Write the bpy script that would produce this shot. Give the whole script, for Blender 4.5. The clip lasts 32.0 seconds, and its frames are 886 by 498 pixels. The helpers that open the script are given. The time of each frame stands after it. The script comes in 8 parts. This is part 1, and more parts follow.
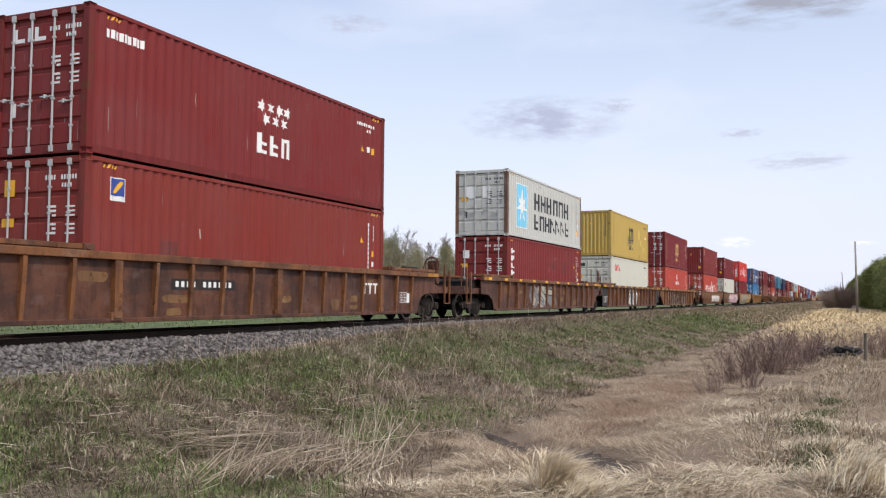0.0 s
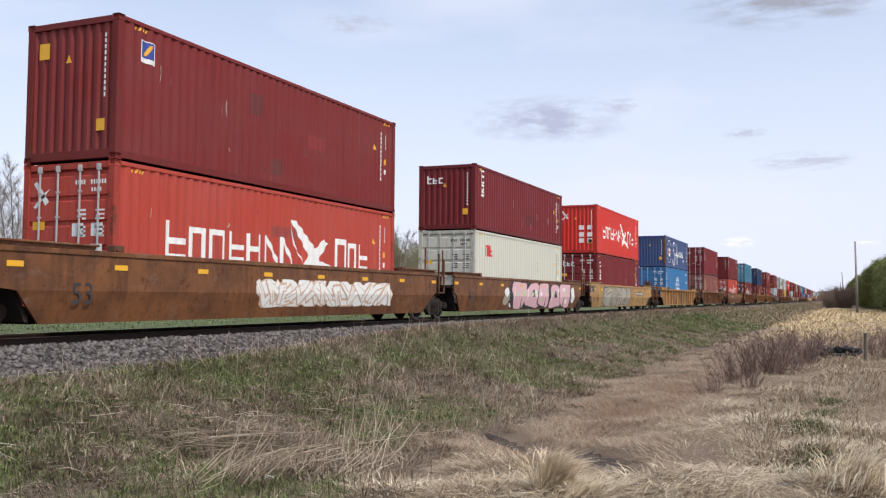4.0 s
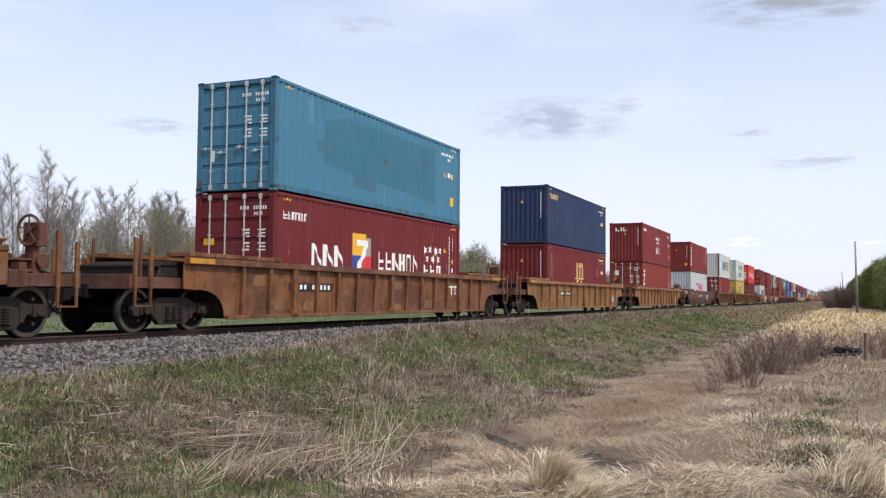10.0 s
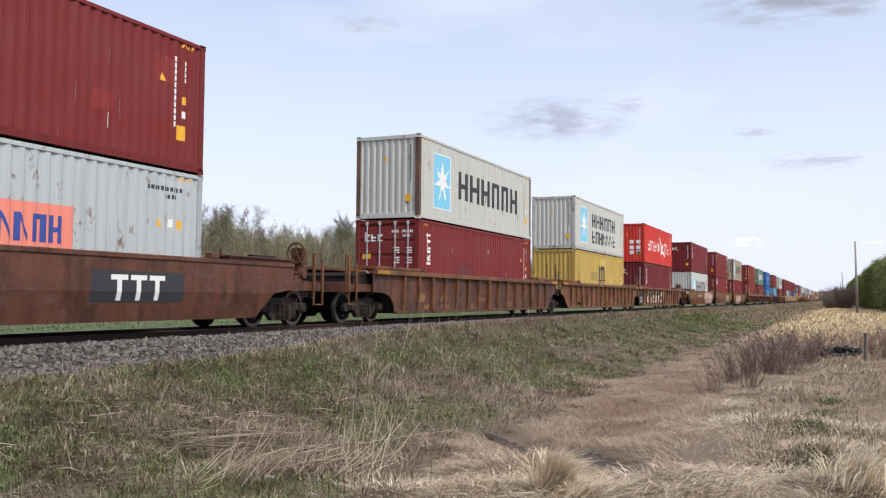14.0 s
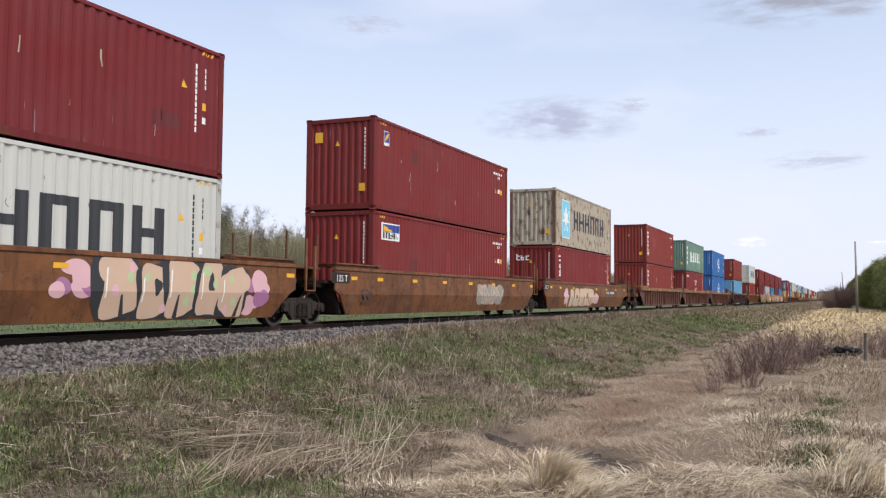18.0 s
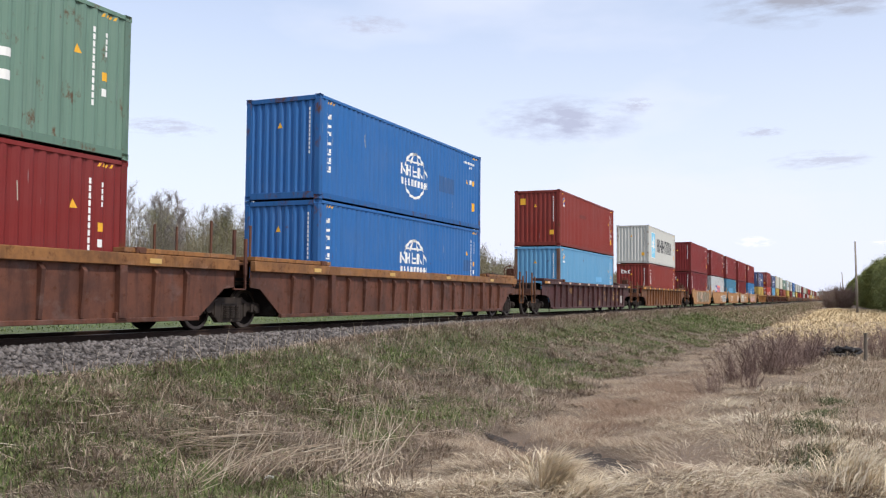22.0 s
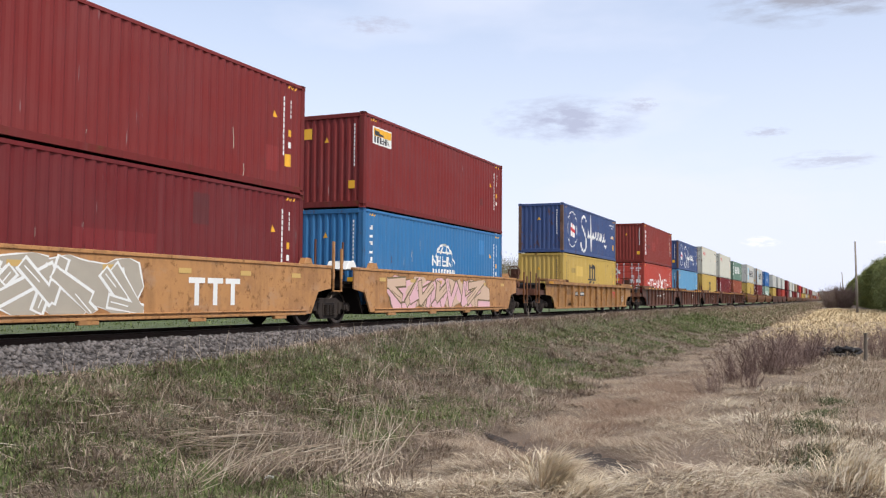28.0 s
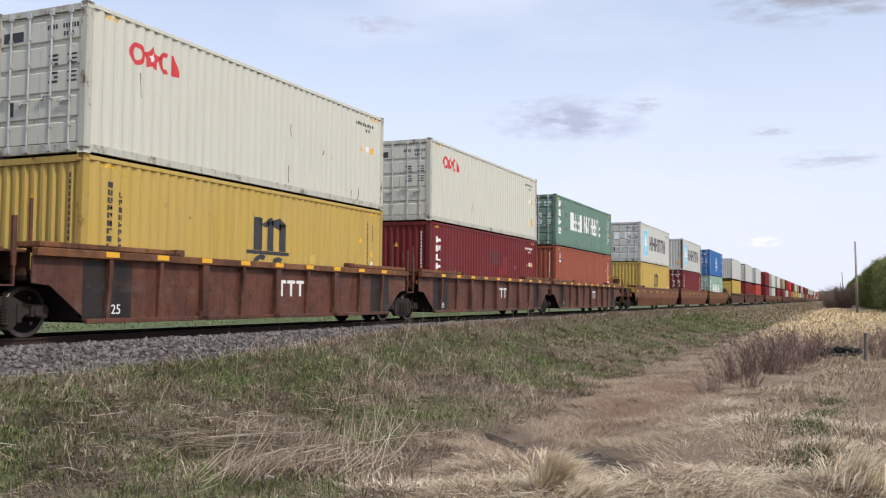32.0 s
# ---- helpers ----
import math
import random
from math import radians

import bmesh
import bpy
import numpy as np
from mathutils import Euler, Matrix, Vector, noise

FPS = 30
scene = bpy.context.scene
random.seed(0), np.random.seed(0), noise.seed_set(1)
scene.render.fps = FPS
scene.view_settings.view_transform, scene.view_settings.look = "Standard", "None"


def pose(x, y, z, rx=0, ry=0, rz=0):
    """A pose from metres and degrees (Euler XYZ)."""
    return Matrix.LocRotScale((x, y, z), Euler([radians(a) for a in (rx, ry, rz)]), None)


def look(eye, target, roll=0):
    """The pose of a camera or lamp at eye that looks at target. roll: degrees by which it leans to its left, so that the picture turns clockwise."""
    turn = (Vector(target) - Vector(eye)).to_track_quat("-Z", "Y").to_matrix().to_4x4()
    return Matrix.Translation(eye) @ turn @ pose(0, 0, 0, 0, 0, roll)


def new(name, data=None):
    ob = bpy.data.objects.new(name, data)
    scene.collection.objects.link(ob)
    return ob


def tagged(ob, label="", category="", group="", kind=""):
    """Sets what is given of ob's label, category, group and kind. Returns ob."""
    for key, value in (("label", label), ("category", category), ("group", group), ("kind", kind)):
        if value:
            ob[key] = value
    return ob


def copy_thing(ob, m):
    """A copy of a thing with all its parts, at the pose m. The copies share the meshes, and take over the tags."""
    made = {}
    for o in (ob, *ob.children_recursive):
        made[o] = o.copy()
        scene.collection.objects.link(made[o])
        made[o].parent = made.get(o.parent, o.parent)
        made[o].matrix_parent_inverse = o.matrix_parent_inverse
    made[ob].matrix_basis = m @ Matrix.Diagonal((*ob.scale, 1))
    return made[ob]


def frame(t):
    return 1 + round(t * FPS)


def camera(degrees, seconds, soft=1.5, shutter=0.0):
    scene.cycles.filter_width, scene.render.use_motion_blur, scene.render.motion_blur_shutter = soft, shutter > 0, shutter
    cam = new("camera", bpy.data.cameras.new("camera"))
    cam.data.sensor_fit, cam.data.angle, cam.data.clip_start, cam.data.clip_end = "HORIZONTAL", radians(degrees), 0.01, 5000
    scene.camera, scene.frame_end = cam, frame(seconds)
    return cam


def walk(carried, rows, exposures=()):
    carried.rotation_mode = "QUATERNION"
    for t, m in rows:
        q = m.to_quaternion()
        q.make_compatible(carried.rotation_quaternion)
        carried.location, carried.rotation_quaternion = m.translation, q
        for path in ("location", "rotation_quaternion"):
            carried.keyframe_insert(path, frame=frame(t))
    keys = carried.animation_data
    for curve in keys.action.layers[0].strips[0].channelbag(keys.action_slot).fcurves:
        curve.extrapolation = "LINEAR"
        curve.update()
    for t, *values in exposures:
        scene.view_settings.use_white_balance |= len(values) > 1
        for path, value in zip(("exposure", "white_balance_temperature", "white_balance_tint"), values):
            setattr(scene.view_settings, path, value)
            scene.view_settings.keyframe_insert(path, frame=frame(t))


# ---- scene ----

# ---------------------------------------------------------------- camera
cam = camera(52.37, 32.0, 1.25)
EYE = Vector((0.0, -14.106, 0.794))
PAN, TILT, LEAN = radians(23.566), radians(3.041), 0.453
AIM = EYE + Vector((math.cos(PAN) * math.cos(TILT), math.sin(PAN) * math.cos(TILT), math.sin(TILT)))
EXPOSURE = [(0, -0.04), (2, -0.05), (4, -0.06), (6, -0.08), (7, -0.06), (8, 0.0), (10, 0.0), (11, 0.064), (13, 0.072), (14, -0.01), (16, -0.05), (18, -0.055), (19, 0.056), (21, 0.064), (22, 0.016), (23, 0.04), (24, 0.0), (25, 0.0), (28, 0.0), (30, -0.06), (32, -0.05)]
walk(cam, [(0.0, look(EYE, AIM, LEAN)), (32.0, look(EYE, AIM, LEAN))], EXPOSURE)

# ---------------------------------------------------------------- world and sun
SUN_DIR = Vector((-0.22, -0.62, 0.75)).normalized()
world = bpy.data.worlds.new("world")
scene.world = world
world.use_nodes = True


def build_world():
    nt = world.node_tree
    nt.nodes.clear()
    out = nt.nodes.new("ShaderNodeOutputWorld")
    bg = nt.nodes.new("ShaderNodeBackground")
    sky = nt.nodes.new("ShaderNodeTexSky")
    sky.sky_type, sky.sun_disc = "NISHITA", False
    sky.sun_elevation = math.asin(SUN_DIR.z)
    sky.sun_rotation = math.atan2(SUN_DIR.x, SUN_DIR.y)
    sky.air_density, sky.dust_density, sky.ozone_density = 1.0, 1.2, 1.5
    tc = nt.nodes.new("ShaderNodeTexCoord")
    mp = nt.nodes.new("ShaderNodeMapping")
    mp.inputs["Scale"].default_value = (1.0, 1.0, 3.2)
    n1 = nt.nodes.new("ShaderNodeTexNoise")
    n1.inputs["Scale"].default_value, n1.inputs["Detail"].default_value = 1.9, 5.0
    n1.inputs["Roughness"].default_value = 0.52
    ramp = nt.nodes.new("ShaderNodeValToRGB")
    ramp.color_ramp.elements[0].position, ramp.color_ramp.elements[1].position = 0.34, 0.66
    ramp.color_ramp.elements[0].color = (0.30, 0.30, 0.30, 1)
    ramp.color_ramp.elements[1].color = (0.94, 0.94, 0.94, 1)
    dim = nt.nodes.new("ShaderNodeVectorMath")
    dim.operation = "SCALE"
    dim.inputs["Scale"].default_value = SKY_GAIN
    mix = nt.nodes.new("ShaderNodeMix")
    mix.data_type = "RGBA"
    mix.inputs[7].default_value = (*VEIL, 1)
    lk = nt.links.new
    lk(tc.outputs["Generated"], mp.inputs["Vector"])
    lk(mp.outputs["Vector"], n1.inputs["Vector"])
    lk(n1.outputs["Fac"], ramp.inputs["Fac"])
    lk(sky.outputs["Color"], dim.inputs[0])
    lk(dim.outputs[0], mix.inputs[6])
    sep = nt.nodes.new("ShaderNodeSeparateXYZ")
    haze = nt.nodes.new("ShaderNodeMapRange")
    haze.inputs["From Min"].default_value, haze.inputs["From Max"].default_value = 0.04, 0.36
    haze.inputs["To Min"].default_value, haze.inputs["To Max"].default_value = 0.94, 0.40
    most = nt.nodes.new("ShaderNodeMath")
    most.operation = "MAXIMUM"
    lk(tc.outputs["Generated"], sep.inputs[0])
    lk(sep.outputs["Z"], haze.inputs["Value"])
    lk(ramp.outputs["Color"], most.inputs[0])
    lk(haze.outputs[0], most.inputs[1])
    lk(most.outputs[0], mix.inputs[0])
    lk(mix.outputs[2], bg.inputs["Color"])
    lk(bg.outputs["Background"], out.inputs["Surface"])
    bg.inputs["Strength"].default_value = 1.0


SKY_GAIN, VEIL = 0.19, (0.89, 0.93, 1.10)
build_world()
sun = new("sun", bpy.data.lights.new("sun", "SUN"))
sun.data.energy, sun.data.angle, sun.data.color = 3.0, radians(1.2), (1.0, 0.95, 0.87)
sun.matrix_world = look(SUN_DIR * 100, (0, 0, 0))


# ---------------------------------------------------------------- mesh helpers
class MB:
    """Collects vertices and faces of one mesh."""

    def __init__(self):
        self.v, self.f, self.m = [], [], []

    def add(self, verts, faces, m=0):
        o = len(self.v)
        self.v += [tuple(p) for p in verts]
        self.f += [tuple(i + o for i in f) for f in faces]
        self.m += [m] * len(faces)
        return self

    def box(self, x0, x1, y0, y1, z0, z1, m=0):
        return self.add([(x0, y0, z0), (x1, y0, z0), (x1, y1, z0), (x0, y1, z0), (x0, y0, z1), (x1, y0, z1), (x1, y1, z1), (x0, y1, z1)],
                        [(3, 2, 1, 0), (4, 5, 6, 7), (0, 1, 5, 4), (1, 2, 6, 5), (2, 3, 7, 6), (3, 0, 4, 7)], m)

    def prism(self, pts, axis, a, b, m=0):
        """Extrudes a polygon. axis y: pts are (x, z); axis x: pts are (y, z); axis z: pts are (x, y)."""
        def at(p, k):
            return {"y": (p[0], k, p[1]), "x": (k, p[0], p[1]), "z": (p[0], p[1], k)}[axis]
        n = len(pts)
        area = sum(pts[i][0] * pts[(i + 1) % n][1] - pts[(i + 1) % n][0] * pts[i][1] for i in range(n))
        if (area > 0) == (axis == "y"):
            pts = pts[::-1]
        v = [at(p, a) for p in pts] + [at(p, b) for p in pts]
        f = [tuple(range(n))[::-1], tuple(range(n, 2 * n))] + [(i, (i + 1) % n, n + (i + 1) % n, n + i) for i in range(n)]
        return self.add(v, f, m)

    def cyl(self, p0, p1, r0, r1=None, n=8, m=0, caps=True):
        r1 = r0 if r1 is None else r1
        p0, p1 = Vector(p0), Vector(p1)
        d = (p1 - p0).normalized()
        a = d.orthogonal().normalized()
        b = d.cross(a)
        v, f = [], []
        for p, r in ((p0, r0), (p1, r1)):
            v += [p + (a * math.cos(2 * math.pi * i / n) + b * math.sin(2 * math.pi * i / n)) * r for i in range(n)]
        f = [(i, (i + 1) % n, n + (i + 1) % n, n + i) for i in range(n)]
        if caps:
            f += [tuple(range(n))[::-1], tuple(range(n, 2 * n))]
        return self.add(v, f, m)

    def mesh(self, name, bevel=0.0, smooth=False):
        me = bpy.data.meshes.new(name)
        me.from_pydata(self.v, [], self.f)
        if any(self.m):
            me.polygons.foreach_set("material_index", self.m)
        if bevel:
            bm = bmesh.new()
            bm.from_mesh(me)
            bmesh.ops.bevel(bm, geom=bm.edges[:], offset=bevel, segments=1, affect="EDGES", clamp_overlap=True)
            bm.to_mesh(me)
            bm.free()
        if smooth:
            me.polygons.foreach_set("use_smooth", [True] * len(me.polygons))
        me.update()
        return me


def part(name, mesh, material, parent, label="", at=(0, 0, 0), turn=0.0):
    """Links a mesh as one part under a thing or a part."""
    ob = new(name, mesh)
    ob.parent = parent
    ob.location = at
    if turn:
        ob.rotation_euler = (0, 0, turn)
    if material is not None and not mesh.materials:
        for one in material if isinstance(material, (list, tuple)) else (material,):
            mesh.materials.append(one)
    if label:
        ob["label"] = label
    return ob


def arrays_mesh(name, verts, faces, material, smooth=False):
    """A mesh from numpy arrays; faces all have the same number of corners."""
    me = bpy.data.meshes.new(name)
    n, k = faces.shape
    me.vertices.add(len(verts))
    me.vertices.foreach_set("co", np.ascontiguousarray(verts, dtype=np.float32).ravel())
    me.loops.add(n * k)
    me.loops.foreach_set("vertex_index", np.ascontiguousarray(faces, dtype=np.int32).ravel())
    me.polygons.add(n)
    me.polygons.foreach_set("loop_start", np.arange(0, n * k, k, dtype=np.int32))
    if smooth:
        me.polygons.foreach_set("use_smooth", np.ones(n, dtype=bool))
    me.update(calc_edges=True)
    me.materials.append(material)
    return me


# ---------------------------------------------------------------- materials
class Mat:
    """A node material with short calls."""

    def __init__(self, name):
        self.mat = bpy.data.materials.new(name)
        self.mat.use_nodes = True
        self.nt = self.mat.node_tree
        self.bsdf = self.nt.nodes["Principled BSDF"]
        tc = self.nt.nodes.new("ShaderNodeTexCoord")
        self.co = tc.outputs["Object"]

    def node(self, kind, **values):
        n = self.nt.nodes.new(kind)
        for k, v in values.items():
            n.inputs[k.replace("_", " ")].default_value = v
        return n

    def link(self, a, b):
        self.nt.links.new(a, b)

    def shift(self, amount=60.0):
        """Moves the pattern from object to object."""
        info = self.nt.nodes.new("ShaderNodeObjectInfo")
        add = self.nt.nodes.new("ShaderNodeVectorMath")
        add.operation = "MULTIPLY_ADD"
        comb = self.nt.nodes.new("ShaderNodeCombineXYZ")
        for i in range(3):
            self.link(info.outputs["Random"], comb.inputs[i])
        add.inputs[1].default_value = (amount, amount * 0.7, amount * 1.3)
        self.link(comb.outputs[0], add.inputs[0])
        self.link(self.co, add.inputs[2])
        self.co = add.outputs[0]
        self.random = info.outputs["Random"]

    def noise(self, scale, detail=3.0, rough=0.55, stretch=(1, 1, 1), low=0.0, high=1.0):
        mp = self.nt.nodes.new("ShaderNodeMapping")
        mp.inputs["Scale"].default_value = stretch
        self.link(self.co, mp.inputs["Vector"])
        n = self.node("ShaderNodeTexNoise", Scale=scale, Detail=detail, Roughness=rough)
        self.link(mp.outputs[0], n.inputs["Vector"])
        return self.span(n.outputs["Fac"], low, high)

    def span(self, value, low, high, out_low=0.0, out_high=1.0):
        r = self.nt.nodes.new("ShaderNodeMapRange")
        r.inputs["From Min"].default_value, r.inputs["From Max"].default_value = low, high
        r.inputs["To Min"].default_value, r.inputs["To Max"].default_value = out_low, out_high
        self.link(value, r.inputs["Value"])
        return r.outputs[0]

    def mix(self, fac, a, b):
        m = self.nt.nodes.new("ShaderNodeMix")
        m.data_type = "RGBA"
        for sock, val in ((m.inputs[0], fac), (m.inputs[6], a), (m.inputs[7], b)):
            if isinstance(val, (int, float)):
                sock.default_value = val
            elif isinstance(val, tuple):
                sock.default_value = (*val, 1)
            else:
                self.link(val, sock)
        return m.outputs[2]

    def times(self, a, b):
        m = self.nt.nodes.new("ShaderNodeMath")
        m.operation = "MULTIPLY"
        for sock, val in ((m.inputs[0], a), (m.inputs[1], b)):
            if isinstance(val, (int, float)):
                sock.default_value = val
            else:
                self.link(val, sock)
        return m.outputs[0]

    def bump(self, height, strength=0.3, distance=0.02):
        b = self.node("ShaderNodeBump", Strength=strength, Distance=distance)
        self.link(height, b.inputs["Height"])
        self.link(b.outputs[0], self.bsdf.inputs["Normal"])

    def done(self, colour, rough=0.6, metal=0.0):
        for sock, val in ((self.bsdf.inputs["Base Color"], colour), (self.bsdf.inputs["Roughness"], rough)):
            if isinstance(val, (int, float)):
                sock.default_value = val
            elif isinstance(val, tuple):
                sock.default_value = (*val, 1)
            else:
                self.link(val, sock)
        self.bsdf.inputs["Metallic"].default_value = metal
        return self.mat


def shade(c, k):
    return tuple(min(1.0, x * k) for x in c)


def fade(c, k, w=0.35):
    g = sum(c) / 3
    return tuple(x * (1 - k) + (g * 0.6 + w * 0.4) * k for x in c)


RUST = (0.105, 0.042, 0.018)


def paint(name, c, rust=0.35, rough=0.58, dirt=0.35, pale=0.14):
    """Weathered enamel on steel: faded patches, run-off streaks, rust spots."""
    m = Mat(name)
    m.shift()
    patch = m.noise(0.55, 3, 0.6, (1, 1, 1.3), 0.35, 0.72)
    col = m.mix(m.times(patch, pale), c, fade(c, 0.55))
    streak = m.noise(1.0, 4, 0.6, (7.0, 7.0, 0.35), 0.52, 0.80)
    col = m.mix(m.times(streak, dirt), col, shade(c, 0.45))
    pale_run = m.noise(1.0, 3, 0.5, (5.0, 5.0, 0.22), 0.62, 0.82)
    col = m.mix(m.times(pale_run, 0.20), col, fade(c, 0.5, 0.5))
    scar = m.noise(1.0, 2, 0.5, (16.0, 16.0, 0.9), 0.735, 0.765)
    col = m.mix(m.times(scar, 0.55), col, fade(c, 0.8, 0.7))
    spots = m.noise(3.2, 6, 0.72, (1, 1, 0.6), 0.70 - 0.16 * rust, 0.78 - 0.12 * rust)
    col = m.mix(m.times(spots, 0.9 if rust > 0.05 else 0.0), col, RUST)
    m.bump(m.noise(26, 3, 0.6), 0.10, 0.006)
    m.bsdf.inputs["Specular IOR Level"].default_value = 0.22
    return m.done(col, m.span(spots, 0, 1, rough, 0.85))


def wagon_paint(name, c, grime, amount=0.7):
    """Old wagon enamel under brown grime, chalky patches and rust."""
    m = Mat(name)
    m.shift()
    big = m.noise(0.75, 6, 0.7, (1, 1, 1.2), 0.40 + 0.12 * (1 - amount), 0.60)
    col = m.mix(m.times(big, amount), c, grime)
    run = m.noise(1.0, 5, 0.65, (3.5, 3.5, 0.55), 0.48, 0.66)
    col = m.mix(m.times(run, 0.75 * amount), col, shade(grime, 0.40))
    light = m.noise(1.6, 5, 0.65, (1, 1, 1.5), 0.55, 0.70)
    col = m.mix(m.times(light, 0.55), col, fade(c, 0.30, 0.42))
    spot = m.noise(5.0, 6, 0.72, (1, 1, 1), 0.55, 0.66)
    col = m.mix(m.times(spot, 0.65), col, shade(RUST, 0.8))
    m.bump(m.noise(18, 4, 0.6), 0.2, 0.008)
    m.bsdf.inputs["Specular IOR Level"].default_value = 0.3
    return m.done(col, m.span(spot, 0, 1, 0.58, 0.9))


def plain(name, c, rough=0.6, metal=0.0, wear=0.4, scale=6.0, dark=0.5, bump=0.15):
    m = Mat(name)
    m.shift()
    n = m.noise(scale, 4, 0.6, (1, 1, 1), 0.40, 0.72)
    col = m.mix(m.times(n, wear), c, shade(c, dark))
    m.bump(m.noise(scale * 5, 3, 0.6), bump, 0.01)
    return m.done(col, rough, metal)


BASES = {}


def enamel(key, name, c, *rest, **more):
    c = shade(c, 1.15 if key in ("red", "coral", "yellow", "skyblue") else 1.07)
    BASES[key] = c
    return paint(name, c, *rest, **more)


PAINTS = {
    "brown": enamel("brown", "paint_oxide_brown", (0.172, 0.0195, 0.0178), 0.25),
    "rust": enamel("rust", "paint_rust_red", (0.196, 0.0275, 0.0195), 0.25),
    "dark": enamel("dark", "paint_wine_red", (0.134, 0.0135, 0.0150), 0.2),
    "maroon": enamel("maroon", "paint_maroon", (0.152, 0.0145, 0.0172), 0.2),
    "red": enamel("red", "paint_bright_red", (0.50, 0.032, 0.022), 0.15, dirt=0.25),
    "coral": enamel("coral", "paint_faded_red", (0.368, 0.0496, 0.032), 0.2),
    "salmon": enamel("salmon", "paint_faded_pink_brown", (0.198, 0.068, 0.053), 0.15),
    "terracotta": enamel("terracotta", "paint_terracotta", (0.264, 0.068, 0.036), 0.2),
    "white": enamel("white", "paint_off_white", (0.496, 0.496, 0.456), 0.35, dirt=0.22),
    "grey": enamel("grey", "paint_light_grey", (0.475, 0.472, 0.435), 0.55, dirt=0.35),
    "rustwhite": enamel("rustwhite", "paint_rusty_grey", (0.375, 0.325, 0.250), 1.15, dirt=0.6),
    "bluegrey": enamel("bluegrey", "paint_blue_grey", (0.42, 0.445, 0.445), 0.75, dirt=0.4),
    "cream": enamel("cream", "paint_cream", (0.528, 0.52, 0.44), 0.15, dirt=0.18),
    "yellow": enamel("yellow", "paint_mustard_yellow", (0.42, 0.288, 0.070), 0.3, dirt=0.4),
    "blue": enamel("blue", "paint_blue", (0.022, 0.118, 0.330), 0.3),
    "navy": enamel("navy", "paint_navy", (0.0176, 0.0336, 0.084), 0.2),
    "safblue": enamel("safblue", "paint_royal_blue", (0.042, 0.072, 0.180), 0.8, dirt=0.5),
    "skyblue": enamel("skyblue", "paint_sky_blue", (0.1, 0.264, 0.424), 0.4),
    "midblue": enamel("midblue", "paint_mid_blue", (0.032, 0.152, 0.336), 0.25),
    "teal": enamel("teal", "paint_teal_blue", (0.050, 0.172, 0.262), 0.6),
    "green": enamel("green", "paint_sea_green", (0.128, 0.215, 0.165), 0.7, dirt=0.5),
    "mint": enamel("mint", "paint_mint", (0.24, 0.36, 0.288), 0.3),
    "tan": enamel("tan", "paint_tan", (0.336, 0.264, 0.16), 0.3),
}
W_BROWN = wagon_paint("wagon_brown", (0.128, 0.050, 0.028), (0.056, 0.026, 0.019), 0.9)
W_ORANGE = wagon_paint("wagon_orange", (0.205, 0.082, 0.030), (0.070, 0.030, 0.018), 0.75)
W_AMBER = wagon_paint("wagon_amber", (0.275, 0.124, 0.041), (0.098, 0.044, 0.024), 0.62)
W_PEACH = wagon_paint("wagon_peach", (0.45, 0.225, 0.085), (0.19, 0.086, 0.042), 0.38)
W_GOLD = wagon_paint("wagon_gold", (0.36, 0.180, 0.058), (0.150, 0.068, 0.032), 0.5)
W_YELLOW = wagon_paint("wagon_yellow", (0.44, 0.262, 0.096), (0.19, 0.092, 0.044), 0.42)
W_TAN = wagon_paint("wagon_tan", (0.192, 0.076, 0.027), (0.086, 0.035, 0.018), 0.66)
W_MAROON = wagon_paint("wagon_maroon", (0.070, 0.024, 0.024), (0.040, 0.020, 0.018), 0.6)
W_RED = wagon_paint("wagon_red_brown", (0.132, 0.050, 0.030), (0.064, 0.029, 0.021), 0.75)
W_PATCH = wagon_paint("wagon_touched_up", (0.23, 0.125, 0.048), (0.13, 0.062, 0.030), 0.7)
W_FRESH = wagon_paint("wagon_end_yellow", (0.50, 0.235, 0.025), (0.24, 0.105, 0.03), 0.5)
W_DARK = wagon_paint("wagon_dark_grey", (0.028, 0.022, 0.020), (0.016, 0.013, 0.012), 0.6)
STEEL_DARK = plain("grimy_steel", (0.012, 0.0085, 0.0068), 0.9, 0.0)
STEEL_DARK.node_tree.nodes["Principled BSDF"].inputs["Specular IOR Level"].default_value = 0.2
BOGIE_STEEL = plain("dusty_bogie_steel", (0.030, 0.020, 0.0145), 0.9, 0.0, 0.6, 5.0, 0.35)
STEEL_RIM = plain("worn_rim_steel", (0.16, 0.13, 0.11), 0.45, 0.7)
RUSTED = plain("rusted_steel", (0.11, 0.042, 0.022), 0.85)
GALVANISED = plain("galvanised_rod", (0.50, 0.50, 0.49), 0.5, 0.3, 0.3)
WHITE = plain("white_lettering", (0.78, 0.78, 0.75), 0.6, 0, 0.25, 3.0, 0.75)
BLACK = plain("black_lettering", (0.030, 0.032, 0.036), 0.6, 0, 0.2, 3.0, 0.7)
OCHRE = plain("gold_lettering", (0.56, 0.37, 0.12), 0.6, 0, 0.25, 3.0, 0.8)
SIGNAL_RED = plain("red_lettering", (0.58, 0.035, 0.04), 0.6, 0, 0.2, 3.0, 0.8)
LABEL_YELLOW = plain("yellow_label", (0.78, 0.40, 0.02), 0.55, 0, 0.2, 3.0, 0.8)
LABEL_BLUE = plain("blue_label", (0.03, 0.06, 0.28), 0.5, 0, 0.2, 3.0, 0.8)
LOGO_CYAN = plain("cyan_emblem", (0.20, 0.55, 0.74), 0.55, 0, 0.3, 3.0, 0.85)
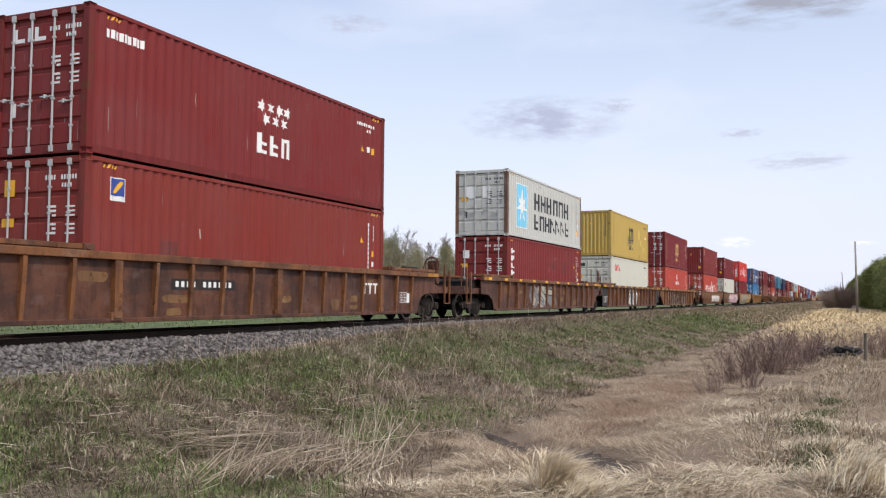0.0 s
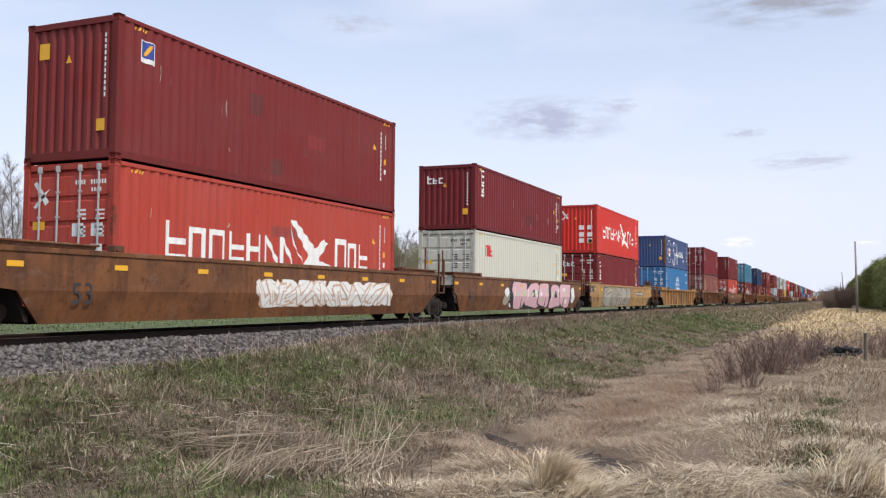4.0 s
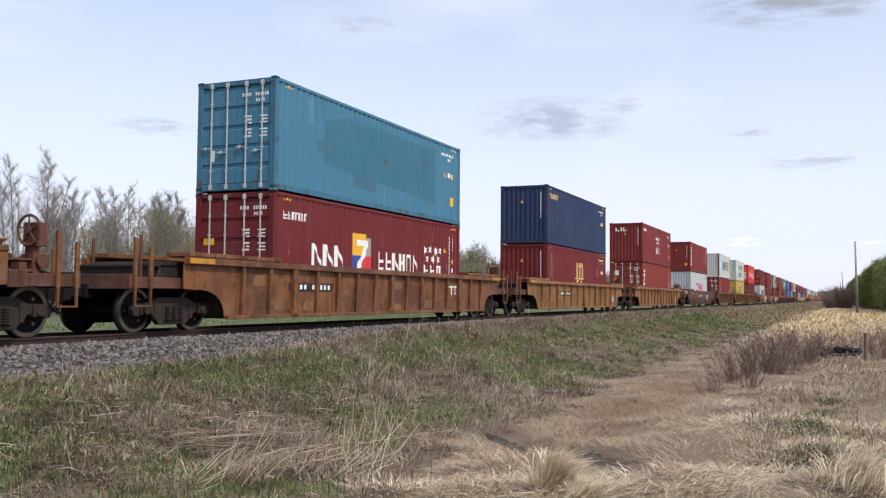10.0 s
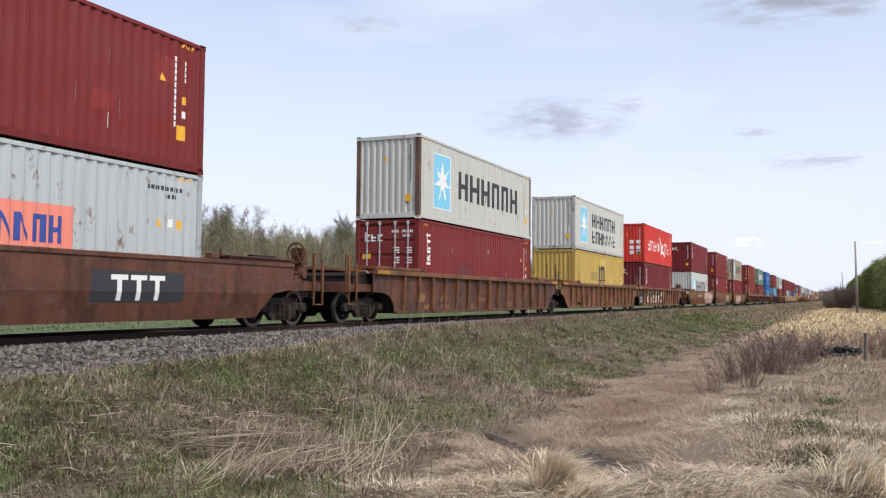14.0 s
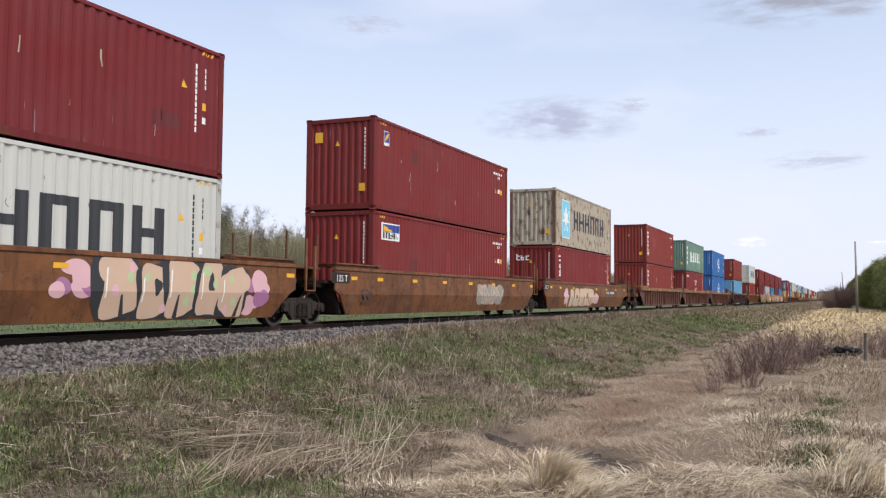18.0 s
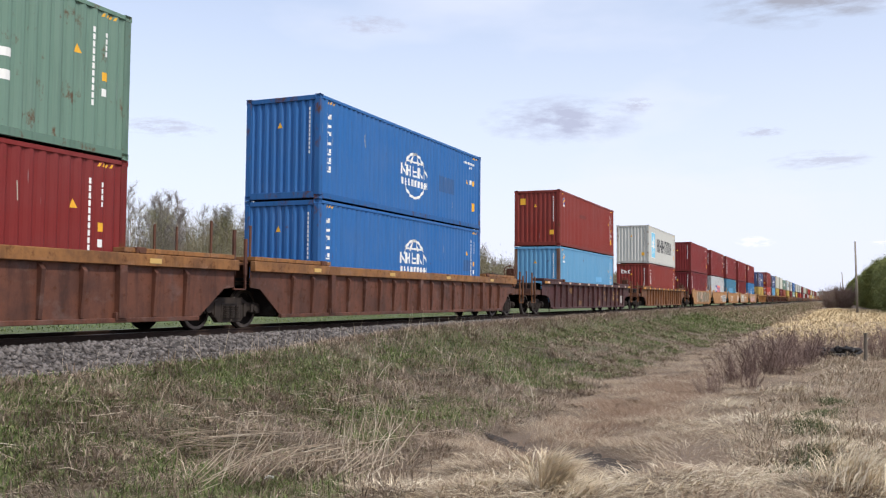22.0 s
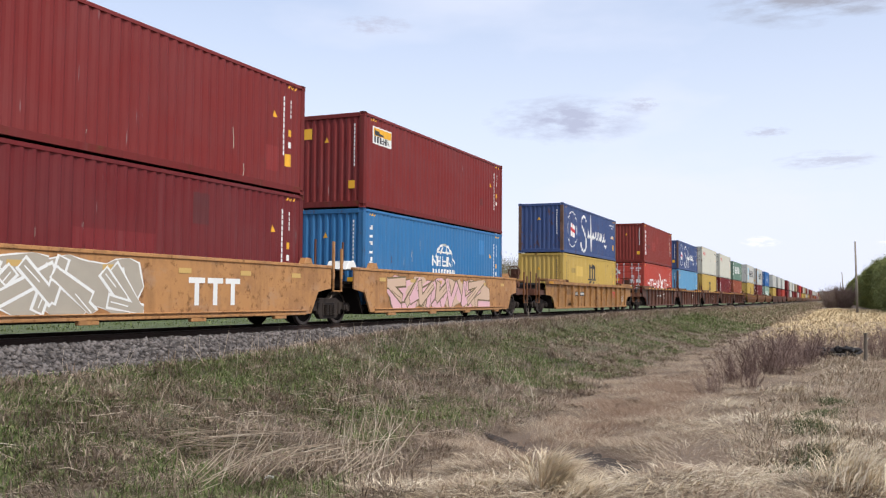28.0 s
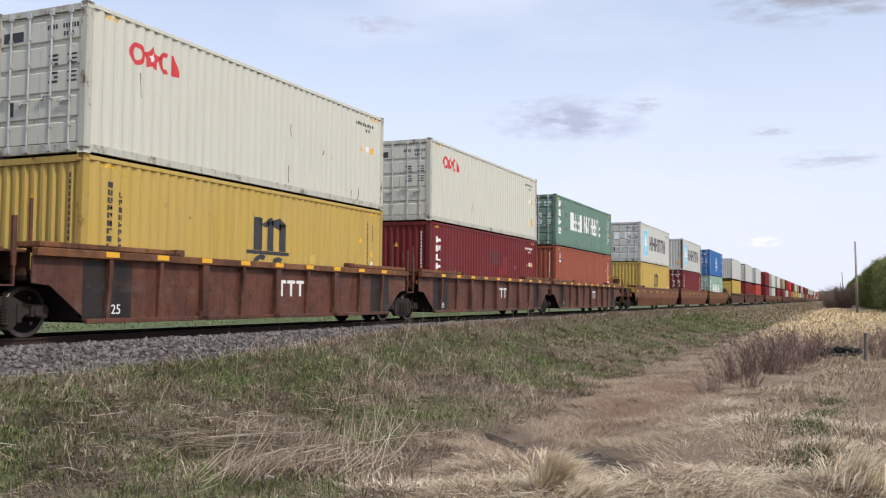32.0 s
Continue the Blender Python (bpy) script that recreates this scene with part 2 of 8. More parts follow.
LOGO_PINK = plain("salmon_emblem", (0.78, 0.24, 0.17), 0.55, 0, 0.2, 3.0, 0.85)
GRAF_PINK = plain("spray_pink", (0.70, 0.42, 0.45), 0.6, 0, 0.3, 2.0, 0.8)
GRAF_TAN = plain("spray_tan", (0.60, 0.42, 0.30), 0.6, 0, 0.3, 2.0, 0.8)
GRAF_GREY = plain("spray_grey", (0.30, 0.29, 0.25), 0.6, 0, 0.4, 2.0, 0.7)
GRAF_SAND = plain("spray_sand", (0.40, 0.355, 0.285), 0.6, 0, 0.4, 2.0, 0.75)
GRAF_SILVER = plain("spray_silver", (0.20, 0.20, 0.205), 0.6, 0, 0.4, 2.0, 0.7)
GRAF_MINT = plain("spray_mint", (0.46, 0.55, 0.30), 0.6, 0, 0.3, 2.0, 0.8)
GRAF_VIOLET = plain("spray_violet", (0.38, 0.16, 0.30), 0.6, 0, 0.3, 2.0, 0.8)
GRAF_OLIVE = plain("spray_olive", (0.16, 0.115, 0.05), 0.6, 0, 0.4, 2.0, 0.7)

# ---------------------------------------------------------------- shipping containers
CL, CW = 12.192, 2.438
PITCH = 0.278
HALF = 21.5 * PITCH


def wave(x):
    """Depth of the corrugated side at x from the middle; 0 on the outer flats."""
    if abs(x) >= HALF:
        return 0.0
    u = (x + HALF) % PITCH
    u = min(u, PITCH - u)
    return 0.0 if u < 0.036 else (0.036 if u > 0.104 else 0.036 * (u - 0.036) / 0.068)


def wave_breaks():
    xs = []
    for i in range(43):
        b = -HALF + i * PITCH
        xs += [b, b + 0.036, b + 0.104, b + 0.174, b + 0.242]
    return xs + [HALF]


BREAKS = wave_breaks()
SIDE_Y = -1.205


def sheet(profile, z0, z1, back):
    """A corrugated panel: profile is a list of (x, y) along the wall; back is the y of its plain inner face."""
    b = MB()
    n = len(profile)
    v = [(x, y, z) for z in (z0, z1) for x, y in profile] + [(x, back, z) for z in (z0, z1) for x, y in profile]
    f = []
    for i in range(n - 1):
        f += [(i, i + 1, n + i + 1, n + i), (3 * n + i, 3 * n + i + 1, 2 * n + i + 1, 2 * n + i),
              (n + i, n + i + 1, 3 * n + i + 1, 3 * n + i), (2 * n + i, 2 * n + i + 1, i + 1, i)]
    f += [(0, n, 3 * n, 2 * n), (n - 1, 3 * n - 1, 4 * n - 1, 2 * n - 1)]
    return b.add(v, f)


def container_meshes(h):
    me = {}
    prof = [(-CL / 2 + 0.10, SIDE_Y)] + [(x, SIDE_Y + wave(x)) for x in BREAKS] + [(CL / 2 - 0.10, SIDE_Y)]
    me["side"] = sheet(prof, 0.17, h - 0.09, SIDE_Y + 0.05).mesh("side_panel")
    ys = []
    for i in range(9):
        y = -1.09 + i * 0.242
        ys += [(y, 0.0), (y + 0.075, 0.0), (y + 0.115, 0.045), (y + 0.20, 0.045), (y + 0.242, 0.0)]
    ys = [p for i, p in enumerate(ys) if i == 0 or p[0] > ys[i - 1][0] + 1e-6]
    me["end"] = sheet([(p[0], -CL / 2 + 0.03 + p[1]) for p in ys], 0.20, h - 0.12, -CL / 2 + 0.10).mesh("end_panel")
    over = [(-CL / 2 + 0.1, h - 0.05), (-CL / 2 + 0.1, h - 0.025)]
    for i in range(38):
        x = -5.7 + i * 0.30
        over += [(x, h - 0.025), (x + 0.03, h - 0.010), (x + 0.11, h - 0.010), (x + 0.14, h - 0.025)]
    roof = MB().prism(over + [(CL / 2 - 0.1, h - 0.025), (CL / 2 - 0.1, h - 0.05)], "y", -1.165, 1.165)
    me["roof"] = roof.mesh("roof")
    under = [(-CL / 2 + 0.1, 0.16), (-CL / 2 + 0.1, 0.13)]
    for i in range(20):
        x = -5.7 + i * 0.60
        under += [(x, 0.13), (x, 0.02), (x + 0.06, 0.02), (x + 0.06, 0.13)]
    floor = MB().prism(under + [(CL / 2 - 0.1, 0.13), (CL / 2 - 0.1, 0.16)], "y", -1.15, 1.15)
    me["floor"] = floor.mesh("floor")
    me["post"] = MB().prism([(-0.085, -0.08), (0.085, -0.08), (0.085, 0.02), (0.03, 0.08), (-0.085, 0.08)], "z", 0.118, h - 0.118).mesh("corner_post", 0.008)
    me["top_rail"] = MB().box(-CL / 2 + 0.17, CL / 2 - 0.17, -0.03, 0.03, h - 0.10, h - 0.015).mesh("top_rail", 0.006)
    me["bottom_rail"] = MB().box(-CL / 2 + 0.17, CL / 2 - 0.17, -0.03, 0.03, 0.03, 0.185).box(-CL / 2 + 0.17, CL / 2 - 0.17, -0.04, 0.0, 0.03, 0.05).mesh("bottom_rail", 0.005)
    me["header"] = MB().box(-0.05, 0.06, -1.05, 1.05, h - 0.15, h - 0.02).mesh("header", 0.006)
    me["sill"] = MB().box(-0.05, 0.06, -1.05, 1.05, 0.03, 0.21).mesh("door_sill", 0.006)
    bm = bmesh.new()
    bmesh.ops.create_cube(bm, size=1, matrix=Matrix.Diagonal((0.178, 0.165, 0.118, 1)))
    for face in bm.faces[:]:
        got = bmesh.ops.inset_individual(bm, faces=[face], thickness=0.030)
        bmesh.ops.translate(bm, vec=-face.normal * 0.03, verts=face.verts)
    cast = bpy.data.meshes.new("corner_casting")
    bm.to_mesh(cast)
    bm.free()
    me["casting"] = cast
    n = 5
    z0, z1 = 0.23, h - 0.17
    step = (z1 - z0) / n
    pts = [(-CL / 2 + 0.09, z0), (-CL / 2 + 0.09, z1)]
    face = []
    for i in range(n):
        a = z0 + i * step
        face += [(-CL / 2 + 0.035, a), (-CL / 2 + 0.035, a + step - 0.13), (-CL / 2 + 0.068, a + step - 0.10), (-CL / 2 + 0.068, a + step - 0.03)]
    me["door"] = MB().prism([pts[0]] + face + [(-CL / 2 + 0.035, z1), pts[1]], "y", -0.535, 0.535).mesh("door")
    rod = MB().cyl((0, 0, 0.08), (0, 0, h - 0.06), 0.021, n=8)
    for z in (0.13, h - 0.13):
        rod.box(-0.025, 0.03, -0.045, 0.045, z - 0.06, z + 0.06)
    for z in (0.55, h * 0.38, h * 0.62, h - 0.6):
        rod.box(-0.022, 0.03, -0.036, 0.036, z - 0.022, z + 0.022)
    me["rod"] = rod.mesh("locking_rod")
    me["handle"] = MB().box(-0.035, 0.0, -0.03, 0.30, -0.013, 0.013).box(-0.05, 0.02, 0.15, 0.20, -0.04, 0.04).mesh("door_handle", 0.006)
    return me


def make_container(h, near=True):
    """A forty-foot box with its doors at the low-x end, standing with its base on z = 0."""
    me = container_meshes(h)
    c = tagged(new("shipping_container"), category="shipping container")
    c.empty_display_size = 0.3
    plainmat = PAINTS["brown"]
    part("side_panel", me["side"], plainmat, c)
    part("side_panel", me["side"], None, c, turn=math.pi)
    part("end_panel", bpy_turned(me["end"]), plainmat, c)
    part("roof", me["roof"], plainmat, c)
    part("floor", me["floor"], STEEL_DARK, c)
    for sx in (-1, 1):
        for sy in (-1, 1) if near else ():
            ob = part("corner_post", me["post"], plainmat, c, at=(sx * (CL / 2 - 0.09), sy * 1.134, 0))
            ob.scale = (-sx, -sy, 1)
            if near:
                for z in (0.059, h - 0.059):
                    part("corner_casting", me["casting"], plainmat, c, at=(sx * (CL / 2 - 0.089), sy * 1.1375, z))
    for sy in (-1, 1):
        if near:
            part("top_rail", me["top_rail"], plainmat, c, at=(0, sy * 1.185, 0))
            part("bottom_rail", me["bottom_rail"], plainmat, c, at=(0, sy * 1.185, 0), turn=0 if sy < 0 else math.pi)
        door = part("door", me["door"], plainmat, c, at=(0, sy * 0.54, 0))
        if near:
            for k, y in enumerate((-0.27, 0.22)):
                part("locking_rod", me["rod"], GALVANISED, door, at=(-CL / 2 + 0.01, y, 0))
                part("door_handle", me["handle"], GALVANISED, door, at=(-CL / 2 + 0.005, y, 1.02 + 0.12 * k))
    for sx in (-1, 1) if near else ():
        part("header", me["header"], plainmat, c, at=(sx * (CL / 2 - 0.07), 0, 0))
        part("door_sill" if sx < 0 else "end_sill", me["sill"], plainmat, c, at=(sx * (CL / 2 - 0.07), 0, 0))
    return c


def bpy_turned(mesh):
    """Lays the end panel, modelled along x, across the high-x end."""
    mesh.transform(Matrix(((0, -1, 0, 0), (1, 0, 0, 0), (0, 0, 1, 0), (0, 0, 0, 1))))
    return mesh


# ---------------------------------------------------------------- lettering that follows the corrugation
def clip(poly, x, keep_right):
    out = []
    for i, p in enumerate(poly):
        q = poly[(i + 1) % len(poly)]
        a, b = (p[0] - x, q[0] - x) if keep_right else (x - p[0], x - q[0])
        if a >= 0:
            out.append(p)
        if a * b < 0:
            k = a / (a - b)
            out.append((x, p[1] + (q[1] - p[1]) * k))
    return out


class Sign:
    """Flat painted shapes laid on the corrugated long side, which faces low y."""

    def __init__(self):
        self.b, self.mats, self.lift = MB(), [], 0.0025

    def poly(self, pts, mat):
        if mat not in self.mats:
            self.mats.append(mat)
        k = self.mats.index(mat)
        x0, x1 = min(p[0] for p in pts), max(p[0] for p in pts)
        cuts = [x for x in BREAKS if x0 < x < x1]
        for a, b in zip([x0] + cuts, cuts + [x1]):
            strip = clip(clip(pts, a, True), b, False)
            if len(strip) > 2:
                area = sum(strip[i][0] * strip[(i + 1) % len(strip)][1] - strip[(i + 1) % len(strip)][0] * strip[i][1] for i in range(len(strip)))
                if area < 0:
                    strip = strip[::-1]
                self.b.add([(p[0], SIDE_Y + wave(p[0]) - self.lift, p[1]) for p in strip], [tuple(range(len(strip)))], k)
        return self

    def rect(self, x0, x1, z0, z1, mat):
        return self.poly([(x0, z0), (x1, z0), (x1, z1), (x0, z1)], mat)

    def disc(self, x, z, rx, rz, mat, n=20):
        return self.poly([(x + rx * math.cos(2 * math.pi * i / n), z + rz * math.sin(2 * math.pi * i / n)) for i in range(n)], mat)

    def ring(self, x, z, rx, rz, w, mat, n=28, a0=0.0, a1=360.0):
        for i in range(n):
            a, b = radians(a0 + (a1 - a0) * i / n), radians(a0 + (a1 - a0) * (i + 1) / n)
            self.poly([(x + rx * math.cos(a), z + rz * math.sin(a)), (x + rx * math.cos(b), z + rz * math.sin(b)),
                       (x + (rx - w) * math.cos(b), z + (rz - w) * math.sin(b)), (x + (rx - w) * math.cos(a), z + (rz - w) * math.sin(a))], mat)
        return self

    def line(self, pts, w, mat):
        for p, q in zip(pts, pts[1:]):
            d = math.hypot(q[0] - p[0], q[1] - p[1])
            nx, nz = -(q[1] - p[1]) / d * w / 2, (q[0] - p[0]) / d * w / 2
            self.poly([(p[0] + nx, p[1] + nz), (q[0] + nx, q[1] + nz), (q[0] - nx, q[1] - nz), (p[0] - nx, p[1] - nz)], mat)
        return self

    def star(self, x, z, r, k, mat, points=7, turn=90.0):
        for i in range(points):
            a = radians(turn + 360 * i / points)
            s = math.pi / points
            self.poly([(x, z), (x + k * r * math.cos(a - s), z + k * r * math.sin(a - s)), (x + r * math.cos(a), z + r * math.sin(a)),
                       (x + k * r * math.cos(a + s), z + k * r * math.sin(a + s))], mat)
        return self

    def bars(self, x, z, w, h, n, mat, gap=0.35, vertical=False):
        """Plain blocks for n characters."""
        for i in range(n):
            if vertical:
                top = z + h - i * h / n
                self.rect(x, x + w, top - h / n * (1 - gap), top, mat)
            else:
                a = x + i * w / n
                self.rect(a, a + w / n * (1 - gap), z, z + h, mat)
        return self

    def strokes(self, x, z, w, h, n, mat, seed=1, weight=0.26):
        """A brand word as plain shapes: each of its n characters is a pair of uprights, some with a cross piece."""
        r = random.Random(seed)
        cell = w / n
        for i in range(n):
            a, t = x + i * cell, cell * weight
            b = a + cell * 0.80
            kind = r.choice((0, 1, 2, 3))
            self.rect(a, a + t, z, z + h, mat)
            if kind == 0:
                self.poly([(a + t, z + h * 0.75), (a + t, z + h), (b, z + h * 0.25), (b, z)], mat)
            elif kind == 1:
                self.rect(a + t, b, z + h * 0.82, z + h, mat).rect(b - t, b, z, z + h * 0.82, mat)
            elif kind == 2:
                self.rect(a + t, b, z, z + h * 0.18, mat).rect(a + t, b, z + h * 0.42, z + h * 0.58, mat)
            else:
                self.rect(b - t, b, z, z + h, mat).rect(a + t, b - t, z + h * 0.40, z + h * 0.58, mat)
        return self

    def put(self, name, thing, flipped, label=""):
        """Adds the shapes as one part on the side of the thing that faces low y in the world."""
        if not self.b.v:
            return None
        mesh = self.b.mesh(name)
        for one in self.mats:
            mesh.materials.append(one)
        return tagged(part(name, mesh, None, thing, label, turn=math.pi if flipped else 0.0), kind="stuff")


TEXTS = {}


def text_mesh(words, size):
    key = (words, size)
    if key not in TEXTS:
        cu = bpy.data.curves.new("words", "FONT")
        cu.body, cu.size, cu.align_x, cu.extrude = words, size, "CENTER", 0.001
        ob = new("words", cu)
        bpy.context.view_layer.update()
        me = bpy.data.meshes.new_from_object(ob.evaluated_get(bpy.context.evaluated_depsgraph_get()))
        bpy.data.objects.remove(ob)
        me.transform(Matrix.Rotation(radians(90), 4, "X"))
        TEXTS[key] = me
    return TEXTS[key]


# brand panels, as plain shapes; h is the height of the box
def sign_star_box(s, h, words, ink=BLACK):
    k = h / 2.896
    s.rect(-4.90, -3.28, 0.46 * k, 2.44 * k, WHITE)
    s.lift = 0.005
    s.rect(-4.86, -3.32, 0.50 * k, 2.40 * k, LOGO_CYAN)
    s.lift = 0.008
    s.star(-4.08, 1.45 * k, 0.76, 0.34, WHITE, 7, 90)
    s.lift = 0.0025
    if words == 1:
        s.strokes(-2.54, 1.0, 7.0, 1.05, 6, ink, 11, 0.25)
    else:
        s.strokes(-2.31, 1.44, 6.1, 0.80, 6, ink, 11, 0.25)
        s.strokes(-2.31, 0.52, 6.1, 0.72, 7, ink, 7, 0.25)


def sign_bird(s, h):
    s.strokes(-4.58, 0.97, 0.86, 0.86, 1, WHITE, 5, 0.17)
    s.strokes(-3.82, 1.02, 4.25, 0.72, 6, WHITE, 3, 0.16)
    s.strokes(2.42, 0.95, 0.85, 0.92, 1, WHITE, 8, 0.18)
    s.strokes(3.15, 1.0, 1.30, 0.78, 2, WHITE, 4, 0.18)
    s.poly([(0.16, 2.22), (0.44, 2.20), (1.40, 1.52), (1.02, 1.34)], WHITE)
    s.poly([(1.02, 1.34), (1.40, 1.52), (1.80, 1.80), (2.04, 1.70), (1.55, 1.22)], WHITE)
    s.poly([(1.02, 1.34), (1.55, 1.22), (2.30, 1.08), (2.84, 0.72), (2.55, 0.72), (1.60, 1.0)], WHITE)
    s.poly([(1.02, 1.34), (1.60, 1.0), (0.95, 0.86), (0.66, 0.66), (0.72, 0.92)], WHITE)
    s.line([(0.16, 2.20), (0.36, 1.55), (0.80, 1.12)], 0.04, WHITE)


def sign_script(s, h):
    s.ring(-4.22, 1.32, 0.96, 0.97, 0.05, WHITE)
    s.poly([(-4.62, 0.98), (-3.80, 0.88), (-3.72, 1.52), (-4.58, 1.70)], WHITE)
    s.lift = 0.005
    s.poly([(-4.62, 1.26), (-3.76, 1.13), (-3.75, 1.30), (-4.61, 1.44)], SIGNAL_RED)
    s.poly([(-4.32, 0.95), (-4.14, 0.93), (-4.12, 1.62), (-4.30, 1.65)], SIGNAL_RED)
    s.lift = 0.0025
    s.line([(-4.82, 0.52), (-4.74, 1.90)], 0.07, WHITE)
    arc = [(-1.30, 1.95), (-1.55, 2.18), (-1.95, 2.22), (-2.35, 1.98), (-2.25, 1.65), (-1.65, 1.30), (-1.30, 0.90), (-1.38, 0.42), (-1.85, 0.22), (-2.35, 0.42), (-2.45, 0.72)]
    s.line(arc, 0.15, WHITE)
    x = -1.0
    for k, (dx, hh) in enumerate(((0.60, 0.58), (0.48, 1.45), (0.72, 0.52), (0.58, 0.52), (0.52, 0.56), (0.32, 0.56), (0.62, 0.52), (0.45, 0.60))):
        base = 0.98
        s.line([(x, base + 0.08), (x + dx * 0.25, base + hh), (x + dx * 0.5, base + 0.05 - (0.72 if k == 1 else 0)), (x + dx, base + 0.28)], 0.11, WHITE)
        x += dx
    s.line([(x - 0.25, 0.88), (x + 0.05, 0.66), (x + 0.22, 0.90)], 0.09, WHITE)


def sign_globe(s, h, mid=0.85):
    s.ring(0.05, 1.42, mid, 0.74, 0.09, WHITE, 18, 18, 162)
    s.ring(0.05, 1.30, mid, 0.70, 0.09, WHITE, 18, 205, 335)
    s.ring(0.05, 1.42, mid * 0.45, 0.74, 0.07, WHITE, 10, 30, 150)
    s.line([(-0.62, 1.84), (0.72, 1.84)], 0.06, WHITE)
    s.strokes(-1.03, 1.34, 2.2, 0.36, 5, WHITE, 6, 0.26)
    s.strokes(-1.0, 1.02, 2.1, 0.22, 8, WHITE, 9, 0.3)


def sign_crown(s, h, ink):
    s.rect(-0.60, -0.24, 1.36, 2.16, ink).rect(-0.02, 0.24, 1.36, 2.10, ink).rect(0.44, 0.76, 1.36, 2.06, ink)
    s.poly([(-0.75, 2.24), (-0.24, 2.02), (0.10, 2.20), (0.24, 2.06), (-0.15, 1.92)], ink)
    s.poly([(0.02, 2.06), (0.52, 2.22), (0.76, 2.02), (0.48, 1.88)], ink)
    s.rect(-0.90, 0.91, 1.26, 1.35, ink)
    s.ring(-0.30, 0.98, 0.33, 0.28, 0.12, ink, 12, 60, 230)
    s.rect(-0.58, -0.05, 0.66, 0.78, ink).rect(-0.28, -0.05, 0.78, 0.96, ink)
    s.ring(0.46, 0.94, 0.34, 0.28, 0.12, ink, 16, 60, 300)


def sign_stars(s, h):
    for k, (x, z) in enumerate(((-0.45, 2.02), (-0.06, 2.02), (0.32, 2.02), (0.68, 2.02), (-0.26, 1.72), (0.18, 1.72), (0.52, 1.72))):
        s.star(x, z, 0.17, 0.5, WHITE, 6)
    s.strokes(-0.62, 0.84, 1.55, 0.50, 3, WHITE, 13, 0.34)
    s.bars(-5.62, 2.34, 1.05, 0.17, 9, WHITE, 0.25)


def sign_column(s, h, mat=WHITE, n=6, x=-5.50, w=0.36, z0=0.60, top=None):
    """Characters set one below another near the end of the box."""
    step = ((h - 0.42 if top is None else top) - z0) / n
    r = random.Random(n * 7 + int(w * 100))
    for i in range(n):
        z = z0 + (n - 1 - i) * step
        s.rect(x, x + w * 0.32, z, z + step * 0.72, mat)
        s.rect(x + w * 0.32, x + w, z + (0.0 if r.random() < 0.5 else step * 0.50), z + (step * 0.18 if r.random() < 0.6 else step * 0.72), mat)
        if r.random() < 0.6:
            s.rect(x + w * 0.68, x + w, z + step * 0.25, z + step * 0.72, mat)


def sign_three(s, h):
    """Three slanted characters in a column."""
    for i, z in enumerate((2.12, 1.76, 1.36)):
        s.rect(-5.38, -5.27, z, z + 0.34, WHITE)
        s.rect(-5.47 if i == 0 else -5.38, -5.10, z + (0.22 if i < 1 else 0.13), z + (0.29 if i < 1 else 0.20), WHITE)
        s.poly([(-5.27, z), (-5.10, z), (-5.08, z + 0.08), (-5.26, z + 0.10)], WHITE)
        if i == 2:
            s.poly([(-5.46, z), (-5.36, z), (-5.08, z + 0.34), (-5.18, z + 0.34)], WHITE)


def sign_flower(s, h):
    x, z = -4.94, h - 0.68
    s.ring(x + 0.22, z, 0.23, 0.23, 0.10, SIGNAL_RED, 16)
    s.star(x + 0.66, z, 0.26, 0.62, SIGNAL_RED, 5, 90)
    s.lift = 0.006
    s.star(x + 0.66, z, 0.11, 0.5, WHITE, 5, 90)
    s.lift = 0.0025
    s.ring(x + 1.06, z, 0.22, 0.23, 0.10, SIGNAL_RED, 14, 70, 290)
    s.poly([(x + 1.22, z - 0.22), (x + 1.48, z - 0.22), (x + 1.48, z - 0.11), (x + 1.33, z + 0.22), (x + 1.22, z + 0.22)], SIGNAL_RED)


def sign_badge(s, h, base=LABEL_BLUE, x=-5.42, z=None):
    z = h - 0.72 if z is None else z
    s.rect(x - 0.02, x + 0.42, z - 0.10, z + 0.36, WHITE)
    s.lift = 0.006
    s.rect(x, x + 0.40, z, z + 0.34, base)
    s.lift = 0.009
    s.poly([(x + 0.06, z + 0.05), (x + 0.16, z + 0.05), (x + 0.34, z + 0.29), (x + 0.24, z + 0.29)], LABEL_YELLOW)
    s.lift = 0.0025


def sign_beacon(s, h, ink):
    z = h - 0.88
    s.rect(-5.50, -4.25, z, z + 0.54, WHITE)
    s.lift = 0.006
    s.rect(-5.46, -4.29, z + 0.26, z + 0.50, ink)
    s.strokes(-5.44, z + 0.05, 1.1, 0.20, 5, BLACK, 3, 0.3)
    s.lift = 0.009
    s.poly([(-5.42, z + 0.28), (-4.7, z + 0.28), (-5.42, z + 0.48)], LABEL_YELLOW if ink is not LABEL_YELLOW else BLACK)
    s.lift = 0.0025


def sign_two_tone(s, h):
    s.rect(-1.99, -0.50, 1.0, 1.86, LABEL_BLUE).rect(-0.50, 2.44, 1.0, 1.86, LOGO_PINK)
    s.lift = 0.006
    s.strokes(-1.85, 1.16, 1.25, 0.50, 3, WHITE, 4, 0.3).strokes(-0.35, 1.16, 2.6, 0.50, 7, LABEL_BLUE, 6, 0.3)
    s.lift = 0.0025


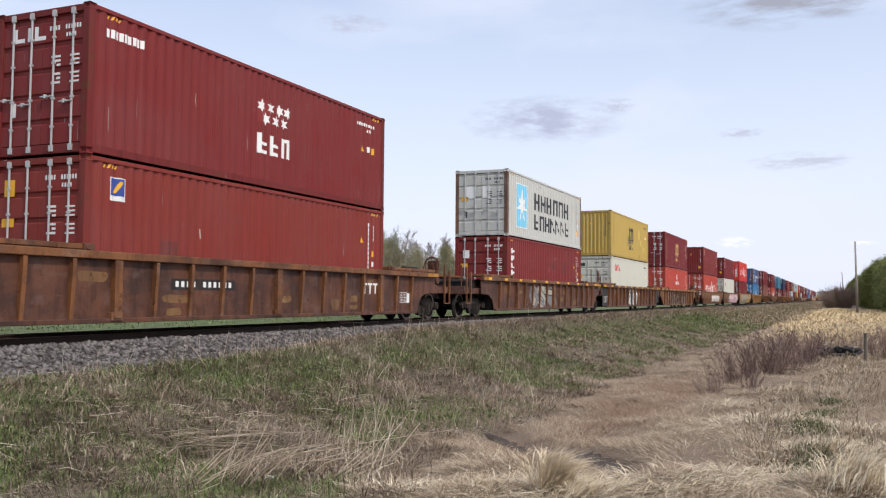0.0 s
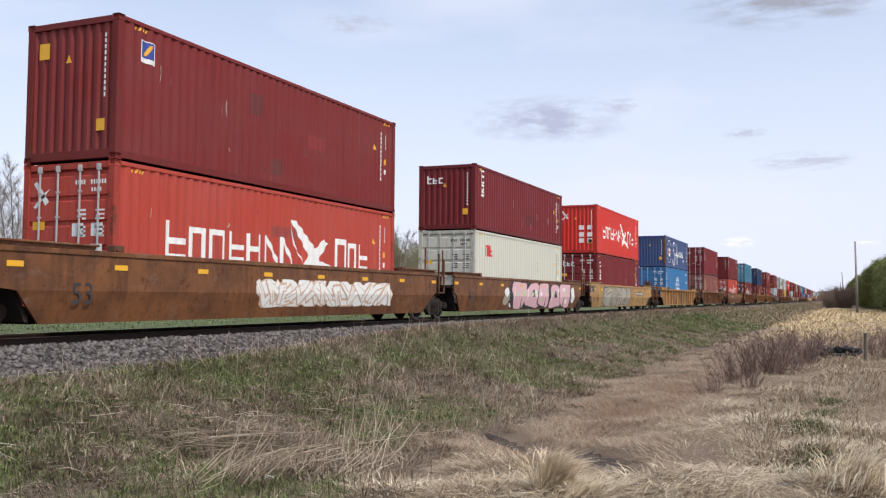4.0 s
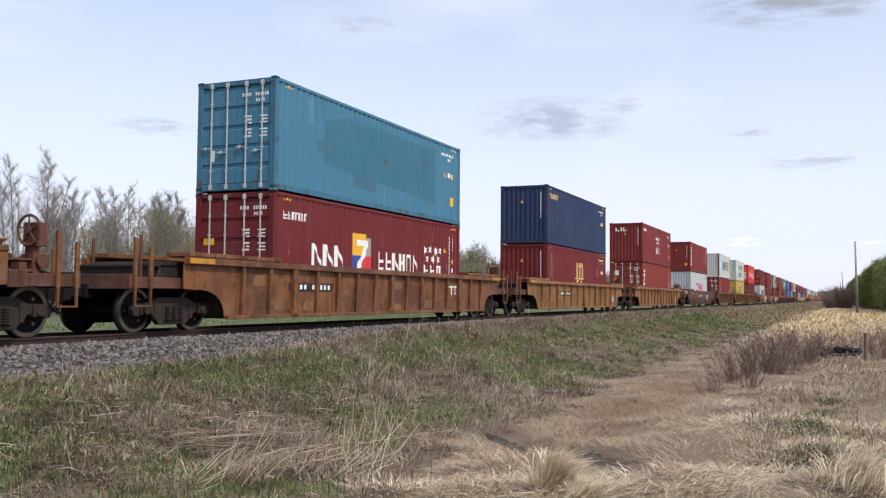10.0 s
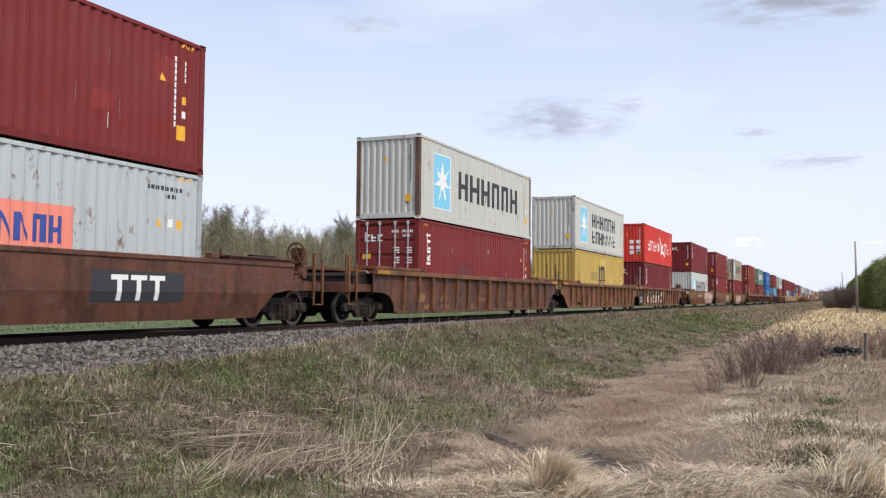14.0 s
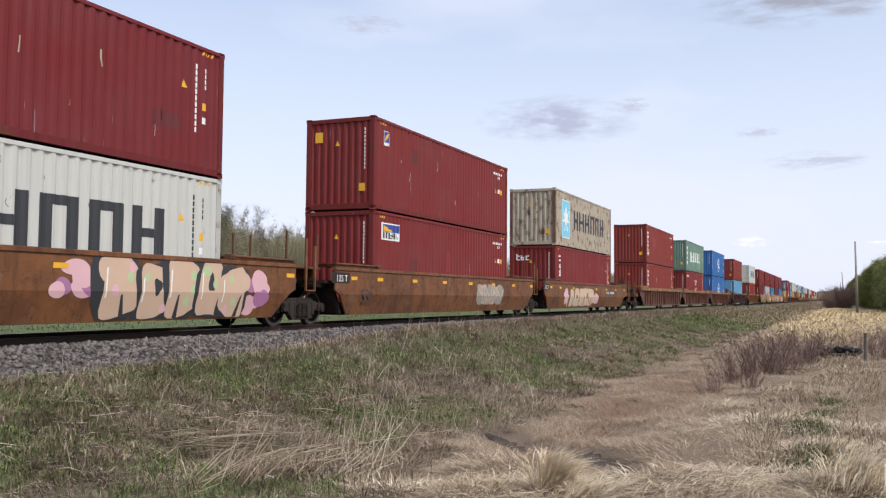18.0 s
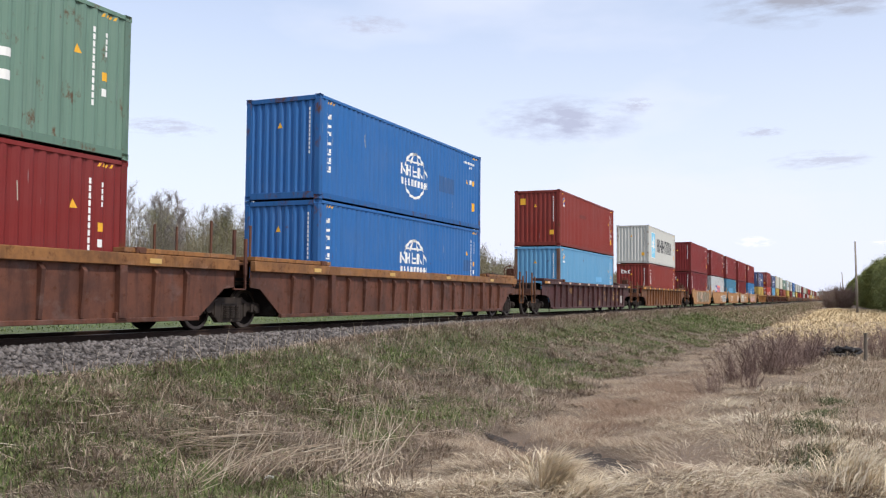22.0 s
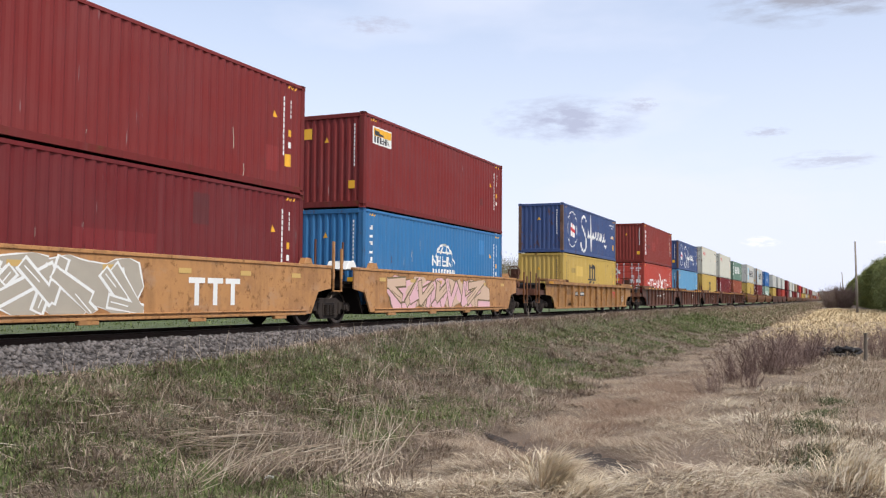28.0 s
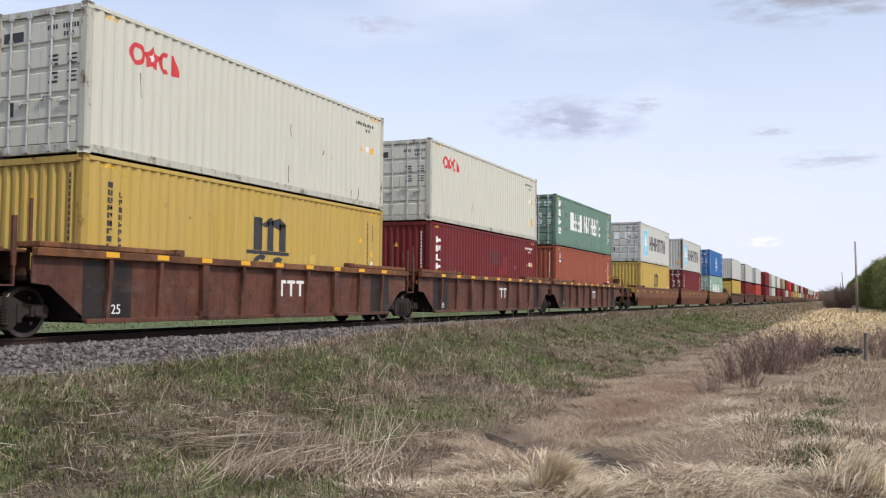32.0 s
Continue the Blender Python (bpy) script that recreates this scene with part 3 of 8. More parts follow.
def sign_factor(s, h):
    s.strokes(-4.26, 1.05, 1.85, 0.62, 3, WHITE, 2, 0.25)
    s.strokes(-0.40, 1.05, 2.95, 0.58, 6, WHITE, 5, 0.25)
    s.rect(-2.01, -1.20, 1.45, 2.10, LABEL_YELLOW).rect(-1.20, -0.83, 1.45, 2.0, GRAF_GREY).rect(-2.01, -1.40, 0.95, 1.45, LABEL_BLUE).rect(-1.40, -0.83, 0.95, 1.45, SIGNAL_RED)
    s.lift = 0.006
    s.poly([(-1.80, 1.92), (-1.05, 1.92), (-1.05, 1.74), (-1.80, 1.74)], WHITE)
    s.poly([(-1.30, 1.74), (-1.05, 1.74), (-1.55, 1.05), (-1.80, 1.05)], WHITE)
    s.lift = 0.0025
    for x, z in ((3.05, 1.85), (3.5, 1.88), (3.95, 1.85), (4.35, 1.88), (3.25, 1.55), (3.72, 1.56), (4.15, 1.56)):
        s.star(x, z, 0.16, 0.5, WHITE, 6)
    s.strokes(2.92, 0.95, 1.6, 0.40, 3, WHITE, 13, 0.34)
    s.strokes(-5.61, 2.22, 1.15, 0.20, 6, WHITE, 13, 0.25)


def sign_shield(s, h):
    s.ring(0.0, 2.12, 0.28, 0.27, 0.05, WHITE, 18)
    s.poly([(-0.20, 2.0), (0.0, 2.36), (0.18, 2.0)], WHITE)
    s.strokes(-0.95, 1.50, 1.95, 0.27, 8, WHITE, 15, 0.26)


def sign_wide(s, h):
    s.strokes(-3.27, 0.95, 2.4, 0.96, 5, WHITE, 17, 0.3)
    s.strokes(-0.48, 0.98, 3.85, 0.96, 8, WHITE, 19, 0.3)
    sign_column(s, h, WHITE, 4, -5.50, 0.42, 0.62, 2.45)


def sign_k(s, h):
    s.strokes(-4.9, 1.9, 0.9, 0.45, 2, SIGNAL_RED, 4, 0.3)


def sign_corner(s, h, mat=OCHRE):
    s.strokes(-5.60, h - 0.62, 1.5, 0.25, 5, mat, 8, 0.3)


SIGNS = {
    "star1": lambda s, h: sign_star_box(s, h, 1), "star2": lambda s, h: sign_star_box(s, h, 2), "bird": sign_bird, "script": sign_script,
    "globe": sign_globe, "crown_black": lambda s, h: (sign_crown(s, h, BLACK), (sign_column(s, h, BLACK, 13, -5.44, 0.17, 0.52), sign_column(s, h, BLACK, 11, -5.14, 0.13, 0.68, 2.3))),
    "crown_gold": lambda s, h: (sign_crown(s, h, OCHRE), (sign_column(s, h, OCHRE, 13, -5.44, 0.17, 0.52), sign_column(s, h, OCHRE, 11, -5.14, 0.13, 0.68, 2.3))), "stars": sign_stars,
    "col6": lambda s, h: sign_column(s, h, WHITE, 6), "three": sign_three, "flower": sign_flower, "badge": sign_badge,
    "beacon_y": lambda s, h: sign_beacon(s, h, LABEL_YELLOW), "beacon_b": lambda s, h: sign_beacon(s, h, LABEL_BLUE), "two": sign_two_tone, "factor": sign_factor,
    "shield": sign_shield, "wide": sign_wide, "k": sign_k, "corner": sign_corner,
    "gold4": lambda s, h: sign_column(s, h, CREAM_INK, 4, -5.47, 0.37, 0.70), "colglobe": lambda s, h: (sign_globe(s, h), sign_column(s, h, WHITE, 7, -5.66, 0.20, 0.78)),
}


CREAM_INK = plain("cream_lettering", (0.66, 0.52, 0.26), 0.6, 0, 0.25, 3.0, 0.8)


def sign_codes(s, h, ink, seed):
    """Number and hazard marks near the high-x end of the side."""
    r = random.Random(seed)
    if r.random() < 0.6:
        s.bars(5.10, h - 2.0, 0.055, 1.55, 11, ink, 0.22, True)
        s.bars(5.42, h - 1.0, 0.055, 0.5, 4, ink, 0.25, True)
        s.rect(5.36, 5.50, h - 1.45, h - 1.28, LABEL_YELLOW).rect(5.36, 5.48, h - 1.75, h - 1.6, WHITE)
        s.poly([(4.66, h - 1.05), (4.83, h - 1.05), (4.745, h - 0.87)], LABEL_YELLOW)
    else:
        s.bars(4.40, h - 0.46, 1.05, 0.09, 11, ink, 0.35)
        s.bars(4.90, h - 0.62, 0.4, 0.09, 4, ink, 0.35)
        s.poly([(4.64, h - 1.22), (4.81, h - 1.22), (4.725, h - 1.05)], LABEL_YELLOW)
        s.rect(5.02, 5.14, h - 1.22, h - 1.05, WHITE).rect(5.30, 5.42, h - 1.25, h - 1.06, LABEL_YELLOW)
    if r.random() < 0.4:
        s.rect(5.20, 5.50, 0.66, 0.98, LABEL_YELLOW)
    for x in (5.32, 5.42, 5.52, 5.62):
        s.poly([(x, h - 0.20), (x + 0.05, h - 0.20), (x + 0.09, h - 0.13), (x + 0.04, h - 0.13)], LABEL_YELLOW)
    for x in (-5.62, -5.52, -5.42, -5.32):
        s.poly([(x, h - 0.20), (x + 0.05, h - 0.20), (x + 0.09, h - 0.13), (x + 0.04, h - 0.13)], LABEL_YELLOW)


def end_marks(thing, h, doors, ink, seed, brand):
    """Marks on the end that faces the low-x way in the world; doors tells whether it is the door end."""
    b, mats = MB(), [ink, LABEL_YELLOW, WHITE]
    r = random.Random(seed)
    x = -CL / 2 + (0.030 if doors else 0.0265)

    def flat(y0, y1, z0, z1, m):
        b.add([(x, y0, z0), (x, y1, z0), (x, y1, z1), (x, y0, z1)], [(0, 3, 2, 1)], m)
    if doors:
        for k in range(4):
            flat(-0.44 + 0.072 * k, -0.395 + 0.072 * k, h - 0.46, h - 0.37, 0)
        for k in range(6):
            flat(-0.98 + 0.07 * k, -0.936 + 0.07 * k, h - 0.46, h - 0.37, 0)
        for k in range(4):
            flat(-0.86 + 0.07 * k, -0.816 + 0.07 * k, h - 0.61, h - 0.53, 0)
        for k in range(7):
            if k != 3:
                flat(-0.96, -0.96 + 0.24 - 0.05 * (k % 2), h - 1.00 - 0.085 * k, h - 0.965 - 0.085 * k, 0)
                flat(-0.48, -0.48 + 0.24 - 0.07 * (k % 3), h - 1.00 - 0.085 * k, h - 0.955 - 0.085 * k, 0)
        if r.random() < 0.7:
            flat(0.62, 0.95, h - 1.35, h - 1.18, 1)
        flat(0.66, 0.80, 0.80, 1.08, 0)
    else:
        for k in range(11):
            flat(-0.90, -0.855, h - 0.44 - 0.12 * k, h - 0.355 - 0.12 * k, 0)
        b.add([(x, 0.01, h - 0.88), (x, 0.17, h - 0.88), (x, 0.09, h - 0.71)], [(0, 2, 1)], 1)
        if r.random() < 0.7:
            flat(-0.90, -0.68, 0.58, 0.82, 1)
    if brand == "three":
        z = h - 0.75
        for k, y0 in enumerate((0.86, 0.62, 0.36)):
            flat(y0 - 0.07, y0, z, z + (0.32 if k == 0 else 0.24), 2)
            flat(y0 - 0.19, y0 - 0.07, z + (0.18 if k != 1 else 0.10), z + (0.24 if k != 1 else 0.16), 2)
            flat(y0 - 0.19, y0 - 0.07, z, z + 0.05, 2)
    elif brand == "stars":
        for k, y0 in enumerate((0.78, 0.40, 0.22)):
            flat(y0 - (0.30 if k != 1 else 0.10), y0, h - 0.62, h - 0.54, 2)
            flat(y0 - 0.10, y0, h - 0.54, h - 0.34, 2)
    elif brand == "badge" or brand == "beacon_y":
        flat(0.62, 0.90, h - 0.75, h - 0.42, 1)
    elif brand == "bird":
        b.add([(x, 0.95, h - 0.40), (x, 0.86, h - 0.36), (x, 0.52, h - 0.78), (x, 0.62, h - 0.86)], [(0, 1, 2, 3)], 2)
        b.add([(x, 0.50, h - 0.52), (x, 0.66, h - 0.60), (x, 0.95, h - 0.88), (x, 0.88, h - 0.92)], [(0, 1, 2, 3)], 2)
        for y0 in (-0.42, -0.92):
            for z0 in (0.62, 0.98, 1.40):
                flat(y0, y0 + 0.30, z0, z0 + 0.26, 2)
    elif brand == "flower":
        flat(0.45, 0.98, h - 0.62, h - 0.42, 0)
    elif brand in ("star1", "star2") and doors:
        flat(0.28, 0.72, h - 1.25, h - 0.72, 2)
        flat(-0.42, -0.05, h - 1.25, h - 0.72, 2)
    elif brand == "col6" and doors:
        flat(0.55, 0.85, h - 0.95, h - 0.60, 2)
    mesh = b.mesh("end_marking")
    for one in mats:
        mesh.materials.append(one)
    tagged(part("end_marking", mesh, None, thing, turn=0.0 if doors else math.pi), kind="stuff")

# ---------------------------------------------------------------- wagons
WHEEL_R = 0.47
AXLE = 0.90


def lathe(profile, n, m=0):
    """A solid of revolution about the y axis from (radius, y) pairs."""
    b = MB()
    k = len(profile)
    for i in range(n):
        a = 2 * math.pi * i / n
        b.v += [(r * math.cos(a), y, r * math.sin(a)) for r, y in profile]
    for i in range(n):
        j = (i + 1) % n
        for q in range(k - 1):
            b.f.append((i * k + q, i * k + q + 1, j * k + q + 1, j * k + q))
            b.m.append(m)
    return b


def make_bogie_meshes():
    me = {}
    rim = [(0.0, -0.83), (0.09, -0.83), (0.10, -0.80), (0.16, -0.785), (0.36, -0.765), (0.385, -0.80), (WHEEL_R - 0.01, -0.80), (WHEEL_R, -0.79), (WHEEL_R + 0.002, -0.71),
           (WHEEL_R + 0.028, -0.70), (WHEEL_R + 0.028, -0.675), (0.39, -0.67), (0.36, -0.71), (0.14, -0.70), (0.085, -0.66), (0.085, 0.0)]
    full = rim + [(r, -y) for r, y in rim[::-1]][1:]
    b = lathe(full, 28)
    n = len(full) - 1
    for i, f in enumerate(b.f):
        q = i % n
        b.m[i] = 1 if q in (5, 6, 7, n - 6, n - 7, n - 8) else 0
    for k in range(3):
        a = 2 * math.pi * k / 3 + 0.4
        for sy in (-1, 1):
            c = Vector((0.26 * math.cos(a), sy * 0.775, 0.26 * math.sin(a)))
            b.cyl(c, c + Vector((0, sy * 0.02, 0)), 0.035, n=6, m=1)
    me["wheelset"] = b.mesh("wheelset")
    top, low = 0.62, 0.22
    outer = [(-1.18, 0.36), (-1.22, 0.50), (-1.15, 0.60), (-0.70, 0.62), (-0.42, 0.74), (0.42, 0.74), (0.70, 0.62), (1.15, 0.60), (1.22, 0.50), (1.18, 0.36),
             (1.02, 0.34), (0.88, 0.44), (0.70, 0.42), (0.42, 0.16), (-0.42, 0.16), (-0.70, 0.42), (-0.88, 0.44), (-1.02, 0.34)]
    b = MB().prism(outer, "y", -0.07, 0.07)
    b.box(-0.34, 0.34, -0.085, 0.085, 0.235, 0.61)
    for s in (-1, 1):
        b.box(s * 0.90 - 0.13, s * 0.90 + 0.13, -0.13, 0.06, 0.38, 0.58)
        b.cyl((s * 0.90, -0.16, WHEEL_R), (s * 0.90, -0.05, WHEEL_R), 0.085, n=10)
        b.box(s * 0.55 - 0.05, s * 0.55 + 0.05, -0.10, 0.0, 0.28, 0.62)
    me["side_frame"] = b.mesh("side_frame", 0.01)
    b = MB()
    for k in range(3):
        x = -0.20 + 0.20 * k
        for i in range(6):
            z = 0.27 + i * 0.05
            b.cyl((x, -0.10, z), (x, -0.10, z + 0.026), 0.085, n=8)
    me["spring"] = b.mesh("coil_springs")
    me["bolster"] = MB().box(-0.22, 0.22, -1.0, 1.0, 0.46, 0.72).box(-0.45, 0.45, -0.25, 0.25, 0.70, 0.86).box(-0.06, 0.06, -0.7, 0.7, 0.30, 0.46).mesh("bogie", 0.02)
    me["shoe"] = MB().box(-0.05, 0.05, -0.70, 0.70, 0.34, 0.42).mesh("brake_beam", 0.01)
    return me


BOGIE = make_bogie_meshes()
WHEELSETS = []


def add_bogie(wagon, x, unit_x):
    """A two-axle bogie under the wagon, its centre at x; its wheelsets are noted for rolling."""
    bogie = part("bogie", BOGIE["bolster"], STEEL_DARK, wagon, "grimy cast steel two-axle bogie", (x, 0, 0))
    for s in (-1, 1):
        part("side_frame", BOGIE["side_frame"], BOGIE_STEEL, bogie, at=(0, s * 0.98, 0), turn=0 if s < 0 else math.pi)
        part("coil_springs", BOGIE["spring"], BOGIE_STEEL, bogie, at=(0, s * 0.98, 0), turn=0 if s < 0 else math.pi)
        w = part("wheelset", BOGIE["wheelset"], (STEEL_DARK, STEEL_RIM), bogie, at=(s * AXLE, 0, WHEEL_R))
        if unit_x is not None:
            WHEELSETS.append((w, s * AXLE, unit_x + x + s * AXLE))
    return bogie


def arch(x0, z0, x1, z1, n=7):
    """A quarter curve from the sill up into the bogie's opening."""
    return [(x0 + (x1 - x0) * (1 - math.cos(math.pi / 2 * i / n)), z0 + (z1 - z0) * math.sin(math.pi / 2 * i / n)) for i in range(n + 1)]


class WagonKit:
    """Meshes of one kind of well wagon unit. hw: half length of the well at the sill; coupled ends reach over a bogie, jointed ends share one."""

    def __init__(self, style, hw):
        self.style, self.hw, self.cache = style, hw, {}
        self.he = hw + (1.45 if style in "ACD" else 1.2)
        if style == "C":
            self.he = hw + 0.85
        self.chord = {"A": 0.15, "B": 0.10, "C": 0.08, "D": 0.24}[style]
        self.top = 1.60 if style != "C" else 1.62
        self.bottom = {"A": 0.285, "B": 0.26, "C": 0.33, "D": 0.285}[style]

    def side(self, low_joint, high_joint):
        key = ("side", low_joint, high_joint)
        if key in self.cache:
            return self.cache[key]
        hw, he, top, bot = self.hw, self.he, self.top - self.chord, self.bottom

        def end(joint):
            if self.style == "A" and not joint:
                return [(hw, bot)] + arch(hw + 0.05, bot + 0.05, hw + 0.85, 0.90) + [(he, 0.92), (he, top)]
            if self.style in "AD":
                return [(hw - 0.1, bot), (hw + 0.80, 0.94), (hw + 1.2, 0.98), (hw + 1.2, top)]
            if self.style == "B":
                return [(hw - 0.25, bot), (hw + 0.35, 0.85), (hw + (0.6 if joint else 1.2), 0.95), (hw + (0.6 if joint else 1.2), top)]
            return [(hw - 0.15, bot), (hw + 0.2, 0.9), (he, 1.0), (he, top)]
        right = end(high_joint)
        left = [(-x, z) for x, z in end(low_joint)][::-1]
        pts = right + left
        b = MB()
        if self.style in "BC":
            self.bent(b, pts)
        else:
            b.prism(pts, "y", -1.40, -1.37)
        self.cache[key] = b.mesh("side_wall")
        return self.cache[key]

    def bent(self, b, pts):
        """A smooth side whose lower part leans inwards."""
        n = len(pts)

        def y(z):
            return -1.50 + (0.16 * max(0.0, (0.85 - z) / 0.65) if self.style == "B" else 0.0)
        cut = 0.85
        up = [p for p in self.cut(pts, cut, True)]
        dn = [p for p in self.cut(pts, cut, False)]
        for poly in (up, dn):
            k = len(poly)
            v = [(p[0], y(p[1]), p[1]) for p in poly] + [(p[0], y(p[1]) + 0.05, p[1]) for p in poly]
            b.add(v, [tuple(range(k)), tuple(range(k, 2 * k))[::-1]] + [(i, k + i, k + (i + 1) % k, (i + 1) % k) for i in range(k)])

    @staticmethod
    def cut(pts, z, keep_above):
        swapped = clip([(p[1], p[0]) for p in pts], z, keep_above)
        return [(p[1], p[0]) for p in swapped]


def get_box(cache, key, make):
    if key not in cache:
        cache[key] = make()
    return cache[key]


def make_wagon(kit, coat, low_joint, high_joint, pitch_high, unit_x, look_of, near=True):
    """One unit of a well wagon; its origin is on rail level under the middle of the well."""
    w = tagged(new("well_wagon"), look_of["label"], "freight wagon", "wagons of the train")
    hw, he, st, cache = kit.hw, kit.he, kit.style, kit.cache
    top = kit.top
    side = kit.side(low_joint, high_joint)
    other = kit.side(high_joint, low_joint)
    trim = look_of.get("trim", coat)
    for s, me in ((-1, side), (1, other)):
        sd = part("side_wall", me, coat, w, turn=0 if s < 0 else math.pi)
        sd.material_slots[0].link = "OBJECT"
        sd.material_slots[0].material = coat

    def put(name, mesh, mat, **k):
        ob = part(name, mesh, mat, w, **k)
        ob.material_slots[0].link = "OBJECT"
        ob.material_slots[0].material = mat
        return ob
    x_lo, x_hi = -(hw + (1.2 if low_joint else he - hw)), hw + (1.2 if high_joint else he - hw)
    if st == "B":
        x_lo, x_hi = -(hw + (0.6 if low_joint else 1.2)), hw + (0.6 if high_joint else 1.2)
    if st == "C":
        x_lo, x_hi = -he, he
    chord = get_box(cache, ("chord", x_lo, x_hi), lambda: MB().box(x_lo, x_hi, -0.075, 0.075, top - kit.chord, top).mesh("top_chord", 0.012))
    chord2 = get_box(cache, ("chord", -x_hi, -x_lo), lambda: MB().box(-x_hi, -x_lo, -0.075, 0.075, top - kit.chord, top).mesh("top_chord", 0.012))
    put("top_chord", chord, look_of.get("chord", coat), at=(0, -1.455, 0))
    put("top_chord", chord2, look_of.get("chord", coat), at=(0, 1.455, 0), turn=math.pi)
    if st in "AD":
        sill = get_box(cache, "sill", lambda: MB().box(-hw + 0.02, hw - 0.12, -0.05, 0.05, 0.245, 0.335).mesh("bottom_sill", 0.01))
        for s in (-1, 1):
            put("bottom_sill", sill, coat, at=(0, s * 1.42, 0))
    elif st == "C":
        sill = get_box(cache, "sill", lambda: MB().box(-hw + 0.4, hw - 0.4, -0.06, 0.06, 0.30, 0.36).box(-hw + 0.4, hw - 0.4, -0.09, 0.0, 0.40, 0.43).mesh("bottom_sill", 0.01))
        pad = get_box(cache, "pad", lambda: MB().box(-0.25, 0.25, -0.05, 0.05, 0.22, 0.31).mesh("sill_pad", 0.01))
        for s in (-1, 1):
            put("bottom_sill", sill, coat, at=(0, s * 1.46, 0))
            for k in range(4 if near else 0):
                put("sill_pad", pad, coat, at=(-hw * 0.75 + k * hw * 0.5, s * 1.46, 0))
    floor = get_box(cache, "floor", lambda: well_floor(hw))
    put("well_floor", floor, STEEL_DARK)
    bulk = get_box(cache, "bulk", lambda: MB().prism([(hw - 0.12, 0.30), (hw - 0.02, 0.30), (hw + 0.45, 1.2), (hw + 0.35, 1.2)], "y", -1.28, 1.28).box(hw + 0.28, hw + 0.9, -1.34, 1.34, 1.14, 1.22).mesh("end_bulkhead"))
    put("end_bulkhead", bulk, look_of.get("dark", W_DARK))
    put("end_bulkhead", bulk, look_of.get("dark", W_DARK), turn=math.pi)
    if st in "AD":
        rib = get_box(cache, "rib", lambda: MB().prism([(0.005, 0.0), (-0.055, 0.0), (-0.118, 0.95), (-0.118, 1.11), (0.005, 1.11)] if st == "A" else [(0.005, 0.0), (-0.06, 0.02), (-0.118, 0.90), (0.005, 1.02)], "x", -0.045, 0.045).mesh("rib", 0.006))
        post = get_box(cache, "post", lambda: MB().box(-0.10, 0.10, -0.125, 0.005, 0.0, 1.11 if st == "A" else 1.03).box(-0.15, 0.15, -0.10, 0.003, -0.04, 0.12).mesh("side_post", 0.008))
        n = look_of.get("ribs", 15)
        spots = [(-hw + 0.55 + (2 * hw - 1.1) * i / (n - 1), i in (2, n // 2, n - 3)) for i in range(n)]
        deep = 1.40
        for x, big in spots if near else ():
            put("side_post" if big else "rib", post if big else rib, trim, at=(x, -deep, 0.33))
        if near:
            tagged(put("far_side_ribs", get_box(cache, ("far_ribs", n), lambda: far_ribs(spots, st)), trim), kind="stuff")
    if st == "C":
        for k in range(6 if near else 0):
            for s in (-1, 1):
                x = -hw + 0.9 + k * (2 * hw - 1.8) / 5
                put("reflector", get_box(cache, "refl", lambda: MB().box(-0.20, 0.20, -0.006, 0.0, 0.0, 0.11).mesh("reflector")), LABEL_YELLOW if look_of.get("fresh") else OCHRE, at=(x, s * 1.505, 1.25), turn=0 if s < 0 else math.pi)
    if near and st == "A" and hw > 7:
        stripe = get_box(cache, "stripe", lambda: MB().box(-0.42, 0.42, -0.003, 0.003, -0.055, 0.055).mesh("end_stripe"))
        for x in (x_lo + 0.45, x_hi - 0.45):
            put("end_stripe", stripe, W_FRESH, at=(x, -1.533, top - 0.075))
    # plates over the ends of the well
    plate = get_box(cache, "plate", lambda: end_plate(st))
    for sx, lim in ((-1, x_lo), (1, x_hi)) if near else ():
        if st == "C":
            lug = get_box(cache, "lug", lambda: MB().prism([(-0.22, 0.0), (0.22, 0.0), (0.12, 0.16), (-0.12, 0.16)], "y", -0.09, 0.09).mesh("lifting_lug", 0.01))
            for s in (-1, 1):
                put("lifting_lug", lug, look_of.get("chord", coat), at=(sx * (hw - 0.35), s * 1.44, top))
            continue
        for s in (-1, 1):
            x = lim - sx * (1.85 if st != "B" else 1.35)
            put("deck_plate", plate, look_of.get("chord", coat), at=(x, s * 1.32, top), turn=0 if s < 0 else math.pi)
        lug = get_box(cache, "lug", lambda: MB().box(-0.13, 0.13, -0.10, 0.10, 0.0, 0.13).cyl((-0.05, -0.12, 0.06), (-0.05, 0.12, 0.06), 0.06, n=8).mesh("corner_stop", 0.01))
        for s in (-1, 1):
            put("corner_stop", lug, RUSTED, at=(sx * 6.22 if hw > 7 else lim - sx * 3.7, s * 1.42, top))
    # ends
    if not low_joint:
        end_gear(w, put, kit, coat, look_of, -1, near)
        add_bogie(w, -(hw + 1.35), unit_x)
    if not high_joint:
        end_gear(w, put, kit, coat, look_of, 1, near)
        add_bogie(w, hw + 1.35, unit_x)
    else:
        add_bogie(w, pitch_high / 2, unit_x)
        joint_gear(w, put, kit, coat, look_of, pitch_high / 2, near)
    if near:
        wagon_marks(w, kit, look_of, unit_x or 0)
    return w


def far_ribs(spots, st):
    b = MB()
    for x, big in spots:
        b.box(x - 0.05, x + 0.05, 1.395, 1.51, 0.26, 1.40)
    return b.mesh("far_side_ribs")


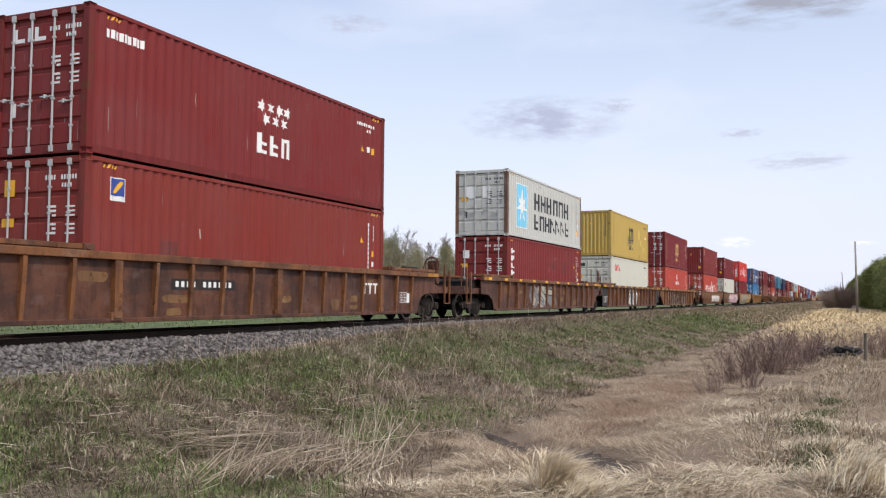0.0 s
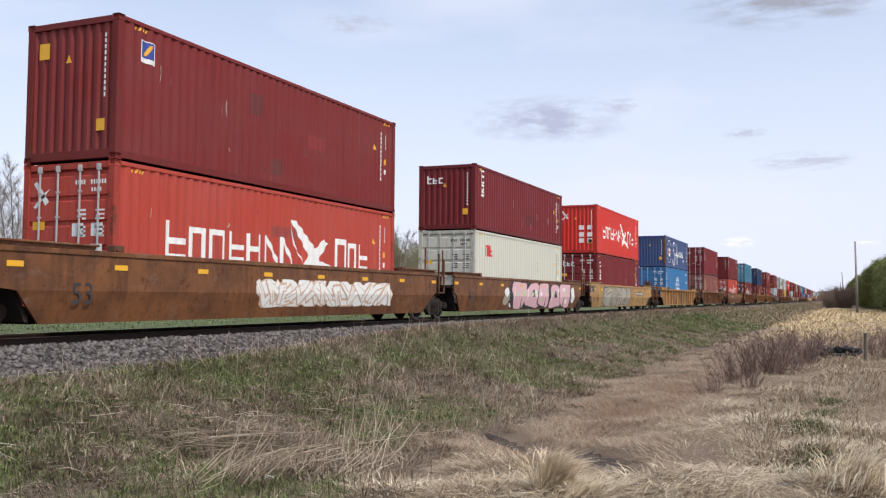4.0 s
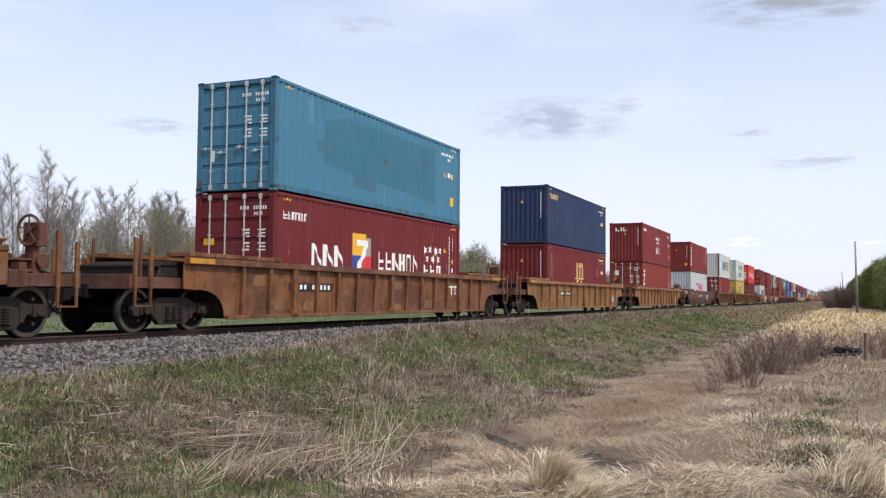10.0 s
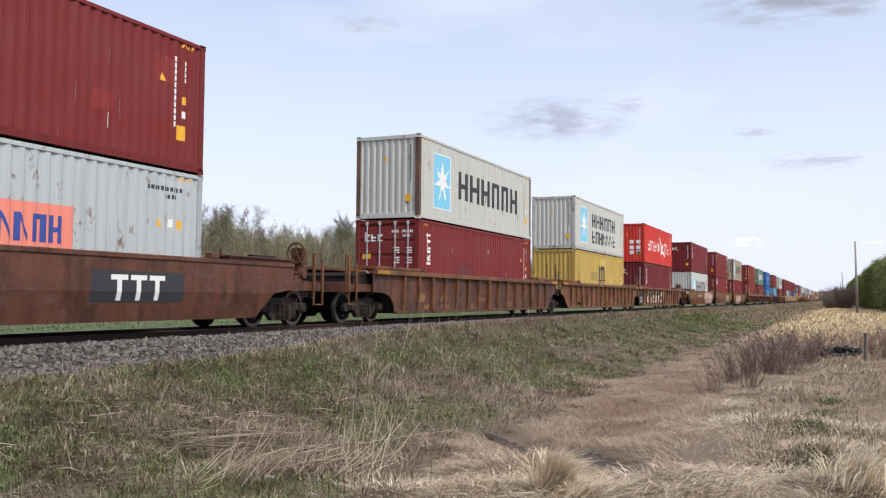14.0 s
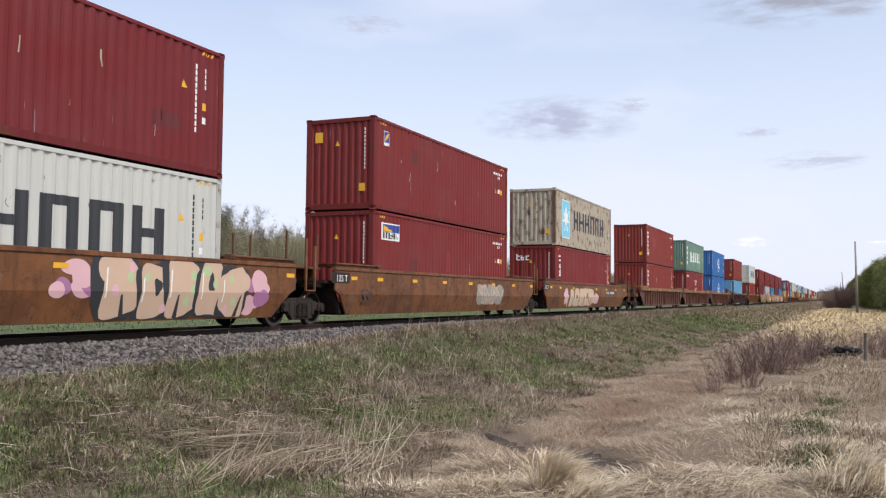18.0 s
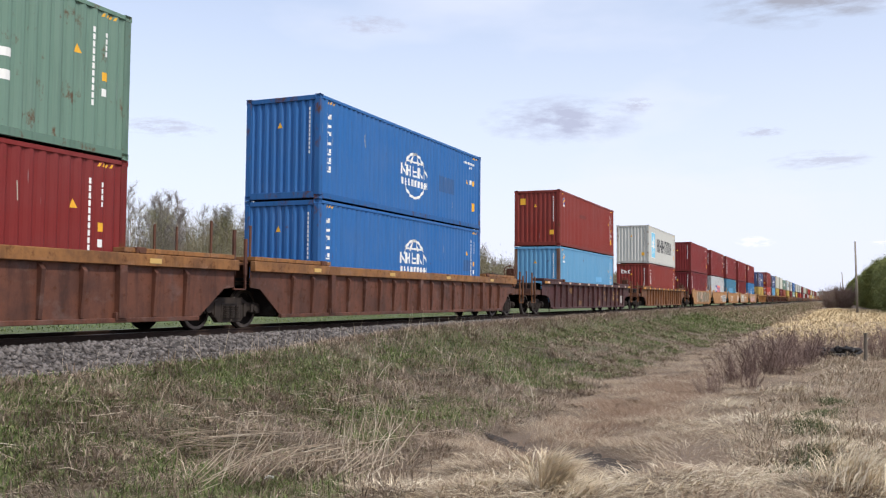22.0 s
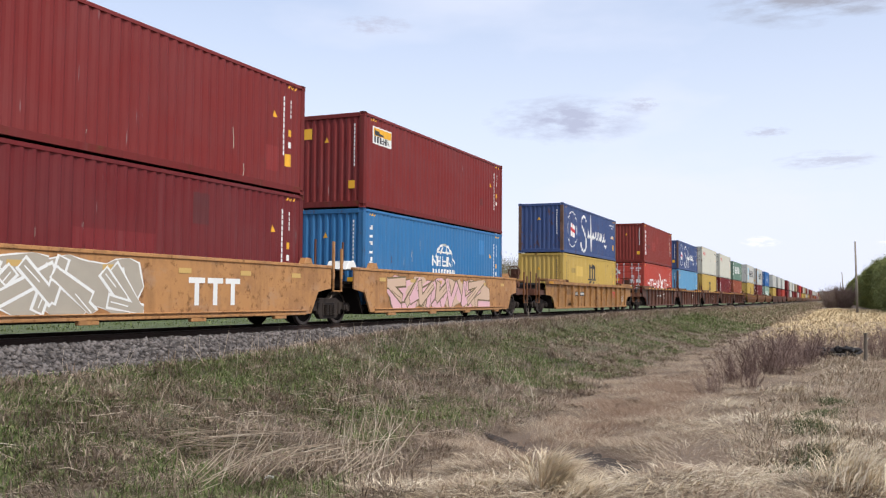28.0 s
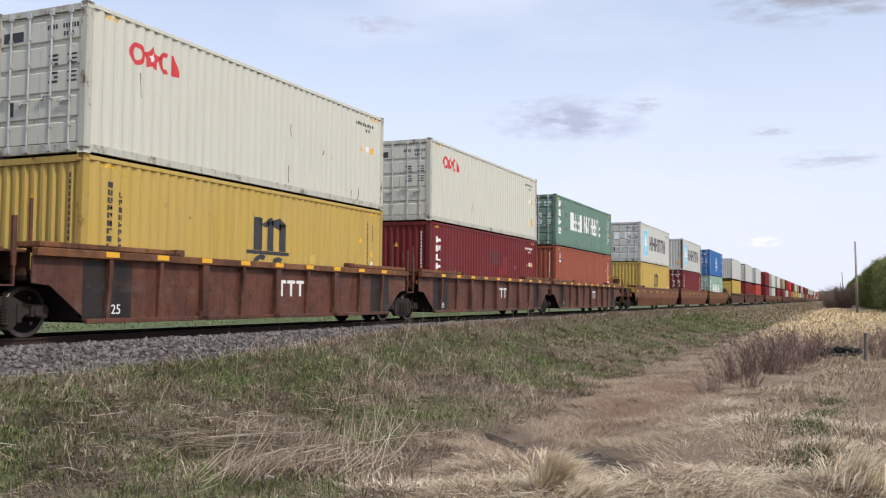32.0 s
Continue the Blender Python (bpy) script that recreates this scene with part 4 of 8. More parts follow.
def well_floor(hw):
    b = MB()
    for i in range(7):
        x = -hw + 0.3 + i * (2 * hw - 0.6) / 6
        b.box(x - 0.22, x + 0.22, -1.29, 1.29, 0.26, 0.50)
    b.box(-hw + 0.2, hw - 0.2, -0.25, 0.25, 0.28, 0.36)
    for s in (-1, 1):
        b.box(-hw + 0.1, hw - 0.1, s * 1.24 - 0.05, s * 1.24 + 0.05, 0.26, 0.40)
    return b.mesh("well_floor")


def end_plate(st):
    b = MB()
    if st == "B":
        b.prism([(-1.3, 0.0), (1.25, 0.0), (1.3, 0.10), (-1.35, 0.10)], "y", -0.16, 0.45)
        b.box(-1.35, 1.30, -0.22, -0.16, 0.07, 0.11)
    else:
        n = 4
        for i in range(n):
            b.box(-1.75 + i * 0.875, -1.75 + (i + 1) * 0.875 - 0.012, -0.14, 0.50, 0.02, 0.115)
        b.box(-1.7, 1.7, -0.10, 0.45, 0.0, 0.03)
    return b.mesh("deck_plate", 0.008)


def end_gear(w, put, kit, coat, look_of, sx, near):
    """Platform, draft sill, coupler, ladder, rails and brake gear over the end bogie."""
    cache, hw = kit.cache, kit.hw
    dark = look_of.get("dark", W_DARK)
    turn = 0.0 if sx > 0 else math.pi
    plat = get_box(cache, "plat", lambda: MB().box(hw + 1.2, hw + 2.85, -1.22, 1.22, 0.97, 1.10).prism([(hw + 0.5, 1.12), (hw + 1.9, 1.12), (hw + 1.75, 1.50), (hw + 0.5, 1.50)], "y", -0.95, 1.05).mesh("end_platform", 0.012))
    put("end_platform", plat, dark, turn=turn)
    edge = get_box(cache, "edge", lambda: MB().box(hw + 1.4, hw + 2.9, -1.31, -1.22, 0.92, 1.15).box(hw + 1.4, hw + 2.9, 1.22, 1.31, 0.92, 1.15).box(hw + 2.85, hw + 2.97, -1.32, 1.32, 0.90, 1.20)
                   .box(hw + 1.35, hw + 1.75, -1.34, -1.30, 0.90, 1.20).mesh("platform_edge", 0.01))
    put("platform_edge", edge, look_of.get("rails", W_BROWN), turn=turn)
    draft = get_box(cache, "draft", lambda: MB().box(hw + 0.3, hw + 3.0, -0.22, 0.22, 0.72, 1.0).box(hw + 1.0, hw + 1.7, -0.9, 0.9, 0.88, 1.02).mesh("draft_sill", 0.012))
    put("draft_sill", draft, STEEL_DARK, turn=turn)
    knuckle = get_box(cache, "coupler", lambda: MB().box(hw + 2.9, hw + 3.35, -0.09, 0.09, 0.74, 0.94).prism([(hw + 3.3, -0.16), (hw + 3.66, -0.14), (hw + 3.66, 0.02), (hw + 3.50, 0.04), (hw + 3.52, 0.16), (hw + 3.3, 0.14)], "z", 0.66, 1.0).mesh("coupler", 0.012))
    put("coupler", knuckle, STEEL_DARK, turn=turn)
    hose = get_box(cache, "hose", lambda: hose_mesh(hw))
    put("brake_hose", hose, STEEL_DARK, turn=turn)
    # tie-down shelf at the height of the well top
    shelf = get_box(cache, "shelf", lambda: MB().box(hw + 0.35, hw + 2.1, -1.05, 1.05, 1.38, 1.42).box(hw + 0.9, hw + 0.98, -1.0, 1.0, 1.10, 1.38).box(hw + 1.9, hw + 1.98, -1.0, 1.0, 1.10, 1.38).mesh("walkway"))
    put("walkway", shelf, RUSTED if sx > 0 else dark, turn=turn)
    if not near:
        return
    put("air_pipe", get_box(cache, "pipes", lambda: pipe_run(hw)), RUSTED, turn=turn)
    ladder = get_box(cache, "ladder", ladder_mesh)
    for s in (-1, 1):
        put("ladder", ladder, look_of.get("rails", W_TAN), at=(sx * (hw + 2.62), s * 1.33, 0.55))
    rail = get_box(cache, "rail", lambda: MB().box(-0.03, 0.03, -0.02, 0.02, 0, 0.95).box(-0.05, 0.05, -0.03, 0.03, 0.0, 0.06).mesh("handrail", 0.004))
    for x, y in ((2.15, -0.85), (1.55, 1.05)):
        put("handrail", rail, look_of.get("rails", RUSTED), at=(sx * (hw + x), y, 1.08))
    if sx > 0:
        tank = get_box(cache, "tank", lambda: MB().cyl((-0.5, 0, 0), (0.5, 0, 0), 0.17, n=12).box(-0.32, -0.24, -0.14, 0.14, -0.24, 0.0).box(0.24, 0.32, -0.14, 0.14, -0.24, 0.0).mesh("air_reservoir"))
        put("air_reservoir", tank, look_of.get("tank", STEEL_DARK), at=(hw + 1.15, -0.55, 1.66))
        if look_of.get("wheel", True):
            bw = get_box(cache, "bwheel", brake_wheel)
            put("brake_wheel", bw, RUSTED, at=(hw + 2.05, -1.0, 1.92))
            bs = get_box(cache, "bstand", lambda: MB().box(-0.06, 0.06, -0.08, 0.08, 0.0, 0.95).box(-0.08, 0.16, -0.17, 0.17, 0.55, 0.98).cyl((0.1, -0.16, 0.3), (0.1, 0.3, 0.3), 0.14, n=10).mesh("brake_stand", 0.01))
            put("brake_stand", bs, RUSTED, at=(hw + 2.15, -1.0, 1.08))
    else:
        bx = get_box(cache, "valve", lambda: MB().box(-0.35, 0.35, -0.2, 0.2, 0, 0.3).cyl((-0.15, -0.2, 0.15), (-0.15, -0.32, 0.15), 0.10, n=8).mesh("brake_valve", 0.02))
        put("brake_valve", bx, STEEL_DARK, at=(-(hw + 1.4), -0.7, 1.12))


def joint_gear(w, put, kit, coat, look_of, x, near):
    cache = kit.cache
    b = get_box(cache, "joint", lambda: MB().box(-0.9, 0.9, -0.3, 0.3, 0.80, 1.15).box(-1.4, -0.5, -1.2, 1.2, 1.02, 1.12).box(0.5, 1.4, -1.2, 1.2, 1.02, 1.12).cyl((0, 0, 0.7), (0, 0, 1.2), 0.28, n=10).mesh("articulated_joint", 0.015))
    put("articulated_joint", b, STEEL_DARK, at=(x, 0, 0))
    shelf = get_box(cache, "jshelf", lambda: MB().box(-0.85, 0.85, -1.1, 1.1, 1.52, 1.56).box(-0.8, -0.7, -1.0, 1.0, 1.1, 1.52).box(0.7, 0.8, -1.0, 1.0, 1.1, 1.52).mesh("walkway"))
    put("walkway", shelf, look_of.get("dark", RUSTED), at=(x, 0, 0))
    if not near:
        return
    ladder = get_box(cache, "ladder", ladder_mesh)
    put("ladder", ladder, look_of.get("rails", coat), at=(x - 0.1, -1.36, 0.92))
    rail = get_box(cache, "rail", lambda: MB().box(-0.03, 0.03, -0.02, 0.02, 0, 0.95).box(-0.05, 0.05, -0.03, 0.03, 0.0, 0.06).mesh("handrail", 0.004))
    for dx, y in ((-0.75, -1.05), (0.75, -1.05), (-0.4, 0.9), (0.4, 0.9)):
        put("handrail", rail, look_of.get("rails", RUSTED), at=(x + dx, y, 1.54 if kit.style != "C" else 1.40))
    if kit.style == "C":
        hood = get_box(cache, "hood", lambda: MB().prism([(-0.35, 0.0), (0.35, 0.0), (0.16, 0.26), (-0.16, 0.26)], "y", -0.35, 0.35).mesh("end_hood", 0.02))
        put("end_hood", hood, WHITE, at=(x + 0.95, -0.9, 1.55))


def hose_mesh(hw):
    b = MB()
    pts = [Vector((hw + 2.9, -0.35, 0.85)), Vector((hw + 3.1, -0.35, 0.62)), Vector((hw + 3.35, -0.32, 0.45)), Vector((hw + 3.55, -0.2, 0.42))]
    for p, q in zip(pts, pts[1:]):
        b.cyl(p, q, 0.03, n=6)
    return b.mesh("brake_hose")


def pipe_run(hw):
    """A bent air pipe with its valves across the end platform."""
    b = MB()
    y, z = -1.10, 1.18
    pts = [Vector((hw + 0.4, y, z + 0.12)), Vector((hw + 1.0, y, z + 0.05)), Vector((hw + 1.6, y - 0.06, z)), Vector((hw + 2.3, y + 0.1, z + 0.03)), Vector((hw + 2.75, y + 0.12, z - 0.06))]
    for p, q in zip(pts, pts[1:]):
        b.cyl(p - (q - p) * 0.06, q + (q - p) * 0.06, 0.03, n=6)
    for x in (0.75, 1.25, 1.7):
        b.box(hw + x, hw + x + 0.16, y - 0.09, y + 0.11, 1.10, 1.34)
    return b.mesh("air_pipe")


def ladder_mesh():
    """Two posts that stand above the platform and hang below it as a stirrup."""
    pts = [(-0.262, 1.38), (-0.178, 1.38), (-0.178, 0.36), (-0.20, 0.34), (-0.20, 0.03), (0.20, 0.03), (0.20, 0.34), (0.178, 0.36), (0.178, 1.20), (0.262, 1.20), (0.262, 0.36), (0.238, 0.34), (0.238, 0.0), (-0.238, 0.0), (-0.238, 0.34), (-0.262, 0.36)]
    return MB().prism(pts, "y", -0.04, 0.01).mesh("ladder")


def brake_wheel():
    b = MB()
    n, r = 14, 0.27
    for i in range(n):
        a, c = 2 * math.pi * i / n, 2 * math.pi * (i + 1) / n
        b.cyl((0, r * math.cos(a), r * math.sin(a)), (0, r * math.cos(c), r * math.sin(c)), 0.026, n=6)
    for i in range(5):
        a = 2 * math.pi / 5 * i + 0.3
        b.cyl((0, 0, 0), (0, r * math.cos(a), r * math.sin(a)), 0.016, n=5)
    b.cyl((-0.03, 0, 0), (0.05, 0, 0), 0.06, n=8)
    return b.mesh("brake_wheel")


def wagon_marks(w, kit, look_of, x_seed):
    """Reflectors, data panels and stencilled marks on the side that faces low y."""
    y = -1.404 if kit.style in "AD" else -1.504
    mats = [WHITE, BLACK, LABEL_YELLOW, OCHRE, GRAF_PINK, GRAF_TAN, GRAF_GREY, GRAF_OLIVE, SIGNAL_RED, W_DARK, GRAF_SAND, GRAF_SILVER, W_PATCH, GRAF_MINT, GRAF_VIOLET]
    refl = get_box(kit.cache, "reflector", lambda: MB().box(-0.17, 0.17, -0.008, 0.004, -0.05, 0.05).mesh("reflector"))
    for x, z in look_of.get("refl", ()):
        ob = part("reflector", refl, LABEL_YELLOW, w, at=(x, -1.533 if z > 1.4 and kit.style in "AD" else y, z))
        ob.material_slots[0].link = "OBJECT"
        ob.material_slots[0].material = look_of.get("reflmat", LABEL_YELLOW)
    b = MB()

    def skin(pts, dy, m):
        """Lays a flat shape on the side, over its bend where it has one."""
        halves = [pts] if kit.style != "B" else [kit.cut(pts, 0.85, True), kit.cut(pts, 0.85, False)]
        for poly in halves:
            if len(poly) > 2:
                b.add([(q[0], y - dy + (0.16 * max(0.0, (0.85 - q[1]) / 0.65) if kit.style == "B" else 0.0), q[1]) for q in poly], [tuple(range(len(poly)))], m)

    def rect(x0, x1, z0, z1, m, dy=0.0):
        skin([(x0, z0), (x1, z0), (x1, z1), (x0, z1)], dy, m)
    for item in look_of.get("panels", ()):
        rect(*item)
    for x0 in look_of.get("data", ()):
        for z in (0.60, 0.92):
            rect(x0, x0 + 0.50, z, z + 0.012, 0, 0.001)
        for x in (x0, x0 + 0.488):
            rect(x, x + 0.012, 0.612, 0.92, 0, 0.001)
        for k in range(5):
            rect(x0 + 0.05, x0 + 0.20, 0.645 + 0.054 * k, 0.665 + 0.054 * k, 0, 0.003)
            rect(x0 + 0.27, x0 + 0.43 - 0.05 * (k % 2), 0.645 + 0.054 * k, 0.665 + 0.054 * k, 0, 0.003)
    for x, n in look_of.get("number", ()):
        if kit.style in "BC":
            rect(x, x + 2.1, 1.00, 1.22, 1, 0.001)
        else:
            rect(x - 0.05, x + 2.12, 0.90, 1.13, 9, 0.001)
        for k in range(n):
            a = x + 0.08 + k * (1.98 / n)
            if k != 4:
                rect(a, a + 1.98 / n * 0.55, 1.04 - (0.08 if kit.style in "AD" else 0), 1.18 - (0.10 if kit.style in "AD" else 0), 0, 0.003)
    for x in look_of.get("mark", ()):
        g = look_of.get("marksize", 1.5 if kit.style == "C" else 0.78 if kit.hw > 7 else 1.0)
        for k in range(3):
            a = x + k * 0.42 * g
            rect(a, a + 0.36 * g, 1.20 - 0.10 * g, 1.20 - 0.02 * g, look_of.get("markink", 0), 0.002)
            rect(a + 0.13 * g, a + 0.23 * g, 1.20 - 0.42 * g, 1.20 - 0.10 * g, look_of.get("markink", 0), 0.002)
    if kit.style == "A" and kit.hw > 7:
        r = random.Random(int(x_seed * 10))
        for k in range(9):
            x0, z0 = r.uniform(-7.6, 7.0), r.choice((0.36, 0.42, 0.62, 0.95, 1.02))
            wd, hg = r.uniform(0.25, 0.95), r.uniform(0.12, 0.30)
            n = 14
            ph = r.uniform(0, 6)
            skin([(x0 + wd / 2 * (abs(math.cos(a)) ** 0.5) * math.copysign(1, math.cos(a)) * (1 + 0.07 * math.sin(3 * a + ph)),
                   z0 + hg / 2 + hg / 2 * (abs(math.sin(a)) ** 0.5) * math.copysign(1, math.sin(a)) * (1 + 0.09 * math.sin(4 * a - ph))) for a in (2 * math.pi * i / n for i in range(n))], 0.0005, 12)
    graf = look_of.get("graffiti")
    if graf:
        spray(skin, graf)
    if "bubbles" in look_of:
        bubbles(skin, *look_of["bubbles"])
    if b.v:
        mesh = b.mesh("markings")
        for one in mats:
            mesh.materials.append(one)
        tagged(part("markings", mesh, None, w), kind="stuff")
    for words, x, z, size, ink in look_of.get("words", ()):
        me = text_mesh(words, size)
        ob = part("stencil", me, ink, w, at=(x, y - 0.004, z))
        ob.material_slots[0].link = "OBJECT"
        ob.material_slots[0].material = ink


def bubbles(skin, x0, x1, z0, z1, fill, shadow, cloud, seed):
    """Sprayed balloon shapes with a heavy shadow, dots on them and coloured clouds beside; nothing that can be read."""
    r = random.Random(seed)
    n, tall = 5, z1 - z0
    cell = (x1 - x0) / n
    depth = [0.004]

    def blob(cx, cz, rx, rz, m, power=0.62, wob=0.10):
        ph, pts = r.uniform(0, 6), []
        for k in range(22):
            a = -2 * math.pi * k / 22
            ca, sa = math.cos(a), math.sin(a)
            f = 1 + wob * math.sin(3 * a + ph)
            pts.append((cx + rx * f * math.copysign(abs(ca) ** power, ca), min(z1, max(z0, cz + rz * f * math.copysign(abs(sa) ** power, sa)))))
        depth[0] += 0.00015
        skin(pts, depth[0], m)
    for side in (x0 - 0.9, x0 - 0.4, x1 + 0.25, x1 + 0.75):
        for k in range(3):
            blob(side + r.uniform(-0.3, 0.3), z0 + tall * r.uniform(0.15, 0.85), r.uniform(0.18, 0.36), r.uniform(0.14, 0.28), cloud[k % len(cloud)], 1.0, 0.05)
    mid = (z0 + z1) / 2
    form = [(x0 + cell * (i + r.uniform(0.42, 0.62)), mid + r.uniform(-0.06, 0.06) * tall, cell * r.uniform(0.50, 0.68), tall * r.uniform(0.46, 0.56), r.uniform(-0.35, 0.35)) for i in range(n)]
    for cx, cz, rx, rz, lean in form:
        blob(cx - 0.13, cz - 0.05, rx * 1.12, rz * 1.06, shadow)
        blob(cx + lean * cell - 0.10, cz + rz * 0.4, rx * 0.8, rz * 0.6, shadow)
    for i, (cx, cz, rx, rz, lean) in enumerate(form):
        blob(cx - 0.05, cz - 0.02, rx * 0.98, rz * 1.02, shadow, 0.62, 0.14)
        blob(cx, cz, rx * 0.90, rz * 0.98, fill, 0.62, 0.14)
        blob(cx + lean * cell, cz + rz * 0.45, rx * 0.62, rz * 0.5, fill, 0.8, 0.12)
        if i % 2:
            blob(cx + lean * 0.3, cz + 0.1 * tall, rx * 0.22, rz * 0.30, shadow, 1.0, 0.2)
        else:
            foot = cx + r.uniform(-0.2, 0.2) * cell
            depth[0] += 0.00015
            skin([(foot - 0.05, z0 + 0.005), (foot + 0.09, z0 + 0.005), (foot + 0.05 + lean * 0.4, z0 + tall * 0.42), (foot + lean * 0.4, z0 + tall * 0.40)], depth[0], shadow)
        for k in range(3):
            blob(cx + r.uniform(-0.6, 0.6) * rx, cz + r.uniform(-0.7, 0.7) * rz, rx * 0.17, rz * 0.17, r.choice((13, 13, cloud[0])), 1.0, 0.05)
        depth[0] += 0.00015
        skin([(cx - rx * 0.72, cz - rz * 0.35), (cx - rx * 0.66, cz - rz * 0.35), (cx - rx * 0.60, cz + rz * 0.55), (cx - rx * 0.68, cz + rz * 0.48)], depth[0], 0)


def spray(skin, graf):
    """Abstract sprayed strokes that interlock and are edged in a second colour; nothing that can be read."""
    x0, x1, z0, z1, fill, line, n, seed = graf
    r = random.Random(seed)
    cell, tall = (x1 - x0) / n, z1 - z0
    depth = [0.004]
    if not isinstance(fill, tuple):
        fill = (fill,)

    def lay(pts, m):
        depth[0] += 0.00012
        skin([(min(x1 + 0.25, max(x0 - 0.25, q[0])), min(z1, max(z0, q[1]))) for q in pts], depth[0], m)

    def ribbon(path, w, m):
        for (ax, az), (bx, bz) in zip(path, path[1:]):
            l = math.hypot(bx - ax, bz - az) or 1.0
            ux, uz = (bx - ax) / l, (bz - az) / l
            nx, nz = -uz * w / 2, ux * w / 2
            ax, az, bx, bz = ax - ux * w * 0.32, az - uz * w * 0.32, bx + ux * w * 0.32, bz + uz * w * 0.32
            lay([(ax + nx, az + nz), (bx + nx, bz + nz), (bx - nx, bz - nz), (ax - nx, az - nz)][::-1], m)
    glyphs = []
    for i in range(2 * n):
        cx = x0 + cell * (i / 2 + 0.25)
        path, up = [], r.random() < 0.5
        for k in range(r.choice((3, 3, 4))):
            z = z1 - r.uniform(0.04, 0.35) * tall if up else z0 + r.uniform(0.04, 0.35) * tall
            path.append((cx + r.uniform(-0.75, 0.75) * cell, z))
            up = not up if r.random() < 0.8 else up
        glyphs.append(path)
    backs = []
    for i in range(n):
        cx, cz = x0 + cell * (i + 0.5), (z0 + z1) / 2
        ph = r.uniform(0, 6)
        ring = []
        for k in range(16):
            a = -2 * math.pi * k / 16
            f = 1 + 0.16 * math.sin(3 * a + ph) + 0.12 * math.sin(5 * a - 2 * ph)
            ring.append((cx + 0.72 * cell * f * math.cos(a), cz + 0.52 * tall * f * math.sin(a)))
        backs.append(ring)
    for ring in backs:
        lay([(q[0] * 1.0 + (q[0] - (x0 + x1) / 2) * 0.02, q[1] + (q[1] - (z0 + z1) / 2) * 0.06) for q in ring], line)
    for i, ring in enumerate(backs):
        lay(ring, fill[(i + 1) % len(fill)])
    w = min(0.26, max(0.12, tall * 0.17, cell * 0.18))
    for i, path in enumerate(glyphs):
        ribbon(path, w + 0.12, line)
    for i, path in enumerate(glyphs):
        ribbon(path, w + 0.09, line)
        ribbon(path, w, fill[i % len(fill)])
        a = path[0]
        ribbon([(a[0], a[1]), ((a[0] + path[1][0]) / 2 + 0.03, (a[1] + path[1][1]) / 2)], 0.025, line)

# ---------------------------------------------------------------- ground
def smooth(a, b, x):
    t = np.clip((x - a) / (b - a), 0, 1)
    return t * t * (3 - 2 * t)


PROFILE_Y = [-400, -60, -30, -20, -14, -12, -10, -8.5, -7.0, -5.2, -4.0, -3.2, -2.8, -1.0, 1.0, 2.9, 3.6, 5.0, 12, 40, 400]
PROFILE_Z = [-1.7, -1.5, -1.30, -1.10, -0.98, -1.12, -1.36, -1.46, -1.32, -0.98, -0.72, -0.50, -0.48, -0.75, -0.75, -0.70, -0.62, -0.55, -0.50, -0.6, -0.8]


def lumps(x, y):
    """Uneven ground away from the track bed."""
    a = 0.022 * np.sin(x * 0.9 + 1.3 * np.sin(y * 0.7)) + 0.018 * np.sin(y * 1.3 + 0.8 * np.sin(x * 0.55 + 2.0))
    a = a + 0.030 * np.sin(x * 2.3 + 1.5 * np.sin(y * 1.7)) + 0.028 * np.sin(x * 1.9 - y * 2.6 + 0.7 + np.sin(y * 0.8)) + 0.018 * np.sin(x * 4.7 + 2 * np.sin(y * 3.1)) * np.sin(y * 5.3)
    return a * smooth(3.2, 5.5, np.abs(y)) * (1 - 0.5 * smooth(-7.5, -9.5, y))


def ground_z(x, y):
    x, y = np.asarray(x, float), np.asarray(y, float)
    return np.interp(y, PROFILE_Y, PROFILE_Z) + lumps(x, y) - rut(x, y) + hummocks(x, y) + berm(x, y)


RUT = [(15.0, -8.2), (13.35, -9.45), (12.15, -10.2), (11.8, -10.75), (11.45, -11.25), (10.75, -11.65), (10.1, -12.1), (10.15, -12.45), (10.8, -12.65)]
HUMMOCKS = [(8.8, -11.6, 0.4, 0.07), (9.0, -10.6, 0.45, 0.1), (8.7, -9.8, 0.45, 0.1), (9.3, -12.6, 0.4, 0.08), (9.6, -13.3, 0.35, 0.08), (9.1, -14.2, 0.45, 0.14), (10.9, -13.9, 0.4, 0.12), (11.4, -14.8, 0.5, 0.14), (12.9, -14.5, 0.5, 0.06), (10.6, -10.6, 0.5, 0.07), (13.8, -12.9, 0.6, 0.04), (16.0, -12.4, 0.7, 0.06), (18.4, -13.2, 0.8, 0.07), (15.2, -14.6, 0.6, 0.06), (12.0, -9.0, 0.5, 0.035), (17.5, -9.4, 0.8, 0.035)]


def berm(x, y):
    """The overgrown ridge along the ballast."""
    return (0.30 * smooth(13, 25, x) + 0.04 * smooth(30, 60, x)) * np.exp(-((y + 3.05) / 0.42) ** 2)


def hummocks(x, y):
    """Cushions of old grass in the hollow."""
    a = 0.0
    for cx, cy, rad, h in HUMMOCKS:
        a = a + 0.7 * h * np.exp(-((x - cx) ** 2 + (y - cy) ** 2) / rad ** 2)
    return a


def rut_gap(x, y):
    best = np.full(np.broadcast(x, y).shape, 99.0)
    for (ax, ay), (bx, by) in zip(RUT, RUT[1:]):
        dx, dy = bx - ax, by - ay
        t = np.clip(((x - ax) * dx + (y - ay) * dy) / (dx * dx + dy * dy), 0, 1)
        best = np.minimum(best, np.hypot(x - ax - t * dx, y - ay - t * dy))
    return best


def rut(x, y):
    """A worn trough through the matted grass."""
    return 0.11 * np.exp(-(rut_gap(x, y) / 0.30) ** 2)


